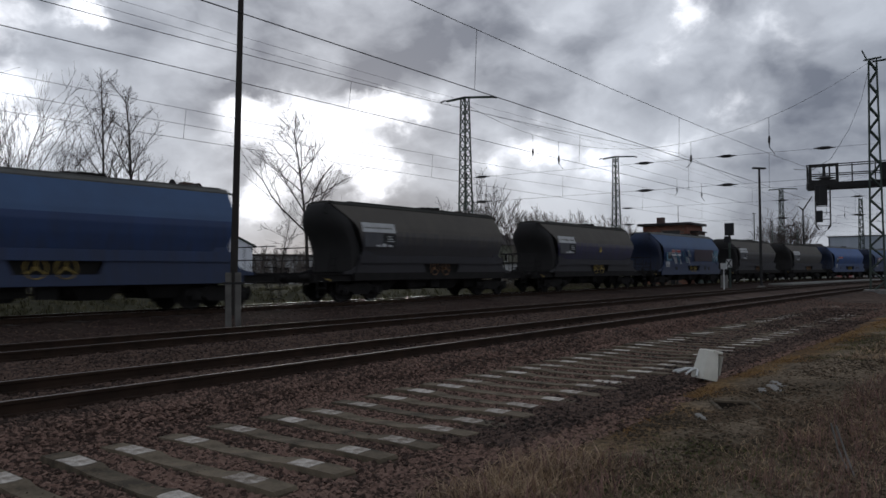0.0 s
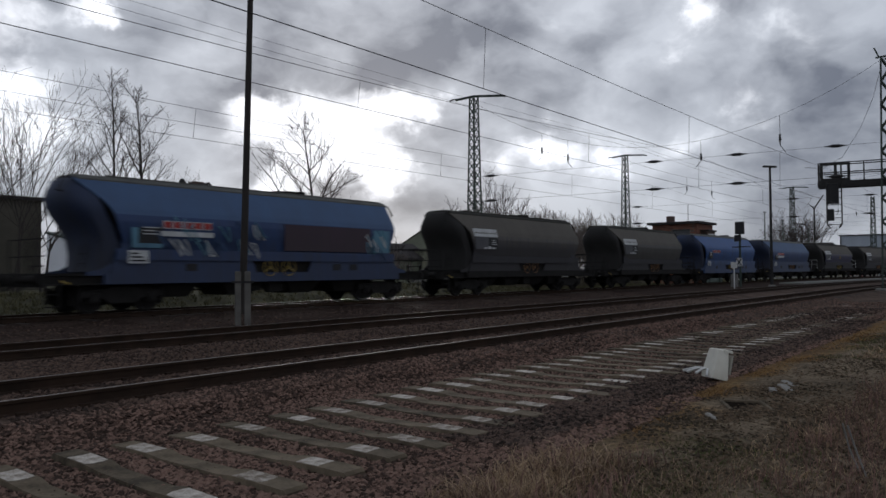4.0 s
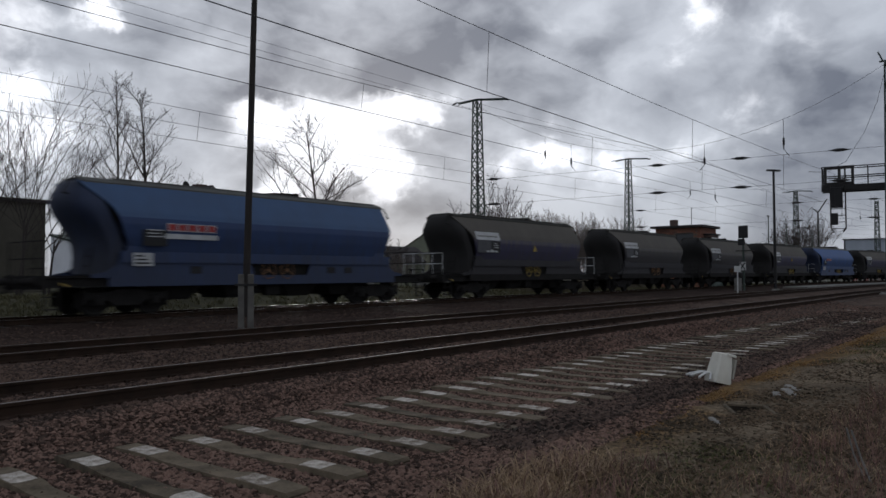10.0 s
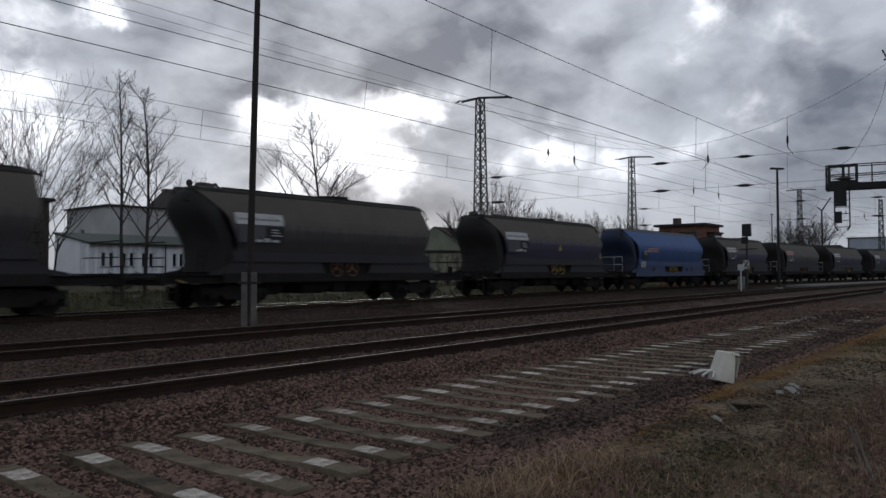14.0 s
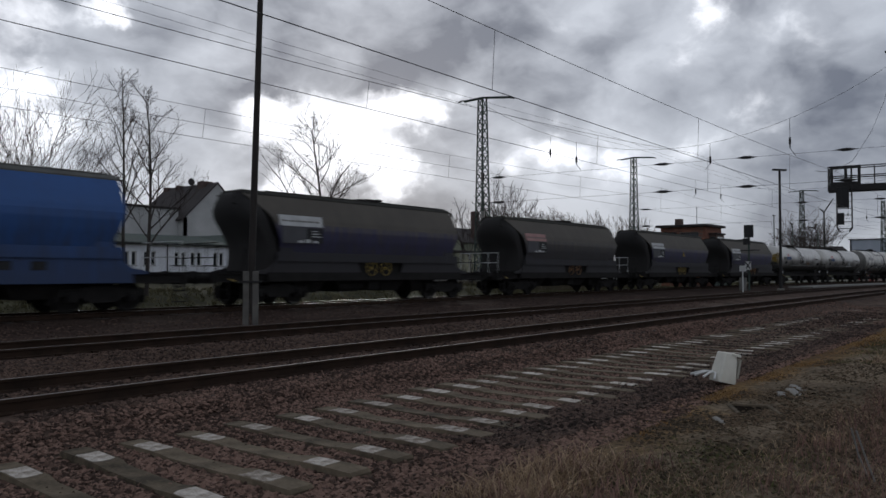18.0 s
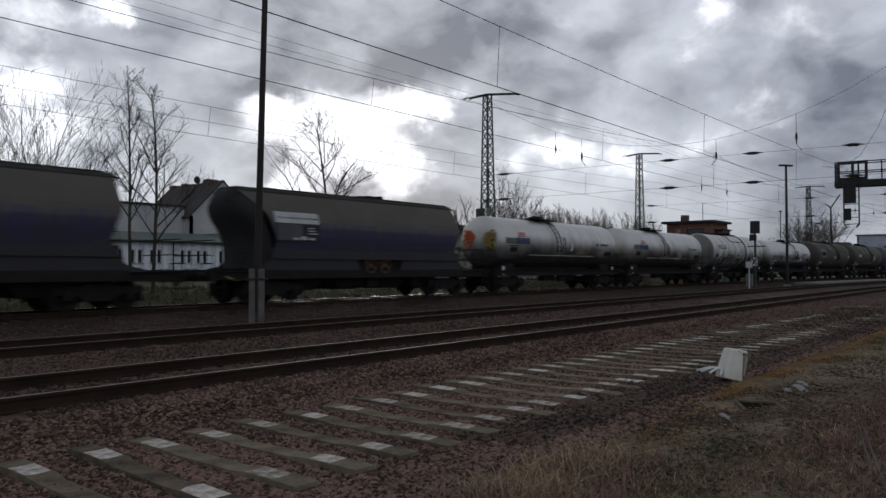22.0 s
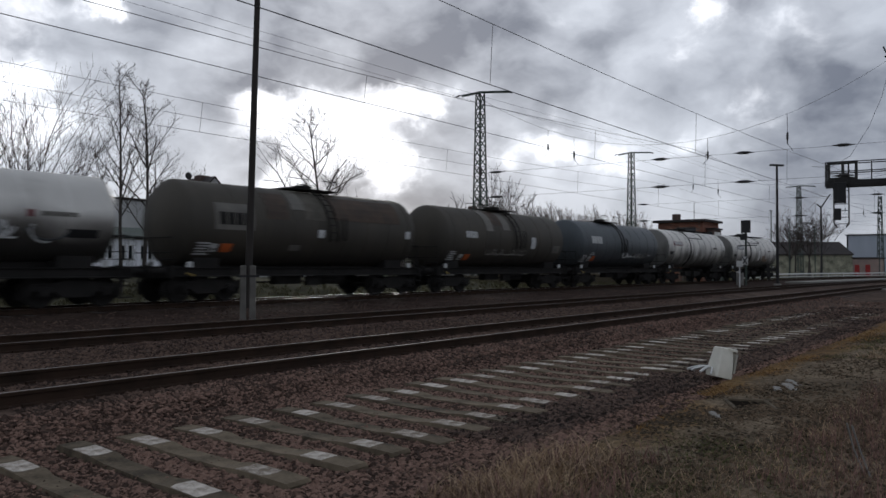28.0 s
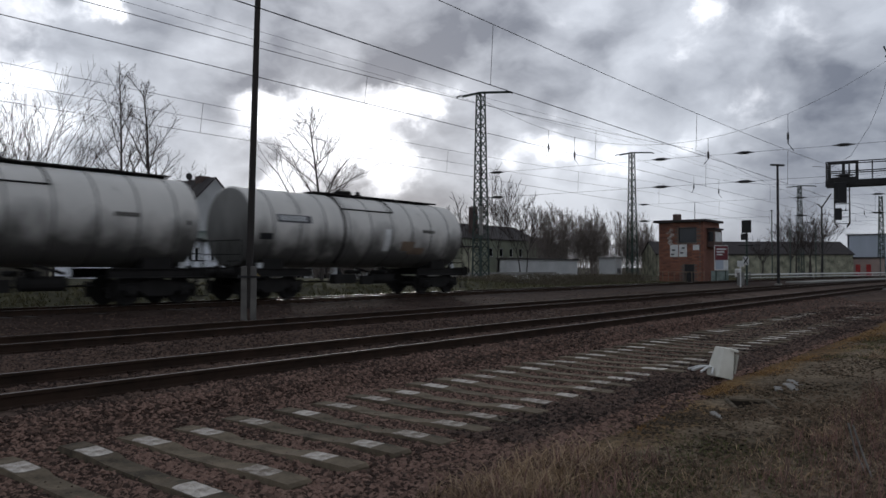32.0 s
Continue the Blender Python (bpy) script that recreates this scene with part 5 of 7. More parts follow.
NAME = [(4, 0.6, 2.52, 0.31, "patch_tan"), (5, 1.56, 2.52, 0.33, "navy")]
HAZARD = lambda x, z: [("orange_plate", x, x + 0.42, z, z + 0.28, "orange", "orange hazard plate"), ("white_diamond", x - 0.42, x - 0.14, z + 0.01, z + 0.27, "label", "white hazard plate"), ("black_mark", x - 0.36, x - 0.2, z + 0.05, z + 0.12, "black_paint", "")]
SMALL_PRINT = lambda x, z: [("small_print", x + 0.05 * (k % 2), x + 0.55 - 0.07 * (k % 3), z + 0.09 * k, z + 0.09 * k + 0.04, "label", "") for k in range(5)]
TANKS = [
    (288.0, 301.0, dict(SILVER, label="shiny silver tank wagon with sprayed colours on its end", end_spray=True, walk_x=5.4, writing=NAME + [(10, 10.72, 2.6, 0.13, "patch_tan")],
        marks=maker_marks() + [("faded_panel", 7.85, 8.9, 2.05, 2.3, "stain", "faded reddish panel"), ("white_tag", 7.2, 7.4, 2.25, 2.7, "white_paint", "")])),
    (302.9, 315.9, dict(SILVER, label="silver tank wagon with blue lettering and a red flag mark", walk_x=5.3, writing=NAME + [(10, 10.62, 2.6, 0.13, "patch_tan")],
        spray=[(7.6, 8.4, 2.0, 2.7, ("label",), 5)], marks=maker_marks(-0.1))),
    (318.0, 329.9, dict(PALE, label="pale grey insulated tank wagon with sprayed lettering", strap=7.25, pipe_end=4.2, walk_span=(0.5, 7.9), walk_x=6.2,
        spray=[(1.0, 6.4, 1.75, 2.45, ("frame", "steel_blue", "label"), 26), (7.4, 10.8, 1.8, 2.6, ("frame", "plum"), 14)], writing=[(9, 1.28, 2.93, 0.19, "label")],
        marks=[("name_board", 1.15, 2.75, 2.87, 3.16, "plum", "dark plum framed name board"), ("black_panel", 0.5, 1.0, 2.2, 2.42, "black_paint", ""), ("white_sheet", 6.0, 6.25, 2.1, 2.6, "white_paint", "")])),
    (332.2, 344.7, dict(SILVER, label="silver tank wagon with red round mark and sprayed letters", walk_x=7.0, writing=[(10, 10.15, 2.6, 0.13, "patch_tan"), (6, 0.9, 2.0, 0.5, "patch_tan")],
        spray=[(0.6, 5.8, 1.8, 2.5, ("label", "frame", "patch_tan"), 26), (7.8, 10.3, 1.9, 2.4, ("upper_blue", "label", "steel_blue"), 14)], marks=maker_marks(-0.5)[5:] + [("dark_chevron", 4.9, 5.25, 2.9, 2.95, "black_paint", "")])),
    (346.5, 358.2, dict(paint="black", r=1.48, cz=2.68, dish=0.5, label="black grimy tank wagon with faded tan patches", walk_x=6.2, writing=[(4, 1.45, 2.62, 0.42, "frame")],
        marks=[("faded_patch", 1.3, 2.85, 2.45, 3.35, "patch_tan", "faded tan patch"), ("rust_run", 3.4, 4.4, 2.9, 3.85, "rust_film", "rusty brown run"), ("faded_stripe", 4.6, 5.2, 3.3, 4.05, "patch_tan", ""), ("faded_stripe", 5.2, 6.2, 2.95, 4.0, "tan_film", ""), ("white_plate", 5.8, 6.1, 2.3, 2.6, "label", ""),
               ("white_plate", 10.7, 11.0, 2.4, 2.72, "label", ""), ("pale_panel", 4.55, 5.05, 1.8, 2.0, "patch_tan", ""), ("brown_field", 6.6, 10.4, 3.0, 3.9, "rust_film", "")] + HAZARD(1.65, 1.7) + SMALL_PRINT(0.7, 1.6))),
    (359.8, 371.2, dict(paint="black", r=1.48, cz=2.68, dish=0.5, label="black tank wagon with white lettering and hazard diamonds", walk_x=5.9, writing=[(4, 1.75, 2.62, 0.3, "label")],
        spray=[(3.4, 7.2, 1.8, 2.1, ("patch_tan",), 14)],
        marks=[("faded_stripe", 3.5, 4.1, 3.0, 4.0, "patch_tan", ""), ("faded_stripe", 5.0, 5.6, 3.1, 4.0, "patch_tan", ""), ("rust_run", 4.1, 5.0, 3.3, 4.05, "rust_film", ""), ("white_sheet", 7.6, 8.0, 2.2, 2.8, "label", ""), ("pale_panel", 9.9, 10.6, 2.0, 2.4, "patch_tan", "")] + HAZARD(2.0, 1.55) + SMALL_PRINT(0.75, 1.55))),
    (372.9, 384.7, dict(paint="steel_blue", r=1.46, cz=2.68, dish=0.45, label="blue-grey tank wagon with white lettering", walk_x=5.3, writing=[(4, 1.45, 2.68, 0.44, "label")], spray=[(6.2, 9.8, 1.85, 2.15, ("label", "patch_tan"), 16)],
        marks=[("white_plate", 5.95, 6.1, 1.95, 2.1, "label", ""), ("small_print", 9.9, 10.4, 2.0, 2.05, "label", "")] + HAZARD(1.85, 1.62) + SMALL_PRINT(0.65, 1.55) + SMALL_PRINT(1.5, 1.98)[:2])),
    (386.6, 398.4, dict(PALE, label="pale grey insulated tank wagon with a red framed name", strap=4.05, pipe_end=7.15, walk_span=(3.4, 11.3), walk_x=5.4, writing=[(9, 0.98, 2.93, 0.2, "label"), (8, 8.9, 2.72, 0.13, "patch_tan")],
        marks=[("name_board", 0.85, 2.5, 2.87, 3.16, "dark_red", "dark red framed name board"), ("black_panel", 0.1, 0.72, 2.2, 2.42, "black_paint", ""), ("white_sheet", 5.2, 5.45, 2.15, 2.65, "white_paint", ""), ("black_letter", 11.3, 11.4, 2.55, 2.7, "black_paint", "")])),
    (400.4, 412.4, dict(PALE, label="pale grey insulated tank wagon with rust stain at the train's end", strap=4.4, pipe_end=7.4, walk_span=(3.8, 11.4), walk_x=5.6, writing=[(9, 1.22, 2.9, 0.18, "label"), (8, 9.1, 2.72, 0.13, "patch_tan")],
        marks=[("name_board", 1.1, 2.7, 2.84, 3.12, "cleaned", "dark grey name board"), ("black_panel", 0.35, 0.9, 2.2, 2.42, "black_paint", ""), ("white_sheet", 6.7, 7.05, 1.9, 2.8, "white_paint", ""), ("rust_stain", 7.8, 8.6, 1.92, 2.32, "stain", "rusty stain"), ("rust_stain", 8.3, 9.3, 1.78, 2.06, "stain", "rusty stain")])),
]


def build_train():
    for left, right, pitch, style in HOPPERS:
        hopper_wagon(left, right, pitch, style)
    for i, (left, right, style) in enumerate(TANKS):
        gap_l = left - (TANKS[i - 1][1] if i else left - 2.6)
        gap_r = (TANKS[i + 1][0] if i + 1 < len(TANKS) else right + 2.4) - right
        h = (right - left) / 2
        tank_wagon(left, right, h + gap_l / 2, h + gap_r / 2, style)


def motions():
    for w, start in TRAIN:
        walk(w, [(t, on_pose(start - travelled(t), TRACK_TRAIN, RAIL_TRAIN)) for t in [0.5 * i for i in range(65)]])
    # all wheelsets roll alike: one set of keys for the leading, one for the trailing axle of a bogie
    for k in (-1, 1):
        same = [ws for ws, kk in WHEELS if kk == k]
        steps = int(SECONDS * FPS)
        walk(same[0], [(i / FPS, pose(k * 0.9, 0, 0.46) @ Matrix.Rotation(-travelled(i / FPS) / 0.46, 4, "Y")) for i in range(steps + 1)])
        keys = same[0].animation_data
        for ws in same[1:]:
            ws.rotation_mode = "QUATERNION"
            ws.animation_data_create()
            ws.animation_data.action = keys.action
            ws.animation_data.action_slot = keys.action_slot


# ---- poles, masts, wires ----
def lattice_mast(at, height, base=0.75, top=0.32, name="lattice_mast", label="", arm=True, turn=0.0):
    w = thing(name, label or "tall grey lattice steel mast for the overhead line", "mast", at=pose(*at, 0, 0, turn), group="overhead line masts")
    for sx in (-1, 1):
        for sy in (-1, 1):
            g = Geo().rod((sx * base / 2, sy * base / 2, 0), (sx * top / 2, sy * top / 2, height), 0.075, 0.055, 4)
            part("leg", g, M["steel_grey"], w)
    n = int(height / 0.75)
    br = Geo()
    for i in range(n):
        z0, z1 = height * i / n, height * (i + 1) / n
        a, b = base + (top - base) * i / n, base + (top - base) * (i + 1) / n
        for s in (-1, 1):
            k = 1 if i % 2 else -1
            br.rod((-k * a / 2, s * a / 2, z0), (k * b / 2, s * b / 2, z1), 0.06, n=4)
            br.rod((s * a / 2, -k * a / 2, z0), (s * b / 2, k * b / 2, z1), 0.06, n=4)
            br.rod((-b / 2, s * b / 2, z1), (b / 2, s * b / 2, z1), 0.026, n=4)
    tagged(part("lattice_bracing", br, M["steel_grey"], w), kind="stuff")
    g = Geo().slab(-base, base, -base, base, -0.3, 0.25, 0.05)
    part("foundation", g, M["concrete"], w)
    return w


def head_arm(w, height, reach_a, reach_b, along=(0, 1)):
    g = Geo()
    d = Vector((along[0], along[1], 0))
    for o in (-0.12, 0.12):
        n = Vector((-d.y, d.x, 0)) * o
        g.path([-d * reach_a + n + Vector((0, 0, height - 0.1)), n + Vector((0, 0, height + 0.12)), d * reach_b + n + Vector((0, 0, height + 0.0))], 0.085, 4)
    for k in np.linspace(-reach_a, reach_b, 7):
        g.rod(d * k + Vector((-d.y, d.x, 0)) * -0.12 + Vector((0, 0, height)), d * k + Vector((-d.y, d.x, 0)) * 0.12 + Vector((0, 0, height)), 0.03, n=4)
    part("head_arm", g, M["steel_grey"], w)
    for e in (-reach_a, reach_b):
        p = d * e + Vector((0, 0, height))
        part("insulator", Geo().lathe(p - d * 0.1, p + d * (0.5 if e > 0 else -0.5) - Vector((0, 0, 0.15)), [(0, 0.04), (0.08, 0.08), (0.12, 0.05), (0.2, 0.08), (0.24, 0.05), (0.32, 0.08), (0.4, 0.05), (0.45, 0.03)], 8), M["steel_dark"], w)


def near_lamp_post():
    p = (12.73, 17.42)
    w = thing("lamp_post", "slender dark pole clamped between two concrete stubs", "pole", at=pose(*p, 0.05, 0, 0.0, 0))
    g = Geo()
    g.rod((-0.01, 0, 0.35), (0.30, 0.0, 11.5), 0.105, 0.075, 14)
    part("pole", g, M["pole_wood"], w, smooth=True)
    for k in (-1, 1):
        g = Geo()
        g.slab(k * 0.13 - 0.085, k * 0.13 + 0.085, -0.12, 0.12, -0.4, 1.55, 0.02, turn=Matrix.Rotation(radians(-38), 4, "Z"))
        part("concrete_stub", g, M["stub"], w, "grey concrete stub")
    for z in (1.22,):
        g = Geo()
        g.box(-0.3, 0.3, -0.14, 0.14, z, z + 0.06, turn=Matrix.Rotation(radians(-38), 4, "Z"))
        part("clamp", g, M["steel_dark"], w)


def platform_lamp():
    w = thing("street_lamp", "dark lamp post with a flat twin head", "lamp", at=pose(65.0, 16.9, 0.05))
    g = Geo().rod((0, 0, 0), (0.05, 0, 10.0), 0.13, 0.09, 12)
    part("pole", g, M["steel_dark"], w, smooth=True)
    g = Geo()
    g.slab(-0.62, 0.62, -0.16, 0.16, 10.0, 10.14, 0.03, turn=Matrix.Rotation(radians(-35), 4, "Z"))
    part("lamp_head", g, M["steel_dark"], w)
    g = Geo().slab(-0.25, 0.25, -0.25, 0.25, -0.2, 0.2, 0.04)
    part("foundation", g, M["concrete"], w)


def signal_gantry():
    x0, y0 = 55.6, 7.2
    w = lattice_mast((x0, y0, 0), 15.4, 0.85, 0.45, label="tall lattice mast with insulators at its head", turn=8)
    g = Geo()
    g.path([(-0.5, -0.5, 15.4), (0.2, 0.5, 15.5)], 0.07, 4)
    g.path([(0, 0, 15.3), (0.3, -5.0, 15.6)], 0.08, 4)
    g.path([(-0.1, 0.3, 15.4), (-0.1, 0.6, 16.1)], 0.05, 4)
    part("head_arm", g, M["steel_grey"], w)
    # the signal bridge with its walkway and hanging basket
    b = thing("signal_gantry", "dark steel signal bridge with a railed walkway and hanging signal baskets", "signal", at=pose(58.0, 0, 0, 0, 0, 8))
    z = 7.55
    ya, yb = -9.0, 11.6
    for x in (-0.55, 0.55):
        g = Geo()
        g.box(x - 0.06, x + 0.06, ya, yb, z - 0.42, z)
        part("girder", g, M["steel_dark"], b)
        for zz in (0.6, 1.25):
            g = Geo()
            g.rod((x, ya, z + zz), (x, yb, z + zz), 0.04, n=5)
            part("rail", g, M["steel_dark"], b)
        y = ya
        while y <= yb + 0.01:
            g = Geo().rod((x, y, z), (x, y, z + 1.25), 0.035, n=5)
            part("post", g, M["steel_dark"], b)
            y += 1.37
    g = Geo().box(-0.55, 0.55, ya, yb, z - 0.06, z + 0.0)
    part("deck", g, M["steel_dark"], b)
    for yc in (10.6,) + (6.2,):
        g = Geo()
        for a in (-0.45, 0.45):
            g.path([(-0.55, yc + a, z), (-0.55, yc + a, z - 3.0), (-0.2, yc + a * 0.6, z - 3.2)], 0.04, 5)
            g.path([(-0.95, yc + a, z), (-0.95, yc + a, z - 2.9), (-0.75, yc + a * 0.6, z - 3.2)], 0.04, 5)
        for zz in np.arange(0.3, 3.2, 0.45):
            g.rod((-0.95, yc - 0.45, z - zz), (-0.55, yc - 0.45, z - zz), 0.025, n=4)
            g.rod((-0.95, yc + 0.45, z - zz), (-0.95, yc - 0.45, z - zz), 0.025, n=4)
        part("signal_basket", g, M["steel_dark"], b)
        g = Geo().slab(-1.15, -0.95, yc - 0.3, yc + 0.42, z - 1.6, z - 0.2, 0.03)
        part("signal_screen", g, M["black_paint"], b)
        g = Geo().slab(-1.15, -0.95, yc + 0.0, yc + 0.45, z - 2.75, z - 1.95, 0.03)
        part("signal_screen", g, M["black_paint"], b)
        g = Geo().slab(-0.8, 0.8, yc - 0.9, yc + 0.9, z + 0.0, z + 1.15, 0.03) if yc < 8 else Geo()
        if yc > 8:
            for ya2 in (yc - 0.9, yc - 0.1, yc + 0.75):
                g.box(-0.62, -0.5, ya2 - 0.09, ya2 + 0.09, z, z + 1.3)
            for zz in (0.1, 1.2):
                g.box(-0.6, -0.5, yc - 0.9, yc + 0.75, z + zz - 0.1, z + zz + 0.1)
        part("screen_back", g, M["steel_dark"], b)
    g = Geo().rod((-1.17, 6.2, z - 0.75), (-1.2, 6.2, z - 0.75), 0.09, n=12)
    part("signal_lamp", g, LAMP_ORANGE, b, "lit orange signal lamp")


LAMP_ORANGE = glow("signal_orange", (1.0, 0.25, 0.04), 4.0)


def sag(a, b, drop, n=20):
    a, b = Vector(a), Vector(b)
    return [a.lerp(b, i / n) - Vector((0, 0, 4 * drop * (i / n) * (1 - i / n))) for i in range(n + 1)]


def along(y0, z0, s0, s1, dip=0.0, mid=10.0, span=70.0, step=4.0):
    """A wire over the line; dip: how far it hangs below z0 half-way between supports."""
    out = []
    s = s0
    while s <= s1 + 0.01:
        u = ((s - mid + span / 2) % span) / span
        out.append(on_line(s, y0, z0 - dip * (1 - (2 * u - 1) ** 2))[0])
        s += step
    return out


def overhead_line():
    for y, zc, zm, dip, mid, r in ((9.3, 5.57, 7.55, 0.62, 15.0, 0.011), (13.2, 5.72, 7.5, 1.2, 2.0, 0.009), (20.5, 5.8, 7.5, 0.75, 15.0, 0.008)):
        c = thing("overhead_line", "copper contact wire hung from a sagging messenger wire", "overhead wire", group="overhead wires")
        part("contact_wire", Geo().path(along(y, zc, -40, 190), r, 4), M["wire"], c)
        part("messenger_wire", Geo().path(along(y, zm, -40, 190, dip, mid), r * 0.9, 4), M["wire"], c)
        for s in (-9, 1.5, 13.1, 25.5, 37.5, 49, 61, 74, 88):
            u = ((s - mid + 35) % 70) / 70
            top = zm - dip * (1 - (2 * u - 1) ** 2)
            part("dropper", Geo().rod(on_line(s, y, zc)[0], on_line(s + 0.1, y, top)[0], 0.007, n=4), M["wire"], c)
    for y, z in ((22.0, 10.02), (24.0, 11.15), (20.5, 6.45)):
        w = Geo().path(along(y, z + 0.3, -40, 150, 0.5, 15.0), 0.007, 4)
        tagged(part("feeder_wire", w, M["wire"]), "thin sagging feeder wire beside the line", "overhead wire", group="overhead wires")
    tagged(part("jumper_wire", Geo().path([(42.6, 9.3, 6.95), (45.2, 8.95, 7.15), (48.2, 8.5, 8.1), (51.2, 8.0, 10.2), (53.4, 7.6, 12.4), (54.9, 7.35, 14.6)], 0.013, 4), M["wire"]), "slack jumper wire up to the mast head", "overhead wire", group="overhead wires")
    for (xa, ya), (xb, yb), top_a, top_b, low in (((49.3, 36.0), (55.6, 7.2), 15.6, 15.4, 10.8), ((86.0, 40.0), (96.0, 2.0), 15.6, 15.4, 11.2), ((139, 33.0), (146, -4.0), 15.6, 15.4, 11.4)):
        c = thing("cross_span", "cross-span of ropes, steady wires and insulators between masts", "overhead wire", group="cross-spans")
        head = sag((xa, ya, top_a), (xb, yb, top_b), top_a - low)
        part("span_rope", Geo().path(head, 0.012, 4), M["wire"], c)
        q = (Vector((xb, yb, 0)) - Vector((xa, ya, 0))).normalized()
        for zl in (9.35, 7.3):
            part("steady_wire", Geo().rod((xa, ya, zl), (xb, yb, zl + 0.5), 0.010, n=4), M["wire"], c)
            for share in (0.05, 0.495, 0.69, 0.9):
                p = Vector((xa, ya, zl)).lerp(Vector((xb, yb, zl + 0.5)), share)
                part("wire_insulator", Geo().lathe(p - q * 0.7, p + q * 0.7, [(0, 0.02), (0.25, 0.05), (0.5, 0.11), (0.9, 0.11), (1.15, 0.05), (1.4, 0.02)], 8), M["steel_dark"], c)
        for k, (share, long) in enumerate(((0.20, 2.2), (0.272, 2.2), (0.608, 1.9), (0.785, 2.6))):
            i = share * (len(head) - 1)
            p = head[int(i)].lerp(head[min(int(i) + 1, len(head) - 1)], i - int(i))
            part("hanger", Geo().rod(p, p - Vector((0, 0, long * 0.5)), 0.016, n=4), M["wire"], c)
            a = p - Vector((0, 0, long * 0.5))
            part("insulator", Geo().lathe(a, a - Vector((0, 0, long * 0.3)), [(0, 0.03), (0.06, 0.09), (0.12, 0.05), (0.22, 0.1), (0.3, 0.06), (0.4, 0.1), (0.5, 0.05), (long * 0.3, 0.03)], 8), M["steel_dark"], c)
            a = p - Vector((0, 0, long * 0.8))
            part("steady_arm", Geo().rod(a, a + q * (0.35 if k % 2 else -0.35) - Vector((0, 0, long * 0.2)), 0.02, n=4), M["wire"], c)


# ---- bare trees and shrubs ----
def limbs_mesh(name, segs, material, n):
    """Tapered branches as one mesh; segs: rows of two ends and two radii."""
    a = np.array(segs, float)
    p, q, r0, r1 = a[:, 0:3], a[:, 3:6], a[:, 6], a[:, 7]
    w = q - p
    w /= np.linalg.norm(w, axis=1)[:, None] + 1e-9
    ref = np.where(np.abs(w[:, 2:3]) < 0.9, np.array([[0, 0, 1.0]]), np.array([[1.0, 0, 0]]))
    u = np.cross(w, ref)
    u /= np.linalg.norm(u, axis=1)[:, None]
    v = np.cross(w, u)
    k = np.arange(n) * 2 * np.pi / n
    ring = np.cos(k)[None, :, None] * u[:, None, :] + np.sin(k)[None, :, None] * v[:, None, :]
    verts = np.concatenate([p[:, None, :] + ring * r0[:, None, None], q[:, None, :] + ring * r1[:, None, None]], 1).reshape(-1, 3)
    base = (np.arange(len(a)) * 2 * n)[:, None, None]
    j = np.arange(n)
    face = np.stack([j, (j + 1) % n, (j + 1) % n + n, j + n], 1)[None]
    me = bpy.data.meshes.new(name)
    me.from_pydata(verts.tolist(), [], (base + face).reshape(-1, 4).tolist())
    me.materials.append(material)
    return me


def grow(rng, height, radius, forks, spread, bare=0.25, lean=0.0, twigs=4, upright=0.35, vase=False, kids=(7, 10, 4, 6), fork=0.42, tip=0.4, fine=0.006, reach=0.5):
    """Branches of a leafless tree: the thick ones and the twigs. vase: the trunk divides low into rising limbs."""
    thick, thin = [], []

    def branch(p, d, length, r, depth, many):
        steps = 6 if depth == 0 else (5 if depth == 1 else 3)
        pts = [p]
        for i in range(steps):
            lift = 0.03 if depth == 0 else upright * 0.22
            sway = (0.04, 0.12, 0.17, 0.2, 0.2)[min(depth, 4)]
            d = (d + Vector((rng.gauss(0, sway), rng.gauss(0, sway), rng.gauss(0, sway * 0.6) + lift))).normalized()
            p = p + d * (length / steps)
            pts.append(p)
        narrow = (tip if vase else 0.22) if depth == 0 else 0.4
        rs = [max(fine, r * (1 - (1 - narrow) * i / steps)) for i in range(steps + 1)]
        for i in range(steps):
            (thick if depth < 2 else thin).append((*pts[i], *pts[i + 1], rs[i], rs[i + 1]))
        if depth >= twigs or length < 0.22:
            return
        for k in range(many):
            low = bare if depth == 0 else 0.22
            share = low + (1 - low) * ((k + rng.random()) / many)
            if vase and depth == 0:
                share = rng.uniform(0.72 if fork < 0.5 else 0.9, 1.0)
            share = min(share, 0.985)
            i = min(int(share * steps), steps - 1)
            q = pts[i].lerp(pts[i + 1], share * steps - i)
            along = (pts[i + 1] - pts[i]).normalized()
            a = rng.uniform(0, 6.283) if depth else k * 2.4 + rng.uniform(-0.5, 0.5)
            side = Vector((math.cos(a), math.sin(a), rng.uniform(-0.15, 0.25)))
            ang = spread * rng.uniform(0.55, 1.1)
            nd = (along * math.cos(ang) + side.normalized() * math.sin(ang)).normalized()
            if depth == 0:
                ln = height * (rng.uniform(0.46, 0.64) if vase else reach * (1.12 - share) ** 0.7 * rng.uniform(0.75, 1.15))
            else:
                ln = length * rng.uniform(0.36, 0.62) * (1.15 - 0.5 * share)
            branch(q, nd, ln, max(fine, rs[i] * rng.uniform(0.42, 0.6)), depth + 1, rng.randint(*kids[2:]) if depth else rng.randint(*kids[:2]))
    branch(Vector((0, 0, -0.1)), Vector((lean, 0, 1)).normalized(), height * (fork if vase else 1.0), radius, 0, forks)
    return thick, thin


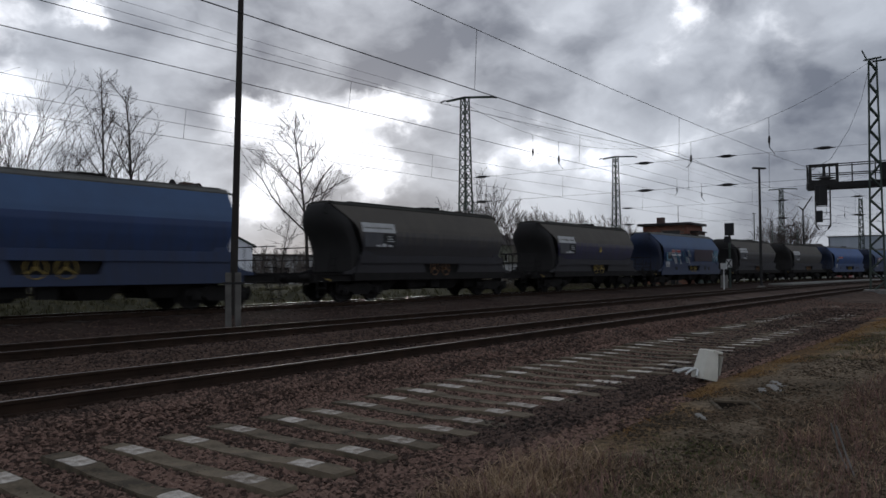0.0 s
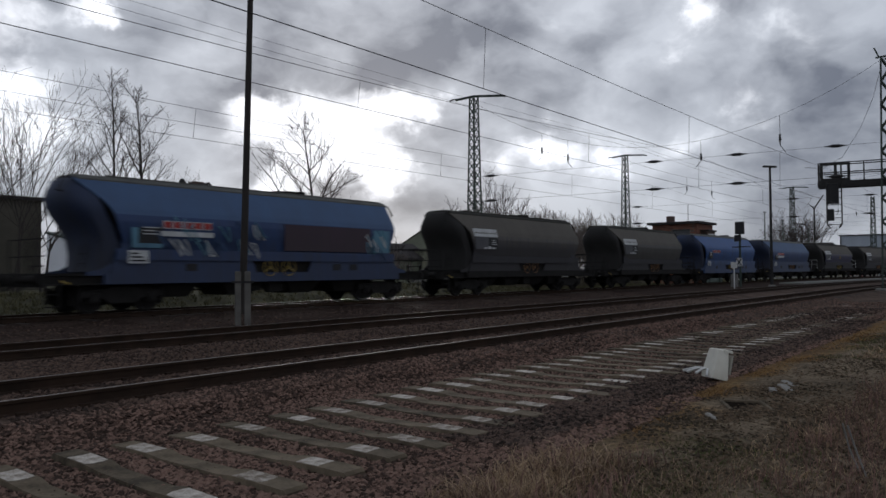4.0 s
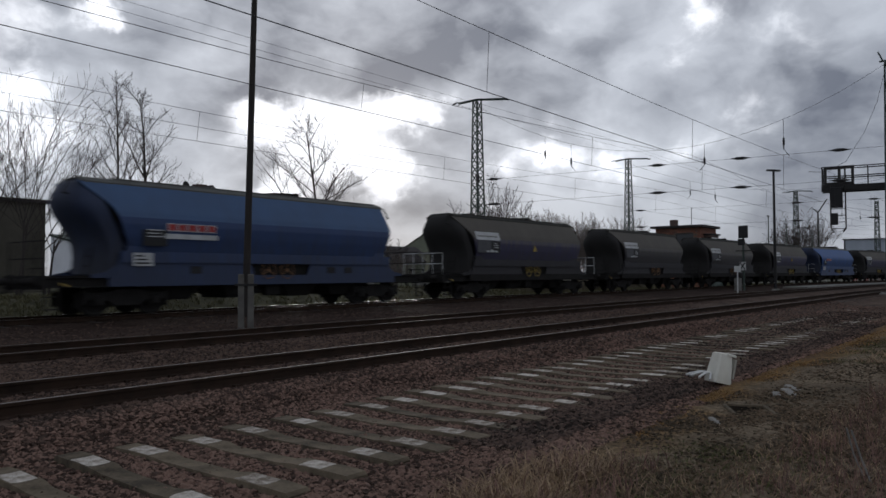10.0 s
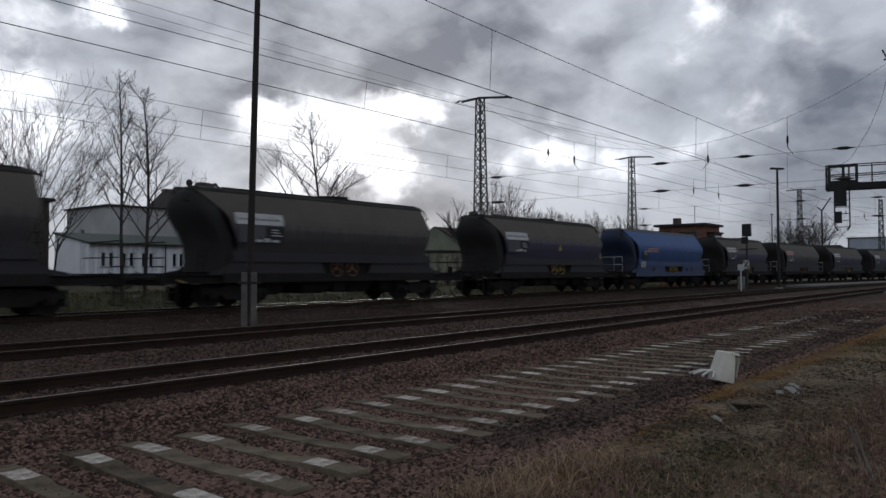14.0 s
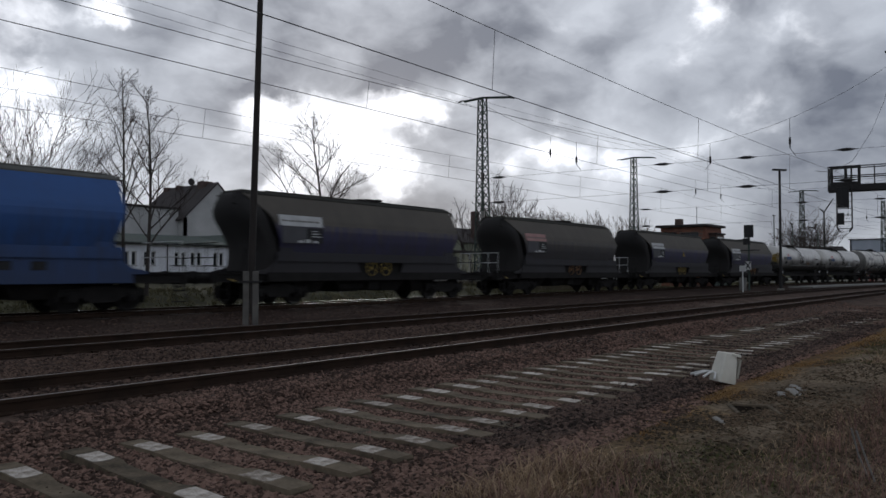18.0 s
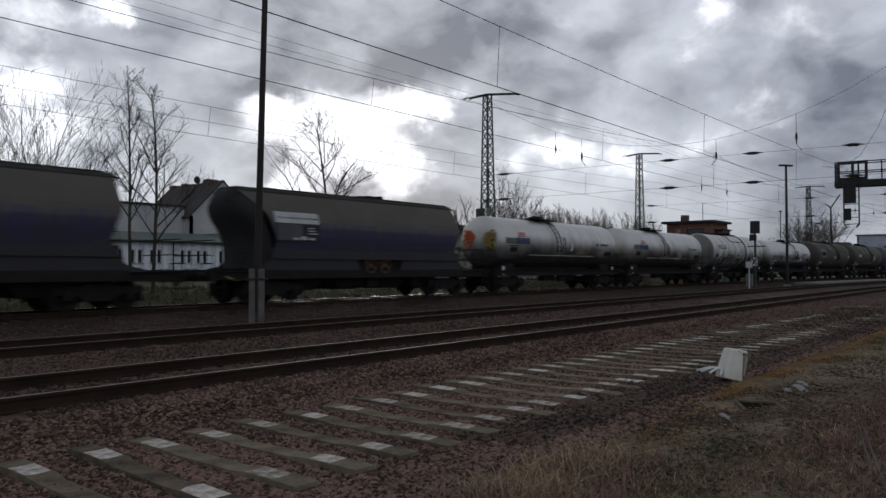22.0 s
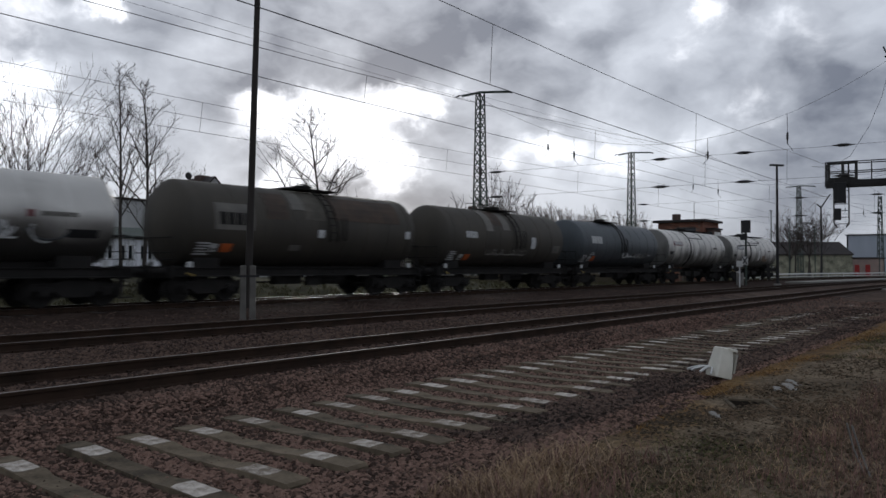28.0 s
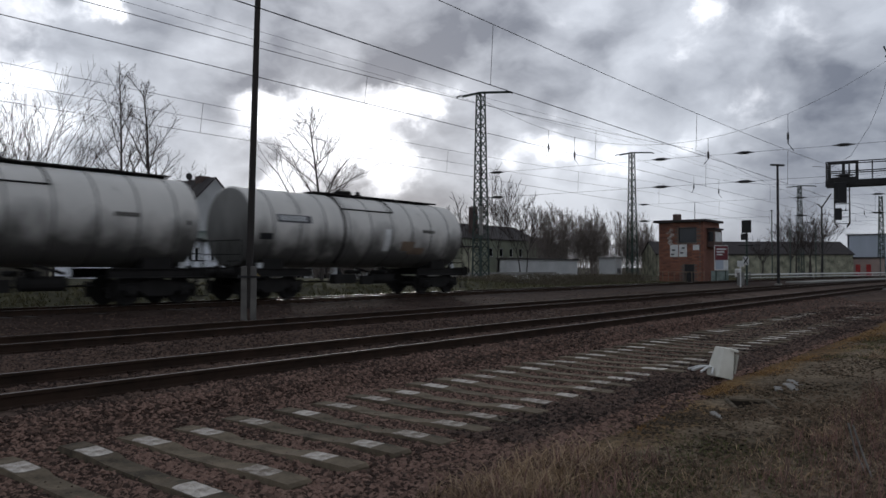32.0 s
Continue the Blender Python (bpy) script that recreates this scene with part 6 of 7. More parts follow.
def bare_tree(x, y, height, seed, label, forks=9, spread=0.9, radius=None, bare=0.25, lean=0.0, turn=0.0, twigs=4, upright=0.35, z=0.0, vase=False, kids=(7, 10, 4, 6), fork=0.42, tip=0.4, fine=0.006, reach=0.5):
    rng = random.Random(seed)
    thick, thin = grow(rng, height, radius or height * 0.013, forks, spread, bare, lean, twigs, upright, vase, kids, fork, tip, fine, reach)
    w = thing("bare_tree", label, "tree", at=pose(x, y, z, 0, 0, turn), group="bare trees")
    part("trunk", limbs_mesh("trunk", thick, M["bark"], 6), None, w)
    part("crown", limbs_mesh("crown", thin, M["twig"], 3), None, w, "crown of bare twigs")
    return w


def shrub(x, y, width, height, seed, label, stems=26, z=0.0):
    rng = random.Random(seed)
    thick, thin = [], []
    for k in range(stems):
        a, b = grow(rng, height * rng.uniform(0.6, 1.05), 0.05, 10, 0.6, 0.12, rng.uniform(-0.3, 0.3), 2, 0.4, fine=0.014)
        ox, oy = rng.uniform(-width / 2, width / 2), rng.uniform(-1.2, 1.2)
        for src, dst in ((a, thick), (b, thin)):
            dst += [(s[0] + ox, s[1] + oy, s[2], s[3] + ox, s[4] + oy, s[5], s[6], s[7]) for s in src]
    w = thing("bare_shrub", label, "shrub", at=pose(x, y, z), group="bare shrubs")
    tagged(part("stem_clump", limbs_mesh("stem_clump", thick, M["shrub_twig"], 4), None, w), kind="stuff")
    tagged(part("crown", limbs_mesh("crown", thin, M["shrub_twig"], 3), None, w), kind="stuff")


def leaf_field(name, label, category, centres, count, size, material, seed):
    """Small leaves in ragged clumps, as one mesh."""
    rng = np.random.default_rng(seed)
    c = np.array(centres, float)
    pick = rng.integers(0, len(c), count)
    off = rng.normal(0, 1, (count, 3))
    off /= np.maximum(1.0, np.linalg.norm(off, axis=1) / 1.25)[:, None]
    p = c[pick, :3] + off * c[pick, 3:6]
    p[:, 2] = np.maximum(p[:, 2], 0.02)
    u, v = rng.normal(0, 1, (count, 3)), rng.normal(0, 1, (count, 3))
    u /= np.linalg.norm(u, axis=1)[:, None]
    v = np.cross(u, v)
    v /= np.linalg.norm(v, axis=1)[:, None]
    s = rng.uniform(*size, (count, 1))
    verts = np.stack([p - u * s, p + v * s * 0.45, p + u * s, p - v * s * 0.45], 1).reshape(-1, 3)
    faces = np.arange(count * 4).reshape(-1, 4)
    me = bpy.data.meshes.new(name)
    me.from_pydata(verts.tolist(), [], faces.tolist())
    me.materials.append(material)
    return tagged(new(name, me), label, category, kind="stuff")


def blades(name, label, areas, seed, material, lean=0.35):
    """Dry stalks and grass as one mesh; areas: x0, x1, y0, y1, count, shortest, tallest, half-width."""
    rng = np.random.default_rng(seed)
    V, F, k = [], [], 0
    for x0, x1, y0, y1, count, h0, h1, wd in areas:
        n = count
        # clumped: offsets round random tufts
        tufts = np.stack([x0 + (x1 - x0) * rng.random(n // 9 + 1) ** 1.25, y0 + (y1 - y0) * rng.random(n // 9 + 1)], 1)
        t = tufts[rng.integers(0, len(tufts), n)] + rng.normal(0, 0.07, (n, 2))
        t[:, 1] = np.minimum(t[:, 1], y1 + 0.12)
        h = rng.uniform(h0, h1, n) * rng.uniform(0.5, 1.0, n)
        d = rng.normal(0, lean, (n, 2)) * h[:, None]
        a = rng.uniform(0, 6.28, n)
        side = np.stack([np.cos(a), np.sin(a), np.zeros(n)], 1) * (wd * rng.uniform(0.6, 1.4, (n, 1)))
        z = np.interp(t[:, 1], [p[0] for p in PROFILE], [p[1] for p in PROFILE])
        z = z + np.array([bank(px, py) for px, py in t])
        p0 = np.stack([t[:, 0], t[:, 1], z - 0.02], 1)
        p1 = p0 + np.stack([d[:, 0] * 0.35, d[:, 1] * 0.35, h * 0.6], 1)
        p2 = p0 + np.stack([d[:, 0], d[:, 1], h], 1)
        verts = np.stack([p0 - side, p0 + side, p1 - side * 0.8, p1 + side * 0.8, p2], 1).reshape(-1, 3)
        b = k + np.arange(n) * 5
        V.append(verts)
        F += np.stack([b, b + 1, b + 3, b + 2], 1).tolist()
        F += np.stack([b + 2, b + 3, b + 4], 1).tolist()
        k += n * 5
    me = bpy.data.meshes.new(name)
    me.from_pydata(np.concatenate(V).tolist(), [], F)
    me.materials.append(material)
    return tagged(new(name, me), label, "grass", kind="stuff")


M["shrub_twig"] = mat("shrub_twig", (0.20, 0.17, 0.15), (0.12, 0.10, 0.09), 2, 0.95, spec=0.1)
M["straw"] = mat("straw", (0.40, 0.285, 0.175), (0.15, 0.10, 0.068), 1.2, 0.9, per_island=1.2)
M["weed"] = mat("weed", (0.27, 0.155, 0.125), (0.12, 0.07, 0.06), 1.0, 0.9, per_island=1.2)
M["green_blade"] = mat("green_blade", (0.12, 0.13, 0.05), (0.075, 0.08, 0.035), 1.0, 0.95, per_island=1.0, spec=0.1)
M["hedge_leaf"] = mat("hedge_leaf", (0.155, 0.132, 0.095), (0.085, 0.073, 0.052), 0.8, 0.97, per_island=0.5, spec=0.03)
M["far_blade"] = mat("far_blade", (0.16, 0.145, 0.085), (0.08, 0.078, 0.045), 0.6, 0.97, per_island=0.6, spec=0.03)
M["moss"] = mat("moss", (0.29, 0.16, 0.055), (0.15, 0.095, 0.04), 2.5, 0.95, per_island=1.0)


def vegetation():
    # verge beside the abandoned track
    blades("verge_grass", "dry brown grass and weeds on the verge", [(-7, 3.4, -4, 2.6, 9000, 0.03, 0.13, 0.004), (3.2, 9, -0.6, 1.9, 13000, 0.03, 0.11, 0.003), (3.4, 5.6, 1.6, 3.0, 5000, 0.03, 0.12, 0.003), (7, 16, -0.5, 1.6, 15000, 0.03, 0.11, 0.0045), (6, 18, 1.6, 2.7, 4500, 0.01, 0.035, 0.004), (14, 34, -1.5, 2.3, 13000, 0.04, 0.15, 0.010), (3.8, 5.5, 2.5, 3.2, 2200, 0.06, 0.24, 0.004)], 3, M["straw"], 0.85)
    blades("verge_weeds", "reddish dead weed stalks on the verge", [(5.0, 12, 0.0, 1.6, 2600, 0.10, 0.3, 0.003), (10, 24, -0.8, 1.5, 3800, 0.10, 0.3, 0.006), (20, 50, -3, 1.8, 4000, 0.12, 0.32, 0.012), (3.8, 5.6, 2.2, 3.0, 500, 0.10, 0.28, 0.004)], 4, M["weed"], 0.35)
    blades("verge_green", "sparse green grass among the dead weeds", [(3.8, 6.6, 1.3, 2.7, 5500, 0.02, 0.08, 0.004), (5.2, 7.4, 1.9, 2.6, 3000, 0.015, 0.05, 0.004), (7, 20, 1.5, 2.6, 6000, 0.01, 0.035, 0.006), (14, 26, 2.0, 2.9, 5000, 0.02, 0.07, 0.008)], 5, M["green_blade"], 0.6)
    blades("moss_strip", "rusty orange moss and short grass", [(6.5, 13, 3.0, 3.34, 10000, 0.012, 0.05, 0.006), (12, 19, 2.85, 3.35, 6500, 0.012, 0.05, 0.010), (18, 32, 2.7, 3.3, 5000, 0.02, 0.06, 0.015)], 6, M["moss"], 0.9)
    blades("far_grass", "rough dull grass beyond the train", [(-5, 40, 25.2, 33, 22000, 0.08, 0.3, 0.02), (40, 110, 24.8, 34, 22000, 0.08, 0.3, 0.035)], 8, M["far_blade"], 0.5)
    # hedge of low brambles behind the train's track
    clumps = []
    rng = random.Random(12)
    for k in range(150):
        s = rng.uniform(0.2, 1)
        x = 30 + 44 * s
        clumps.append((x, 31.5 + rng.uniform(-1.4, 1.6) + 2.0 * max(s, 0) - 6.0 * min(s, 0), rng.uniform(0.2, 0.6), rng.uniform(0.7, 1.5), rng.uniform(0.5, 0.9), rng.uniform(0.25, 0.48)))
    leaf_field("bramble_hedge", "low dark bramble hedge beyond the tracks", "hedge", clumps, 60000, (0.03, 0.075), M["hedge_leaf"], 2)
    # trees by stretch of the far side
    bare_tree(15.2, 29.4, 9.7, 21, "tall slim bare tree with a straight leader", 17, 0.82, 0.085, 0.34, upright=0.32, twigs=3, kids=(7, 10, 4, 6), fine=0.0045, reach=0.33)
    bare_tree(16.3, 29.6, 9.2, 22, "bare tree with wide spreading lower limbs", 18, 0.85, 0.095, 0.26, 0.0, upright=0.30, twigs=3, kids=(8, 11, 4, 6), fine=0.0045, reach=0.4)
    for k, (x, y, hgt) in enumerate(((12.1, 34.5, 10.4), (12.9, 33.0, 9.6), (13.6, 35.5, 9.0), (13.0, 37.0, 10.0), (14.2, 33.8, 8.6), (15.2, 36.0, 8.0), (11.2, 33.8, 9.0))):
        bare_tree(x, y, hgt, 40 + k, "bushy bare tree in a thicket", 6, 0.6, 0.08, 0.2, 0.10 * ((k % 3) - 1), upright=0.3, vase=True, twigs=3, kids=(6, 8, 4, 5), fine=0.006)
    bare_tree(30.1, 34.0, 10.2, 68, "bare tree with rising limbs beyond the train", 16, 0.86, 0.13, 0.36, 0.0, upright=0.34, twigs=3, kids=(9, 12, 5, 7), fine=0.006, reach=0.55)
    bare_tree(28.6, 34.6, 5.6, 69, "thin bare sapling beside the forked tree", 12, 1.0, 0.05, 0.3, 0.0, upright=0.1, twigs=3, kids=(6, 8, 3, 4), fine=0.006, reach=0.5)
    for k, (x, y, hgt) in enumerate(((58.5, 60.0, 6.6), (61.5, 61.5, 6.2), (64.0, 60.0, 5.6))):
        bare_tree(x, y, hgt, 80 + k, "round-headed bare tree beside low sheds", 8, 0.8, 0.10, 0.25, upright=0.25, vase=True, twigs=3, kids=(6, 8, 4, 5), fine=0.016)
    for k, (x, y, hgt) in enumerate(((66, 46, 10.6), (70, 45.5, 9.6), (73.5, 47, 9.0), (63, 47.5, 8.0))):
        bare_tree(x, y, hgt, 70 + k, "bare tree behind the lattice mast", 7, 0.55, 0.10, 0.3, upright=0.4, vase=True, kids=(8, 10, 5, 6), fine=0.016, twigs=3)
    for k in range(13):
        rng = random.Random(90 + k)
        shrub(108 + 3.6 * k + rng.uniform(-1, 1), 67 + rng.uniform(-2.5, 2.5), 9.0, rng.uniform(9.8, 12.4), 100 + k, "thicket of bare upright shrubs", 15)
    for k, (x, y, hgt) in enumerate(((126, 31, 10.0), (132, 29.5, 11.5), (128, 28.4, 9.0), (134, 32, 9.5), (118, 33, 6.5), (138, 29.0, 11.0), (122, 30.0, 8.0))):
        bare_tree(x, y, hgt, 120 + k, "bare tree near the goods shed", 9, 0.85, 0.15, 0.25, upright=0.28, vase=True, twigs=3, kids=(6, 8, 3, 5), fine=0.016)
    for k in range(5):
        shrub(41 + 3.4 * k, 50 + (k % 2), 4, 3.6, 150 + k, "bare shrubs beside low sheds", 10)


# ---- houses beyond the tracks ----
def wall_with_openings(name, a, b, z0, z1, openings, material, parent, thick=0.3):
    """An upright wall from a to b in plan; openings: start, end (metres along), sill, head. Built as a grid of blocks round the openings."""
    a, b = Vector((*a, 0)), Vector((*b, 0))
    length = (b - a).length
    d = (b - a).normalized()
    n = Vector((d.y, -d.x, 0))
    turn = Matrix.Translation(a) @ Matrix(((d.x, -n.x, 0, 0), (d.y, -n.y, 0, 0), (0, 0, 1, 0), (0, 0, 0, 1)))
    xs = sorted({0.0, length, *[v for o in openings for v in o[:2]]})
    zs = sorted({z0, z1, *[v for o in openings for v in o[2:4] if z0 < v < z1]})
    solid = {(i, j) for i in range(len(xs) - 1) for j in range(len(zs) - 1)
             if not any(o[0] < (xs[i] + xs[i + 1]) / 2 < o[1] and o[2] < (zs[j] + zs[j + 1]) / 2 < o[3] for o in openings)}
    g, seen, faces = Geo(), {}, []

    def corner(i, k, j):
        return seen.setdefault((i, k, j), len(seen))
    for i, j in sorted(solid):
        faces.append((corner(i, 0, j), corner(i + 1, 0, j), corner(i + 1, 0, j + 1), corner(i, 0, j + 1)))
        faces.append((corner(i, 1, j + 1), corner(i + 1, 1, j + 1), corner(i + 1, 1, j), corner(i, 1, j)))
        for di, dj, a, b in ((0, -1, (1, 0), (0, 0)), (0, 1, (0, 1), (1, 1)), (-1, 0, (0, 0), (0, 1)), (1, 0, (1, 1), (1, 0))):
            if (i + di, j + dj) not in solid:
                (ai, aj), (bi, bj) = a, b
                faces.append((corner(i + ai, 0, j + aj), corner(i + bi, 0, j + bj), corner(i + bi, 1, j + bj), corner(i + ai, 1, j + aj)))
    g.add([turn @ Vector((xs[i], k * thick, zs[j])) for i, k, j in seen], faces)
    wall = part(name, g, material, parent)
    for o in openings:
        win = part("window", Geo().box(o[0] + 0.05, o[1] - 0.05, 0.14, 0.17, o[2] + 0.05, o[3] - 0.05, turn=turn), M["glass_dark"], wall)
        fr = Geo()
        for x0, x1, z_0, z_1 in ((o[0], o[0] + 0.07, o[2], o[3]), (o[1] - 0.07, o[1], o[2], o[3]), (o[0], o[1], o[2], o[2] + 0.07), (o[0], o[1], o[3] - 0.07, o[3])):
            fr.box(x0, x1, 0.1, 0.18, z_0, z_1, turn=turn)
        part("window_frame", fr, M["white_paint" if material is not M["mortar"] else "steel_dark"], wall)
        part("window_sill", Geo().box(o[0] - 0.06, o[1] + 0.06, -0.06, 0.1, o[2] - 0.05, o[2], turn=turn), M["concrete"], wall)
    return wall


def gabled_house(x0, x1, y0, y1, eave, ridge, along_y, wall, roof, label, front=(), left=(), chimneys=(), base=-0.4):
    """A house with a saddle roof; front openings face -y, left ones face -x."""
    w = thing("house", label, "house", group="houses beyond the tracks")
    wall_with_openings("wall", (x0, y0), (x1, y0), base, eave, front, M[wall], w)
    wall_with_openings("wall", (x0, y1), (x0, y0), base, eave, left, M[wall], w)
    wall_with_openings("wall", (x1, y0 + 0.3), (x1, y1), base, eave, (), M[wall], w)
    wall_with_openings("wall", (x1 - 0.3, y1), (x0 + 0.3, y1), base, eave, (), M[wall], w)
    o, t = 0.35, 0.18
    if along_y:
        xm = (x0 + x1) / 2
        for y in (y0, y1 - 0.3):
            part("gable", Geo().rings([[Vector((x0, yy, eave)), Vector((x1, yy, eave)), Vector((xm, yy, ridge))] for yy in (y, y + 0.3)]), M[wall], w)
        k = (ridge - eave) / (xm - x0)
        for s, xe in ((-1, x0), (1, x1)):
            low = Vector((xe + s * o, 0, eave - o * k))
            top = Vector((xm, 0, ridge))
            g = Geo().rings([[Vector((low.x, y, low.z + 0.02)), Vector((top.x, y, top.z + 0.02)), Vector((top.x, y, top.z + t)), Vector((low.x, y, low.z + t))] for y in (y0 - 0.12, y1 + 0.12)])
            part("roof_slope", g, M[roof], w)
    else:
        ym = (y0 + y1) / 2
        for x in (x0, x1 - 0.3):
            part("gable", Geo().rings([[Vector((xx, y0, eave)), Vector((xx, y1, eave)), Vector((xx, ym, ridge))] for xx in (x, x + 0.3)]), M[wall], w)
        k = (ridge - eave) / (ym - y0)
        for s, ye in ((-1, y0), (1, y1)):
            g = Geo().rings([[Vector((x, ye + s * o, eave - o * k + 0.02)), Vector((x, ym, ridge + 0.02)), Vector((x, ym, ridge + t)), Vector((x, ye + s * o, eave - o * k + t))] for x in (x0 - 0.15, x1 + 0.15)])
            part("roof_slope", g, M[roof], w)
    for cx, cy, wd, z_0, z_1 in chimneys:
        part("chimney", Geo().slab(cx - wd / 2, cx + wd / 2, cy - wd / 2, cy + wd / 2, z_0, z_1, 0.03), M["brick_plain"], w)
    return w


M["brown_wall"] = mat("brown_wall", (0.115, 0.105, 0.085), (0.06, 0.056, 0.046), 0.5, 0.95, 0, 0.003, 20, spec=0.1)
M["brick_face"] = mat("brick_face", (0.25, 0.105, 0.065), (0.12, 0.055, 0.042), 4.0, 0.9, 0, 0.004, 12, fine=0.9)
M["brick_plain"] = mat("brick_plain", (0.12, 0.075, 0.062), (0.075, 0.055, 0.048), 3, 0.9, 0, 0.004, 20)
M["pink_wall"] = mat("pink_wall", (0.36, 0.27, 0.23), (0.26, 0.2, 0.18), 0.6, 0.9)
M["cladding"] = mat("cladding", (0.44, 0.48, 0.54), (0.33, 0.37, 0.42), 0.3, 0.6, 0.1, stretch=(1, 1, 0.2))
M["shed_wall"] = mat("shed_wall", (0.44, 0.42, 0.31), (0.10, 0.105, 0.08), 0.8, 0.95, 0, 0.003, 20, fine=1.3, spec=0.05)
M["pale_blue"] = mat("pale_blue", (0.24, 0.28, 0.26), (0.10, 0.13, 0.11), 1.6, 0.9, fine=0.8)


def flat_block(x0, x1, y0, y1, top, wall, label, front=(), left=(), roof="roof_dark", name="outbuilding", base=-0.4):
    w = thing(name, label, "building", group="houses beyond the tracks")
    wall_with_openings("wall", (x0, y0), (x1, y0), base, top, front, M[wall], w)
    wall_with_openings("wall", (x0, y1), (x0, y0 + 0.3), base, top, left, M[wall], w)
    wall_with_openings("wall", (x1, y0 + 0.3), (x1, y1), base, top, (), M[wall], w)
    wall_with_openings("wall", (x1 - 0.3, y1), (x0, y1), base, top, (), M[wall], w)
    part("roof", Geo().slab(x0 - 0.25, x1 + 0.25, y0 - 0.25, y1 + 0.25, top, top + 0.2, 0.03), M[roof], w)
    return w


def houses():
    gabled_house(42.5, 50.3, 69.6, 80, 7.3, 11.2, True, "render_grey", "roof_dark", "grey gabled house with a dark roof and brick chimneys", left=((2, 2.9, 4.6, 6.0), (5, 5.9, 4.6, 6.0)),
                 chimneys=((46.4, 72.0, 1.2, 10.2, 11.6), (46.4, 77.0, 0.8, 9.8, 11.5), (46.4, 79.4, 0.9, 9.8, 11.45)))
    dish = thing("antenna", "round aerial on the ridge of the gabled house", "antenna", at=pose(46.4, 74.8, 10.2))
    part("mast", Geo().rod((0, 0, 0), (0, 0, 1.6), 0.04, n=6), M["steel_dark"], dish)
    part("dish", Geo().lathe((0, -0.1, 1.6), (0, 0.05, 1.6), [(0, 0.42), (0.05, 0.4), (0.15, 0.1)], 14), M["steel_dark"], dish)
    flat_block(35.3, 42.49, 70.8, 80, 8.2, "render_grey", "flat-roofed pale wing beside the gabled house", left=((3, 3.9, 4.8, 6.2),))
    gabled_house(39.1, 43.2, 56.2, 69.2, 4.1, 4.95, True, "render_white", "steel_grey", "narrow white house with a low grey saddle roof")
    lean_to()
    flat_block(4.0, 18.0, 43.0, 50.0, 5.6, "brown_wall", "flat-topped brownish green block behind the thicket", front=((9.5, 11, 1.2, 2.8),))
    flat_block(44.4, 57.5, 56.0, 62.0, 3.2, "render_grey", "row of low pale garages", front=((1, 3.2, -0.2, 2.2), (4.2, 6.4, -0.2, 2.2), (7.4, 9.6, -0.2, 2.2)))
    gabled_house(66.0, 73.5, 61.0, 67.0, 3.2, 5.0, False, "render_green", "roof_dark", "small house with a dark saddle roof", front=((1, 1.8, 1.2, 2.4), (3, 3.8, 1.2, 2.4), (5.4, 6.2, 1.2, 2.4)))
    flat_block(72.0, 79.0, 58.5, 62.5, 4.2, "shed_wall", "low shed with a sprayed pale wall", front=((1, 2.2, 1, 2.4),))
    gabled_house(103.5, 129.5, 80.0, 92.0, 6.9, 9.8, False, "render_green", "roof_dark", "long greenish house with a dark saddle roof", front=tuple((2 + 3.4 * k, 3.2 + 3.4 * k, 3.6, 5.2) for k in range(6)), left=((3, 4.2, 3.4, 5.0),),
                 chimneys=((109.2, 81.5, 1.15, 3.0, 12.8),))
    gabled_house(131.0, 145.0, 82.0, 92.0, 5.4, 8.1, False, "render_green", "roof_dark", "lower greenish house with a dark roof", front=((2, 3.2, 2.4, 4.0), (6, 7.2, 2.4, 4.0), (10, 11.2, 2.4, 4.0)), left=((3, 4.2, 2.6, 4.2),))
    flat_block(88.5, 109.5, 60.0, 61.5, 2.75, "render_grey", "long pale blue-grey flat-roofed shed", base=-0.5)
    g = gabled_house(0.0, 38.0, 0.0, 10.0, 4.5, 6.9, False, "shed_wall", "roof_dark", "long goods shed with mottled sprayed wall and dark roof")
    g.matrix_basis = pose(136.0, 57.5, -0.3, 0, 0, -51)
    flat_block(174.0, 215.0, 18.5, 31.5, 8.4, "cladding", "large blue-grey clad hall", left=((2, 4, 1, 3),))
    h = flat_block(160.0, 166.0, 23.5, 28.8, 3.4, "pink_wall", "small pinkish building with red doors", base=-0.4)
    for k in (0.8, 2.6):
        part("red_door", Geo().box(159.9, 159.97, 24.2 + k, 25.0 + k, 0.0, 2.2), M["red_paint"], h)


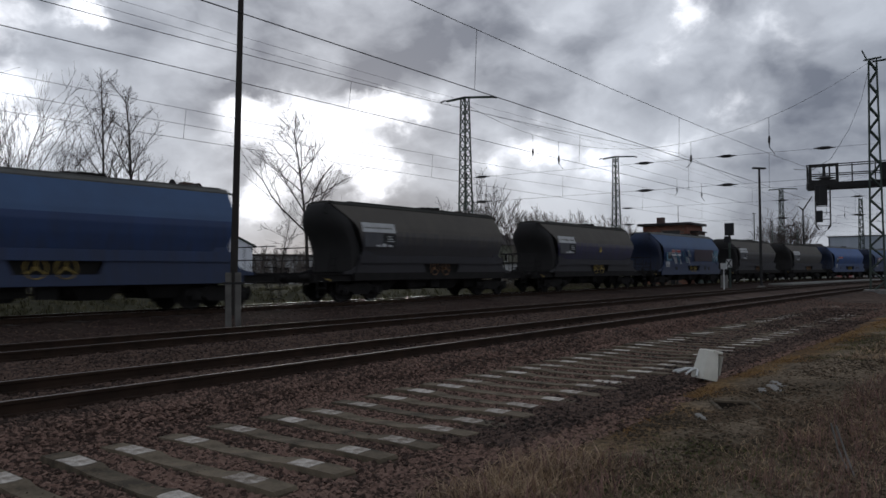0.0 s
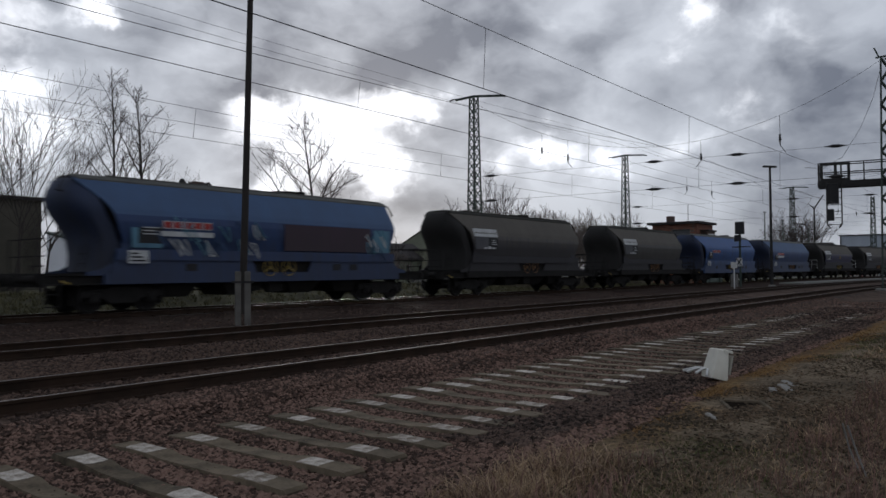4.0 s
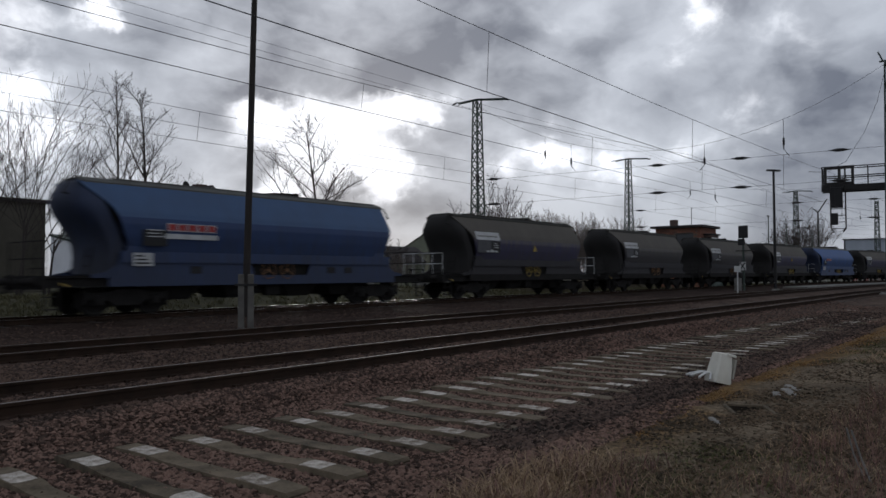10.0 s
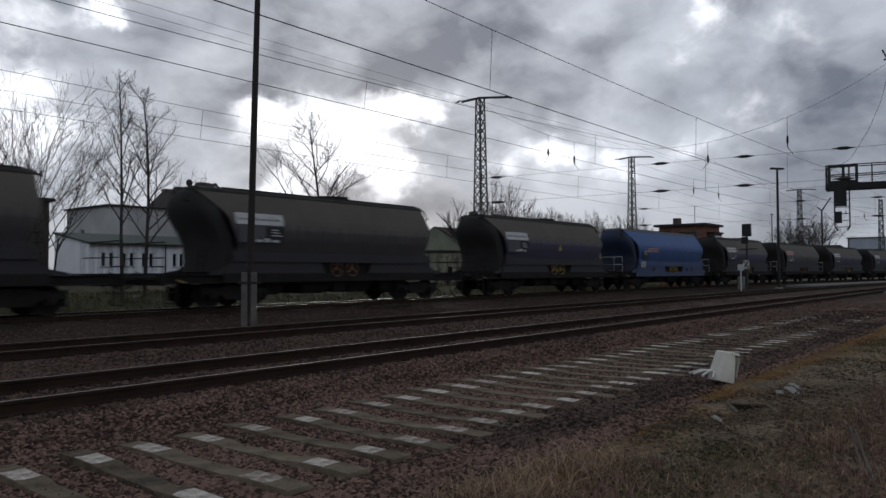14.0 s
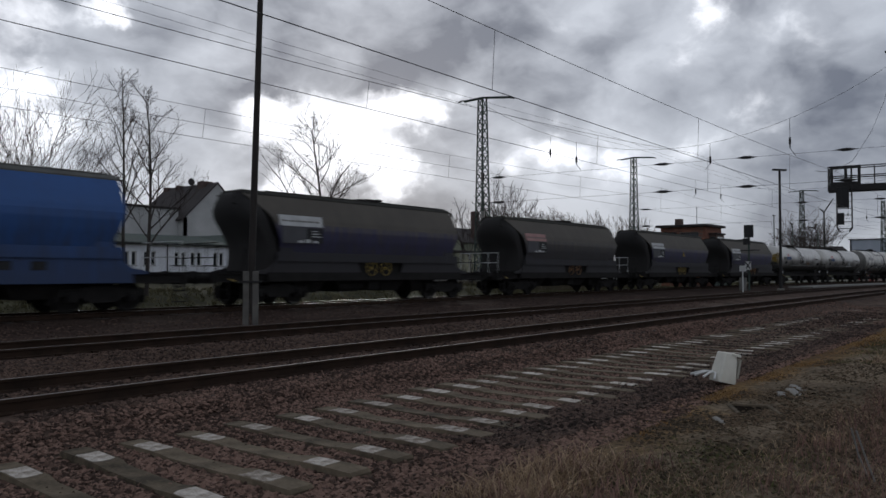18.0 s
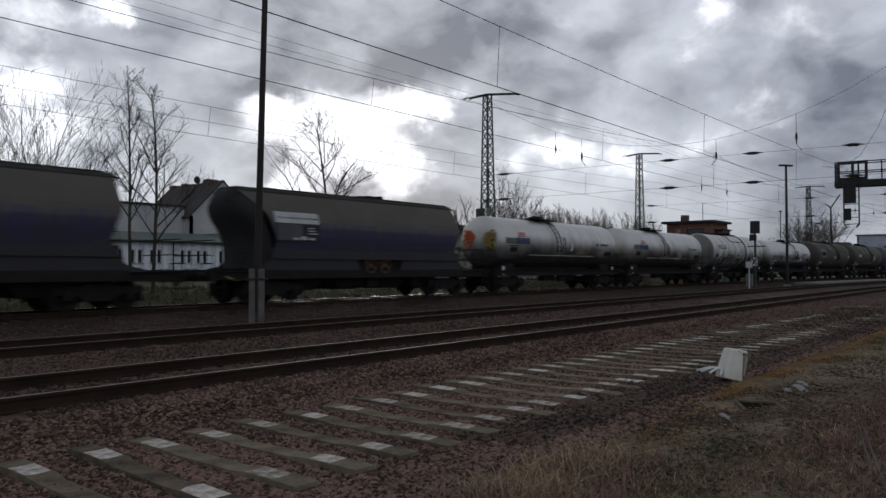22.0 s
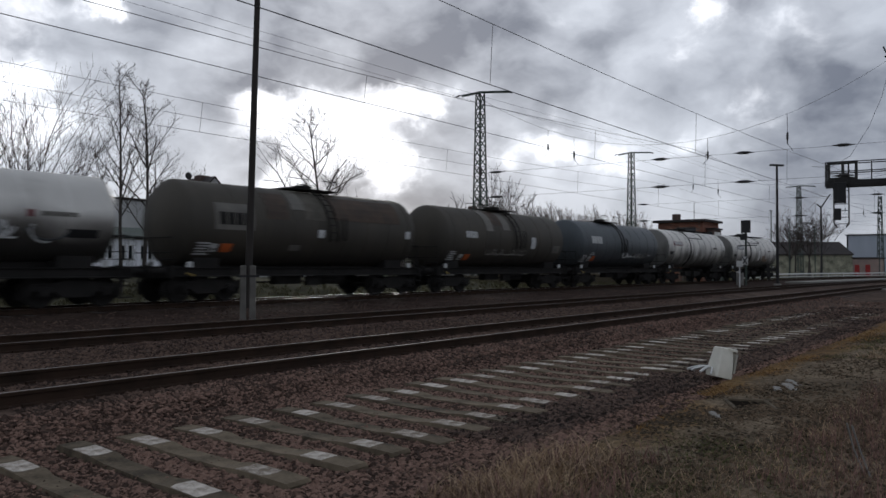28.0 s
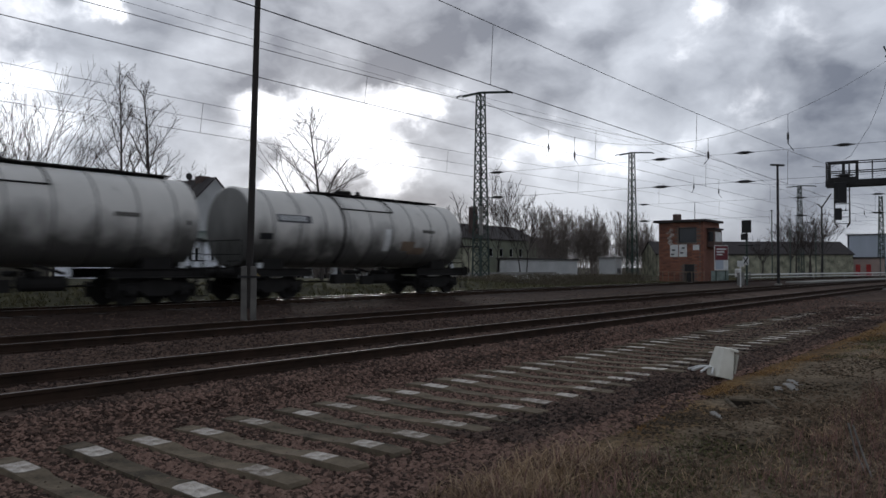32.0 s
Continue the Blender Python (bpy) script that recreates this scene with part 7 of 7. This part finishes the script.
def lean_to():
    """The long white annexe under a lean-to roof, with pairs of narrow windows."""
    x0, x1, y0, y1 = 26.4, 38.95, 56.0, 62.0
    w = thing("annexe", "long white annexe with paired narrow windows and a lean-to roof", "building", group="houses beyond the tracks")
    pairs = [0.9, 2.55, 4.2, 6.9, 8.4, 10.6]
    front = tuple((x + d, x + d + 0.42, 2.1, 3.25) for x in pairs for d in (0.0, 0.62))
    wall_with_openings("wall", (x0, y0), (x1, y0), -0.4, 3.85, front, M["render_white"], w)
    for x in (x0, x1 - 0.3):
        prof = [(y0 + 0.3, -0.4), (y1, -0.4), (y1, 4.75), (y0 + 0.3, 3.9)]
        part("end_wall", Geo().rings([[Vector((xx, y, z)) for y, z in prof] for xx in (x, x + 0.3)]), M["render_white"], w)
    part("roof_slope", Geo().rings([[Vector((x, y, z)) for y, z in ((y0 - 0.35, 3.83), (y1, 4.8), (y1, 4.95), (y0 - 0.35, 3.97))] for x in (x0 - 0.2, x1)]), M["steel_grey"], w)
    part("gutter", Geo().rod((x0 - 0.2, y0 - 0.42, 3.86), (x1, y0 - 0.42, 3.86), 0.07, n=6), M["steel_dark"], w)
    part("downpipe", Geo().rod((x0 + 6.2, y0 - 0.1, 0), (x0 + 6.2, y0 - 0.1, 3.8), 0.05, n=6), M["steel_dark"], w)


def signal_box():
    """The brick signal box; bricks of the two seen faces are laid one by one."""
    x0, x1, y0, y1, top = 76.0, 80.8, 27.0, 31.8, 6.35
    w = thing("signal_box", "small flat-roofed red brick signal box with boarded windows", "building")
    faces = {}
    for name, a, b, openings in (("front_wall", (x0, y0), (x1, y0), ((3.7, 4.5, 0.0, 2.1),)), ("left_wall", (x0, y1), (x0, y0 + 0.3), ((2.15, 4.05, 4.2, 5.75),)), ("back_wall", (x1 - 0.3, y1), (x0 + 0.3, y1), ()), ("right_wall", (x1, y0 + 0.3), (x1, y1), ())):
        faces[name] = wall_with_openings(name, a, b, -0.3, top, openings, M["brick_face" if name != "left_wall" else "mortar"], w)
    part("roof_slab", Geo().slab(x0 - 0.45, x1 + 0.2, y0 - 0.4, y1 + 0.45, top, top + 0.24, 0.03), M["roof_dark"], w)
    part("chimney", Geo().slab(77.6, 78.3, 30.2, 30.9, top + 0.2, top + 1.0, 0.03), M["brick_plain"], w)
    part("aerial", Geo().path([(79.0, 29.0, top + 0.2), (79.0, 29.0, top + 2.3), (79.3, 28.9, top + 2.3)], 0.035, 5), M["steel_dark"], w)
    bay = part("bay_window", Geo().slab(x0 + 1.0, x0 + 3.4, y0 - 0.75, y0, 3.7, 5.55, 0.03), M["brick_plain"], w, "projecting lookout bay")
    part("bay_roof", Geo().slab(x0 + 0.85, x0 + 3.55, y0 - 0.9, y0, 5.55, 5.7, 0.02), M["roof_dark"], w)
    part("bay_pane", Geo().box(x0 + 1.3, x0 + 3.1, y0 - 0.78, y0 - 0.752, 4.3, 5.3), M["white_paint"], bay)
    part("bay_pane", Geo().box(x0 + 0.975, x0 + 0.998, y0 - 0.65, y0 - 0.15, 4.3, 5.3), M["glass_dark"], bay)
    # sprayed signs on the left face
    for yb, ya, za, zb in ((28.75, 29.6, 2.7, 4.0), (29.7, 30.55, 2.7, 4.0)):
        part("white_board", Geo().box(x0 - 0.06, x0 - 0.02, yb, ya, za, zb), M["white_paint"], w, "white painted board")
    for y, z in ((28.95, 3.55), (29.1, 3.05), (30.0, 3.35), (30.1, 2.9)):
        part("board_mark", Geo().box(x0 - 0.075, x0 - 0.062, y, y + 0.35, z, z + 0.14), M["black_paint"], w)
    rng = random.Random(3)
    for k in range(10):
        y, z = 30.55 + rng.uniform(-0.25, 0.25), 3.95 + 0.17 * k
        part("sprayed_line", Geo().path([(x0 - 0.03, y, z), (x0 - 0.03, y + 0.25, z + 0.1), (x0 - 0.03, y + 0.1, z + 0.18), (x0 - 0.03, y - 0.2, z + 0.12)], 0.06, 4), M["pale_pad"], w)
    part("small_sign", Geo().box(x0 - 0.05, x0 - 0.02, 27.45, 28.1, 3.4, 3.95), M["white_paint"], w)
    part("door", Geo().box(x0 - 0.05, x0 - 0.015, 28.0, 29.0, 0.0, 1.9), M["steel_dark"], w, "dark steel door")
    rail = thing("railing", "low weathered railing before the signal box", "railing")
    for k in range(9):
        p = Vector((75.0, 31.6 - 0.62 * k, 0))
        part("post", Geo().rod(p - Vector((0, 0, 0.2)), p + Vector((0, 0, 1.15)), 0.035, n=5), P["stain"], rail)
    part("top_rail", Geo().rod((75.0, 31.7, 1.12), (75.0, 26.5, 1.12), 0.03, n=5), P["stain"], rail)
    # advertising hoarding in front
    b = thing("billboard", "tall red and white poster board on posts", "billboard", at=pose(76.55, 26.1, 0, 0, 0, -52))
    part("board", Geo().slab(0, 1.4, -0.06, 0.06, 1.3, 3.85, 0.02), M["white_paint"], b)
    part("red_field", Geo().box(0.05, 1.35, -0.085, -0.062, 2.35, 3.8), P["dark_red"], b)
    for k in range(3):
        part("lettering_bar", Geo().box(0.2, 1.2 - 0.2 * k, -0.1, -0.087, 3.4 - 0.28 * k, 3.55 - 0.28 * k), M["white_paint"], b)
    part("picture_field", Geo().box(0.1, 0.9, -0.085, -0.062, 1.4, 2.4), M["cladding"], b)
    for x in (0.2, 1.2):
        part("post", Geo().rod((x, 0.1, -0.3), (x, 0.1, 3.7), 0.05, n=6), M["steel_grey"], b)
    part("sprayed_panel", Geo().box(-0.3, 1.5, 0.12, 0.16, -0.1, 1.25), M["pale_blue"], b)
    return faces, (x0, x1, y0, y1, top)


def lay_bricks(faces, dims):
    """Brick slips on the two faces that are seen, a little proud of the mortar."""
    x0, x1, y0, y1, top = dims
    big = Geo().box(0, 0.49, -0.014, 0.0, 0, 0.145).mesh("brick", M["brick"])
    rng = random.Random(8)
    for name, length, origin, d, skip in (("left_wall", 4.5, Vector((x0, y1, 0)), Vector((0, -1, 0)), ((2.1, 4.1, 4.15, 5.8), (2.8, 3.8, 0, 1.9))),):
        n = 0
        z = 0.0
        row = 0
        while z < top - 0.1 and n < 300:
            x = 0.02 if row % 2 else -0.23
            while x < length - 0.3:
                a = max(x, 0.02)
                if not any(a + 0.49 > s[0] and a < s[1] and z + 0.15 > s[2] and z < s[3] for s in skip):
                    m = Matrix.Translation(origin + d * a + Vector((0, 0, z))) @ Matrix.Rotation(math.atan2(d.y, d.x), 4, "Z")
                    part("brick", big, None, faces[name], at=m)
                    n += 1
                x += 0.51
            z += 0.162
            row += 1


def trackside():
    # exit signal between the tracks
    w = thing("light_signal", "black light signal on a post with a small lower head", "signal", at=pose(63.9, 19.1, 0.05))
    part("post", Geo().rod((0, 0, 0), (0, 0, 4.6), 0.09, n=8), M["steel_grey"], w)
    face = Matrix.Rotation(radians(-20), 4, "Z")
    part("screen", Geo().slab(-0.1, 0.1, -0.42, 0.42, 4.45, 5.5, 0.03, turn=face), M["black_paint"], w)
    part("screen", Geo().slab(-0.1, 0.1, -0.1, 0.5, 3.85, 4.4, 0.03, turn=face), M["black_paint"], w)
    part("catwalk", Geo().box(-0.1, 0.5, -0.7, 0.7, 3.35, 3.42, turn=face), M["steel_dark"], w)
    mark = part("mark_board", Geo().box(-0.14, -0.1, -0.28, 0.28, 1.75, 2.45, turn=face), M["white_paint"], w, "white board with a black saltire")
    for s in (-1, 1):
        part("saltire_bar", Geo().rod(face @ Vector((-0.15, -0.24 * s, 1.8)), face @ Vector((-0.15, 0.24 * s, 2.4)), 0.05, n=4), M["black_paint"], mark)
    part("base_box", Geo().slab(-0.2, 0.25, 0.25, 0.75, 0, 1.1, 0.03), M["concrete"], w)
    g = thing("sign_post", "small white square sign on a pale post", "sign", at=pose(58.0, 17.8, 0.05))
    part("post", Geo().rod((0, 0, 0), (0, 0, 1.75), 0.045, n=8), M["white_paint"], g)
    part("plate", Geo().slab(-0.03, 0.03, -0.28, 0.28, 1.6, 2.05, 0.01, turn=face), M["white_paint"], g)
    c = thing("control_post", "white rounded control post on a dark foot", "post", at=pose(84.8, 26.3, -0.05))
    part("housing", Geo().slab(-0.28, 0.28, -0.3, 0.3, 0.6, 1.5, 0.09), M["white_paint"], c)
    part("foot", Geo().slab(-0.14, 0.14, -0.16, 0.16, -0.2, 0.62, 0.02), M["black_paint"], c)
    # concrete relay hut
    hut = thing("relay_hut", "pale concrete relay hut with sprayed marks", "hut", at=pose(73.1, 35.5, 0, 0, 0, -6))
    part("body", Geo().slab(0, 1.35, 0, 2.0, -0.3, 2.5, 0.02), M["render_grey"], hut)
    part("roof", Geo().slab(-0.12, 1.47, -0.12, 2.12, 2.5, 2.75, 0.06), M["concrete"], hut)
    part("door", Geo().box(0.25, 1.2, -0.04, -0.01, 0.0, 1.85), M["render_grey"], hut)
    for k in range(4):
        part("sprayed_line", Geo().path([(0.3 + 0.2 * k, -0.05, 0.9), (0.4 + 0.2 * k, -0.05, 1.5), (0.5 + 0.15 * k, -0.05, 1.0)], 0.03, 4), M["black_paint"], hut)
    # white tubular barrier along the far side, and the crossing deck
    fence = thing("barrier", "long white tubular barrier beside the line", "barrier")
    pts = [s for s in np.arange(84, 171, 3.0)]
    for z, r in ((0.78, 0.085), (0.42, 0.05)):
        part("rail", Geo().path([on_line(s, TRACK_TRAIN + 4.2, z)[0] for s in pts], r, 6), M["white_paint"], fence)
    for s in np.arange(84, 170, 6.0):
        p = on_line(s, TRACK_TRAIN + 4.2, 0)[0]
        part("post", Geo().rod(p - Vector((0, 0, 0.3)), p + Vector((0, 0, 0.8)), 0.05, n=6), M["white_paint"], fence)
    short = thing("barrier", "short white barrier arm on a post", "barrier")
    part("arm", Geo().rod(on_line(79, TRACK_TRAIN + 4.0, 0.85)[0], on_line(86, TRACK_TRAIN + 4.0, 0.85)[0], 0.05, n=6), M["white_paint"], short)
    part("post", Geo().rod(on_line(86, TRACK_TRAIN + 4.0, -0.3)[0], on_line(86, TRACK_TRAIN + 4.0, 1.1)[0], 0.14, n=8), M["concrete"], short)
    deck = Geo()
    for i, s in enumerate(np.arange(76, 118, 3.0)):
        deck.box(0, 2.9, -1.1, 1.1, -0.1, 0.24, turn=on_pose(s, 18.6, 0.0))
    tagged(part("crossing_slabs", deck, M["concrete"]), "pale concrete slabs between the tracks", "pavement", kind="structure")
    # masts and poles farther off
    lattice_mast((165.0, 24.0, 0), 15.6, 1.0, 0.5, turn=-12, label="distant lattice mast of the overhead line")
    for x, y, hgt in ((118.0, 25.5, 7.5), (101.0, 27.0, 9.0), (112.0, 27.5, 8.5), (150.0, 22.0, 9.5)):
        p = thing("lamp_post", "thin grey pole in the distance", "pole", at=pose(x, y, -0.1), group="distant poles")
        part("pole", Geo().rod((0, 0, 0), (0, 0, hgt), 0.08, 0.06, 8), M["steel_grey"], p)
        part("head", Geo().slab(-0.35, 0.35, -0.12, 0.12, hgt, hgt + 0.12, 0.02), M["steel_dark"], p)
    yl = thing("street_lamp", "tall distant lamp post with slanting twin arms", "lamp", at=pose(112.0, 23.4, 0))
    part("pole", Geo().rod((0, 0, 0), (0, 0, 10.0), 0.14, 0.1, 8), M["steel_dark"], yl)
    for dx, dy, dz in ((0.9, -1.0, 1.9), (-0.4, 0.45, 0.5)):
        part("arm", Geo().rod((0, 0, 9.9), (dx, dy, 9.9 + dz), 0.1, 0.07, 6), M["steel_dark"], yl)
    rng = random.Random(31)
    for k in range(16):
        r = thing("rubble_block", "pale lump of rubble dumped beyond the hedge", "rubble", at=pose(56.5 + rng.uniform(0, 6), 38.2 + rng.uniform(-0.6, 0.8), 0.35 + rng.uniform(-0.1, 0.25), rng.uniform(-20, 20), rng.uniform(-20, 20), rng.uniform(0, 180)), group="rubble")
        part("lump", Geo().slab(-rng.uniform(0.2, 0.5), rng.uniform(0.2, 0.5), -0.25, 0.25, -0.5, 0.12, 0.05), M["white_paint"], r)
    y0 = thing("yard_wall", "low pale concrete wall in the distance", "wall")
    for k in range(9):
        part("panel", Geo().slab(46 + 2.5 * k, 48.45 + 2.5 * k, 40.0, 40.12, -0.2, 1.1, 0.02), M["concrete"], y0)


def verge_things():
    # a discarded cream plastic housing with splayed white legs
    w = thing("discarded_plastic_bin", "discarded cream plastic housing with splayed white legs", "litter", at=pose(10.52, 3.53, 0.035, 0, 13, -34) @ Matrix.Scale(0.90, 4))
    g = Geo()
    rings = []
    for z, hx, hy in ((0.0, 0.155, 0.14), (0.04, 0.16, 0.145), (0.40, 0.125, 0.115), (0.45, 0.12, 0.11), (0.465, 0.10, 0.09)):
        c = 0.03
        rings.append([Vector((x, y, z)) for x, y in ((-hx + c, -hy), (hx - c, -hy), (hx, -hy + c), (hx, hy - c), (hx - c, hy), (-hx + c, hy), (-hx, hy - c), (-hx, -hy + c))])
    g.rings(rings)
    part("housing", g, CREAM, w, smooth=True)
    part("rim", Geo().slab(0.0, 0.17, -0.13, 0.13, 0.435, 0.475, 0.012), CREAM, w)
    for k in range(4):
        part("rib", Geo().box(0.165, 0.20, -0.11 + 0.06 * k, -0.09 + 0.06 * k, 0.1, 0.4), CREAM_DARK, w)
    for a, ln in ((122, 0.30), (146, 0.36), (172, 0.34), (200, 0.30), (232, 0.22)):
        c, s = math.cos(radians(a)), math.sin(radians(a))
        part("leg", Geo().path([(-0.10, 0.06, 0.14), (-0.10 + c * ln * 0.5, 0.06 + s * ln * 0.5, 0.11), (-0.10 + c * ln * 0.85, 0.06 + s * ln * 0.85, 0.05), (-0.10 + c * ln, 0.06 + s * ln, 0.02)], 0.018, 6), M["white_paint"], w, "white plastic leg")
    p = thing("cable_pit", "concrete cable pit with a flush near-black floor for its shade", "pit", at=pose(8.55, 2.52, 0.045, 2, -2, 31) @ Matrix.Scale(0.8, 4))
    for k, (x0, x1, y0, y1) in enumerate(((-0.3, 0.3, -0.3, -0.24), (-0.3, 0.3, 0.24, 0.3), (-0.3, -0.24, -0.24, 0.24), (0.24, 0.3, -0.24, 0.24))):
        part("kerb", Geo().slab(x0, x1, y0, y1, -0.2, 0.035 - 0.014 * (k % 3), 0.01), M["old_sleeper"], p)
    part("lid", Geo().slab(-0.85, -0.45, -0.2, 0.15, -0.03, 0.035, 0.012, turn=Matrix.Rotation(radians(-5), 4, "Y")), M["stub"], p, "broken grey lid beside the opening")
    # near-black sheet level with the ground paints the shade inside the pit
    part("floor", Geo().box(-0.24, 0.24, -0.24, 0.24, -0.2, 0.004), M["soil"], p)
    for x, y, r, ln, wd in ((10.2, 2.50, 30, 0.42, 0.12), (10.6, 2.56, 36, 0.36, 0.10), (9.95, 2.6, 18, 0.22, 0.10), (7.75, 2.62, 40, 0.3, 0.07)):
        s = thing("broken_slab", "broken pale concrete slab in the grass", "slab", at=pose(x, y, 0.04, 3, -4, r), group="broken slabs")
        part("slab", Geo().slab(-ln / 2, ln / 2, -wd / 2, wd / 2, -0.06, 0.012, 0.012), M["concrete"], s)
    for k, (x, y, a) in enumerate(((6.1, 0.95, 60), (6.25, 1.02, 100))):
        s = thing("dead_stick", "bleached dead stick among the weeds", "stick", at=pose(x, y, 0.08, 0, 0, a), group="dead sticks")
        part("stick", Geo().path([(0, 0, -0.06), (0.08, 0.02, 0.15), (0.12, 0.06, 0.34)], 0.007, 5), M["concrete"], s)


CREAM = mat("cream_plastic", (0.74, 0.72, 0.63), (0.60, 0.58, 0.50), 4, 0.5)
CREAM_DARK = mat("cream_shadowed_rib", (0.36, 0.35, 0.30), (0.28, 0.27, 0.23), 4, 0.7)


# near-black, so that the pit's shade is in the colour
M["soil"] = mat("soil", (0.022, 0.018, 0.014), (0.012, 0.01, 0.008), 8, 1.0, 0, 0.004, spec=0.0)
M["stone_track"] = mat("stone_track", (0.13, 0.087, 0.068), (0.032, 0.023, 0.019), 0.7, 0.95, per_island=1.6, spec=0.1)
M["stone_dark"] = mat("stone_dark", (0.12, 0.082, 0.066), (0.025, 0.019, 0.016), 0.7, 0.95, per_island=1.6, spec=0.1)
M["litter"] = mat("litter", (0.14, 0.10, 0.068), (0.05, 0.04, 0.028), 0.8, 0.97, per_island=1.4, spec=0.05)


def stones():
    stone_field("ballast_stones", "reddish-brown broken track ballast", [(-8.0, 1.2, 3.0, 7.8, 12000), (1.0, 9.0, 3.1, 7.6, 60000), (5.0, 22.0, 3.4, 8.0, 52000), (18, 40, 3.7, 8.0, 14000)], 1, (0.014, 0.034))
    stone_field("spilled_ballast", "dark ballast spilled over the ends of the old sleepers", [(5.6, 13.0, 3.6, 4.5, 9000), (9.0, 26.0, 3.6, 4.75, 9000), (16.0, 34.0, 4.4, 6.6, 5000)], 4, (0.02, 0.042), "stone_dark", lift=0.5, cover=0.7)
    stone_field("track_ballast", "brown broken ballast between the running tracks", [(-8.0, 3.2, 7.4, 16.0, 9000), (3.0, 16, 7.4, 13.0, 34000), (12, 34, 7.6, 13.0, 22000), (6, 40, 12.5, 16.2, 14000), (6, 44, 15.8, 21.4, 5000)], 2, (0.02, 0.038), "stone_track", lift=0.05)
    stone_field("verge_litter", "brown leaf litter and crumbs of soil on the verge", [(-8.0, 3.2, -3.0, 3.2, 9000), (3.0, 9.0, 0.0, 3.3, 12000), (7.0, 20.0, -0.6, 3.1, 14000)], 3, (0.010, 0.028), "litter", 0.1)


# ---- main run ----
def build_place():
    build_ground()
    build_track(TRACK_NEAR, RAIL_NEAR, "rusty running track in brown ballast nearest the verge", (-4, 44))
    build_track(TRACK_MID, RAIL_MID, "second running track in brown ballast", (0, 50))
    build_track(TRACK_TRAIN, RAIL_TRAIN, "track on which the freight train runs", (5, 60), "rail_bright")
    build_old_sleepers()
    near_lamp_post()
    platform_lamp()
    for (x, y), turn in (((49.3, 36.0), -12), ((87.2, 40.0), -15), ((141.0, 33.0), -12)):
        w = lattice_mast((x, y, 0), 16.0, 1.0, 0.5, turn=turn, label="green-grey lattice mast of the overhead line")
        head_arm(w, 16.0, 1.6, 2.4, (0.55, -0.84))
        if x < 60:
            part("tension_wheel", Geo().lathe((-0.55, -0.5, 9.4), (-0.35, -0.62, 9.4), [(0, 0.1), (0.02, 0.42), (0.08, 0.36), (0.14, 0.42), (0.18, 0.1)], 16), M["steel_dark"], w, "dark wire-tensioning wheel")
            part("tension_weight", Geo().rod((-0.5, -0.6, 4.2), (-0.5, -0.6, 6.6), 0.16, n=10), M["concrete"], w, "stack of grey tension weights")
    signal_gantry()
    overhead_line()
    houses()
    faces, dims = signal_box()
    trackside()
    build_train()
    verge_things()
    vegetation()
    stones()
    lay_bricks(faces, dims)


build_place()


motions()
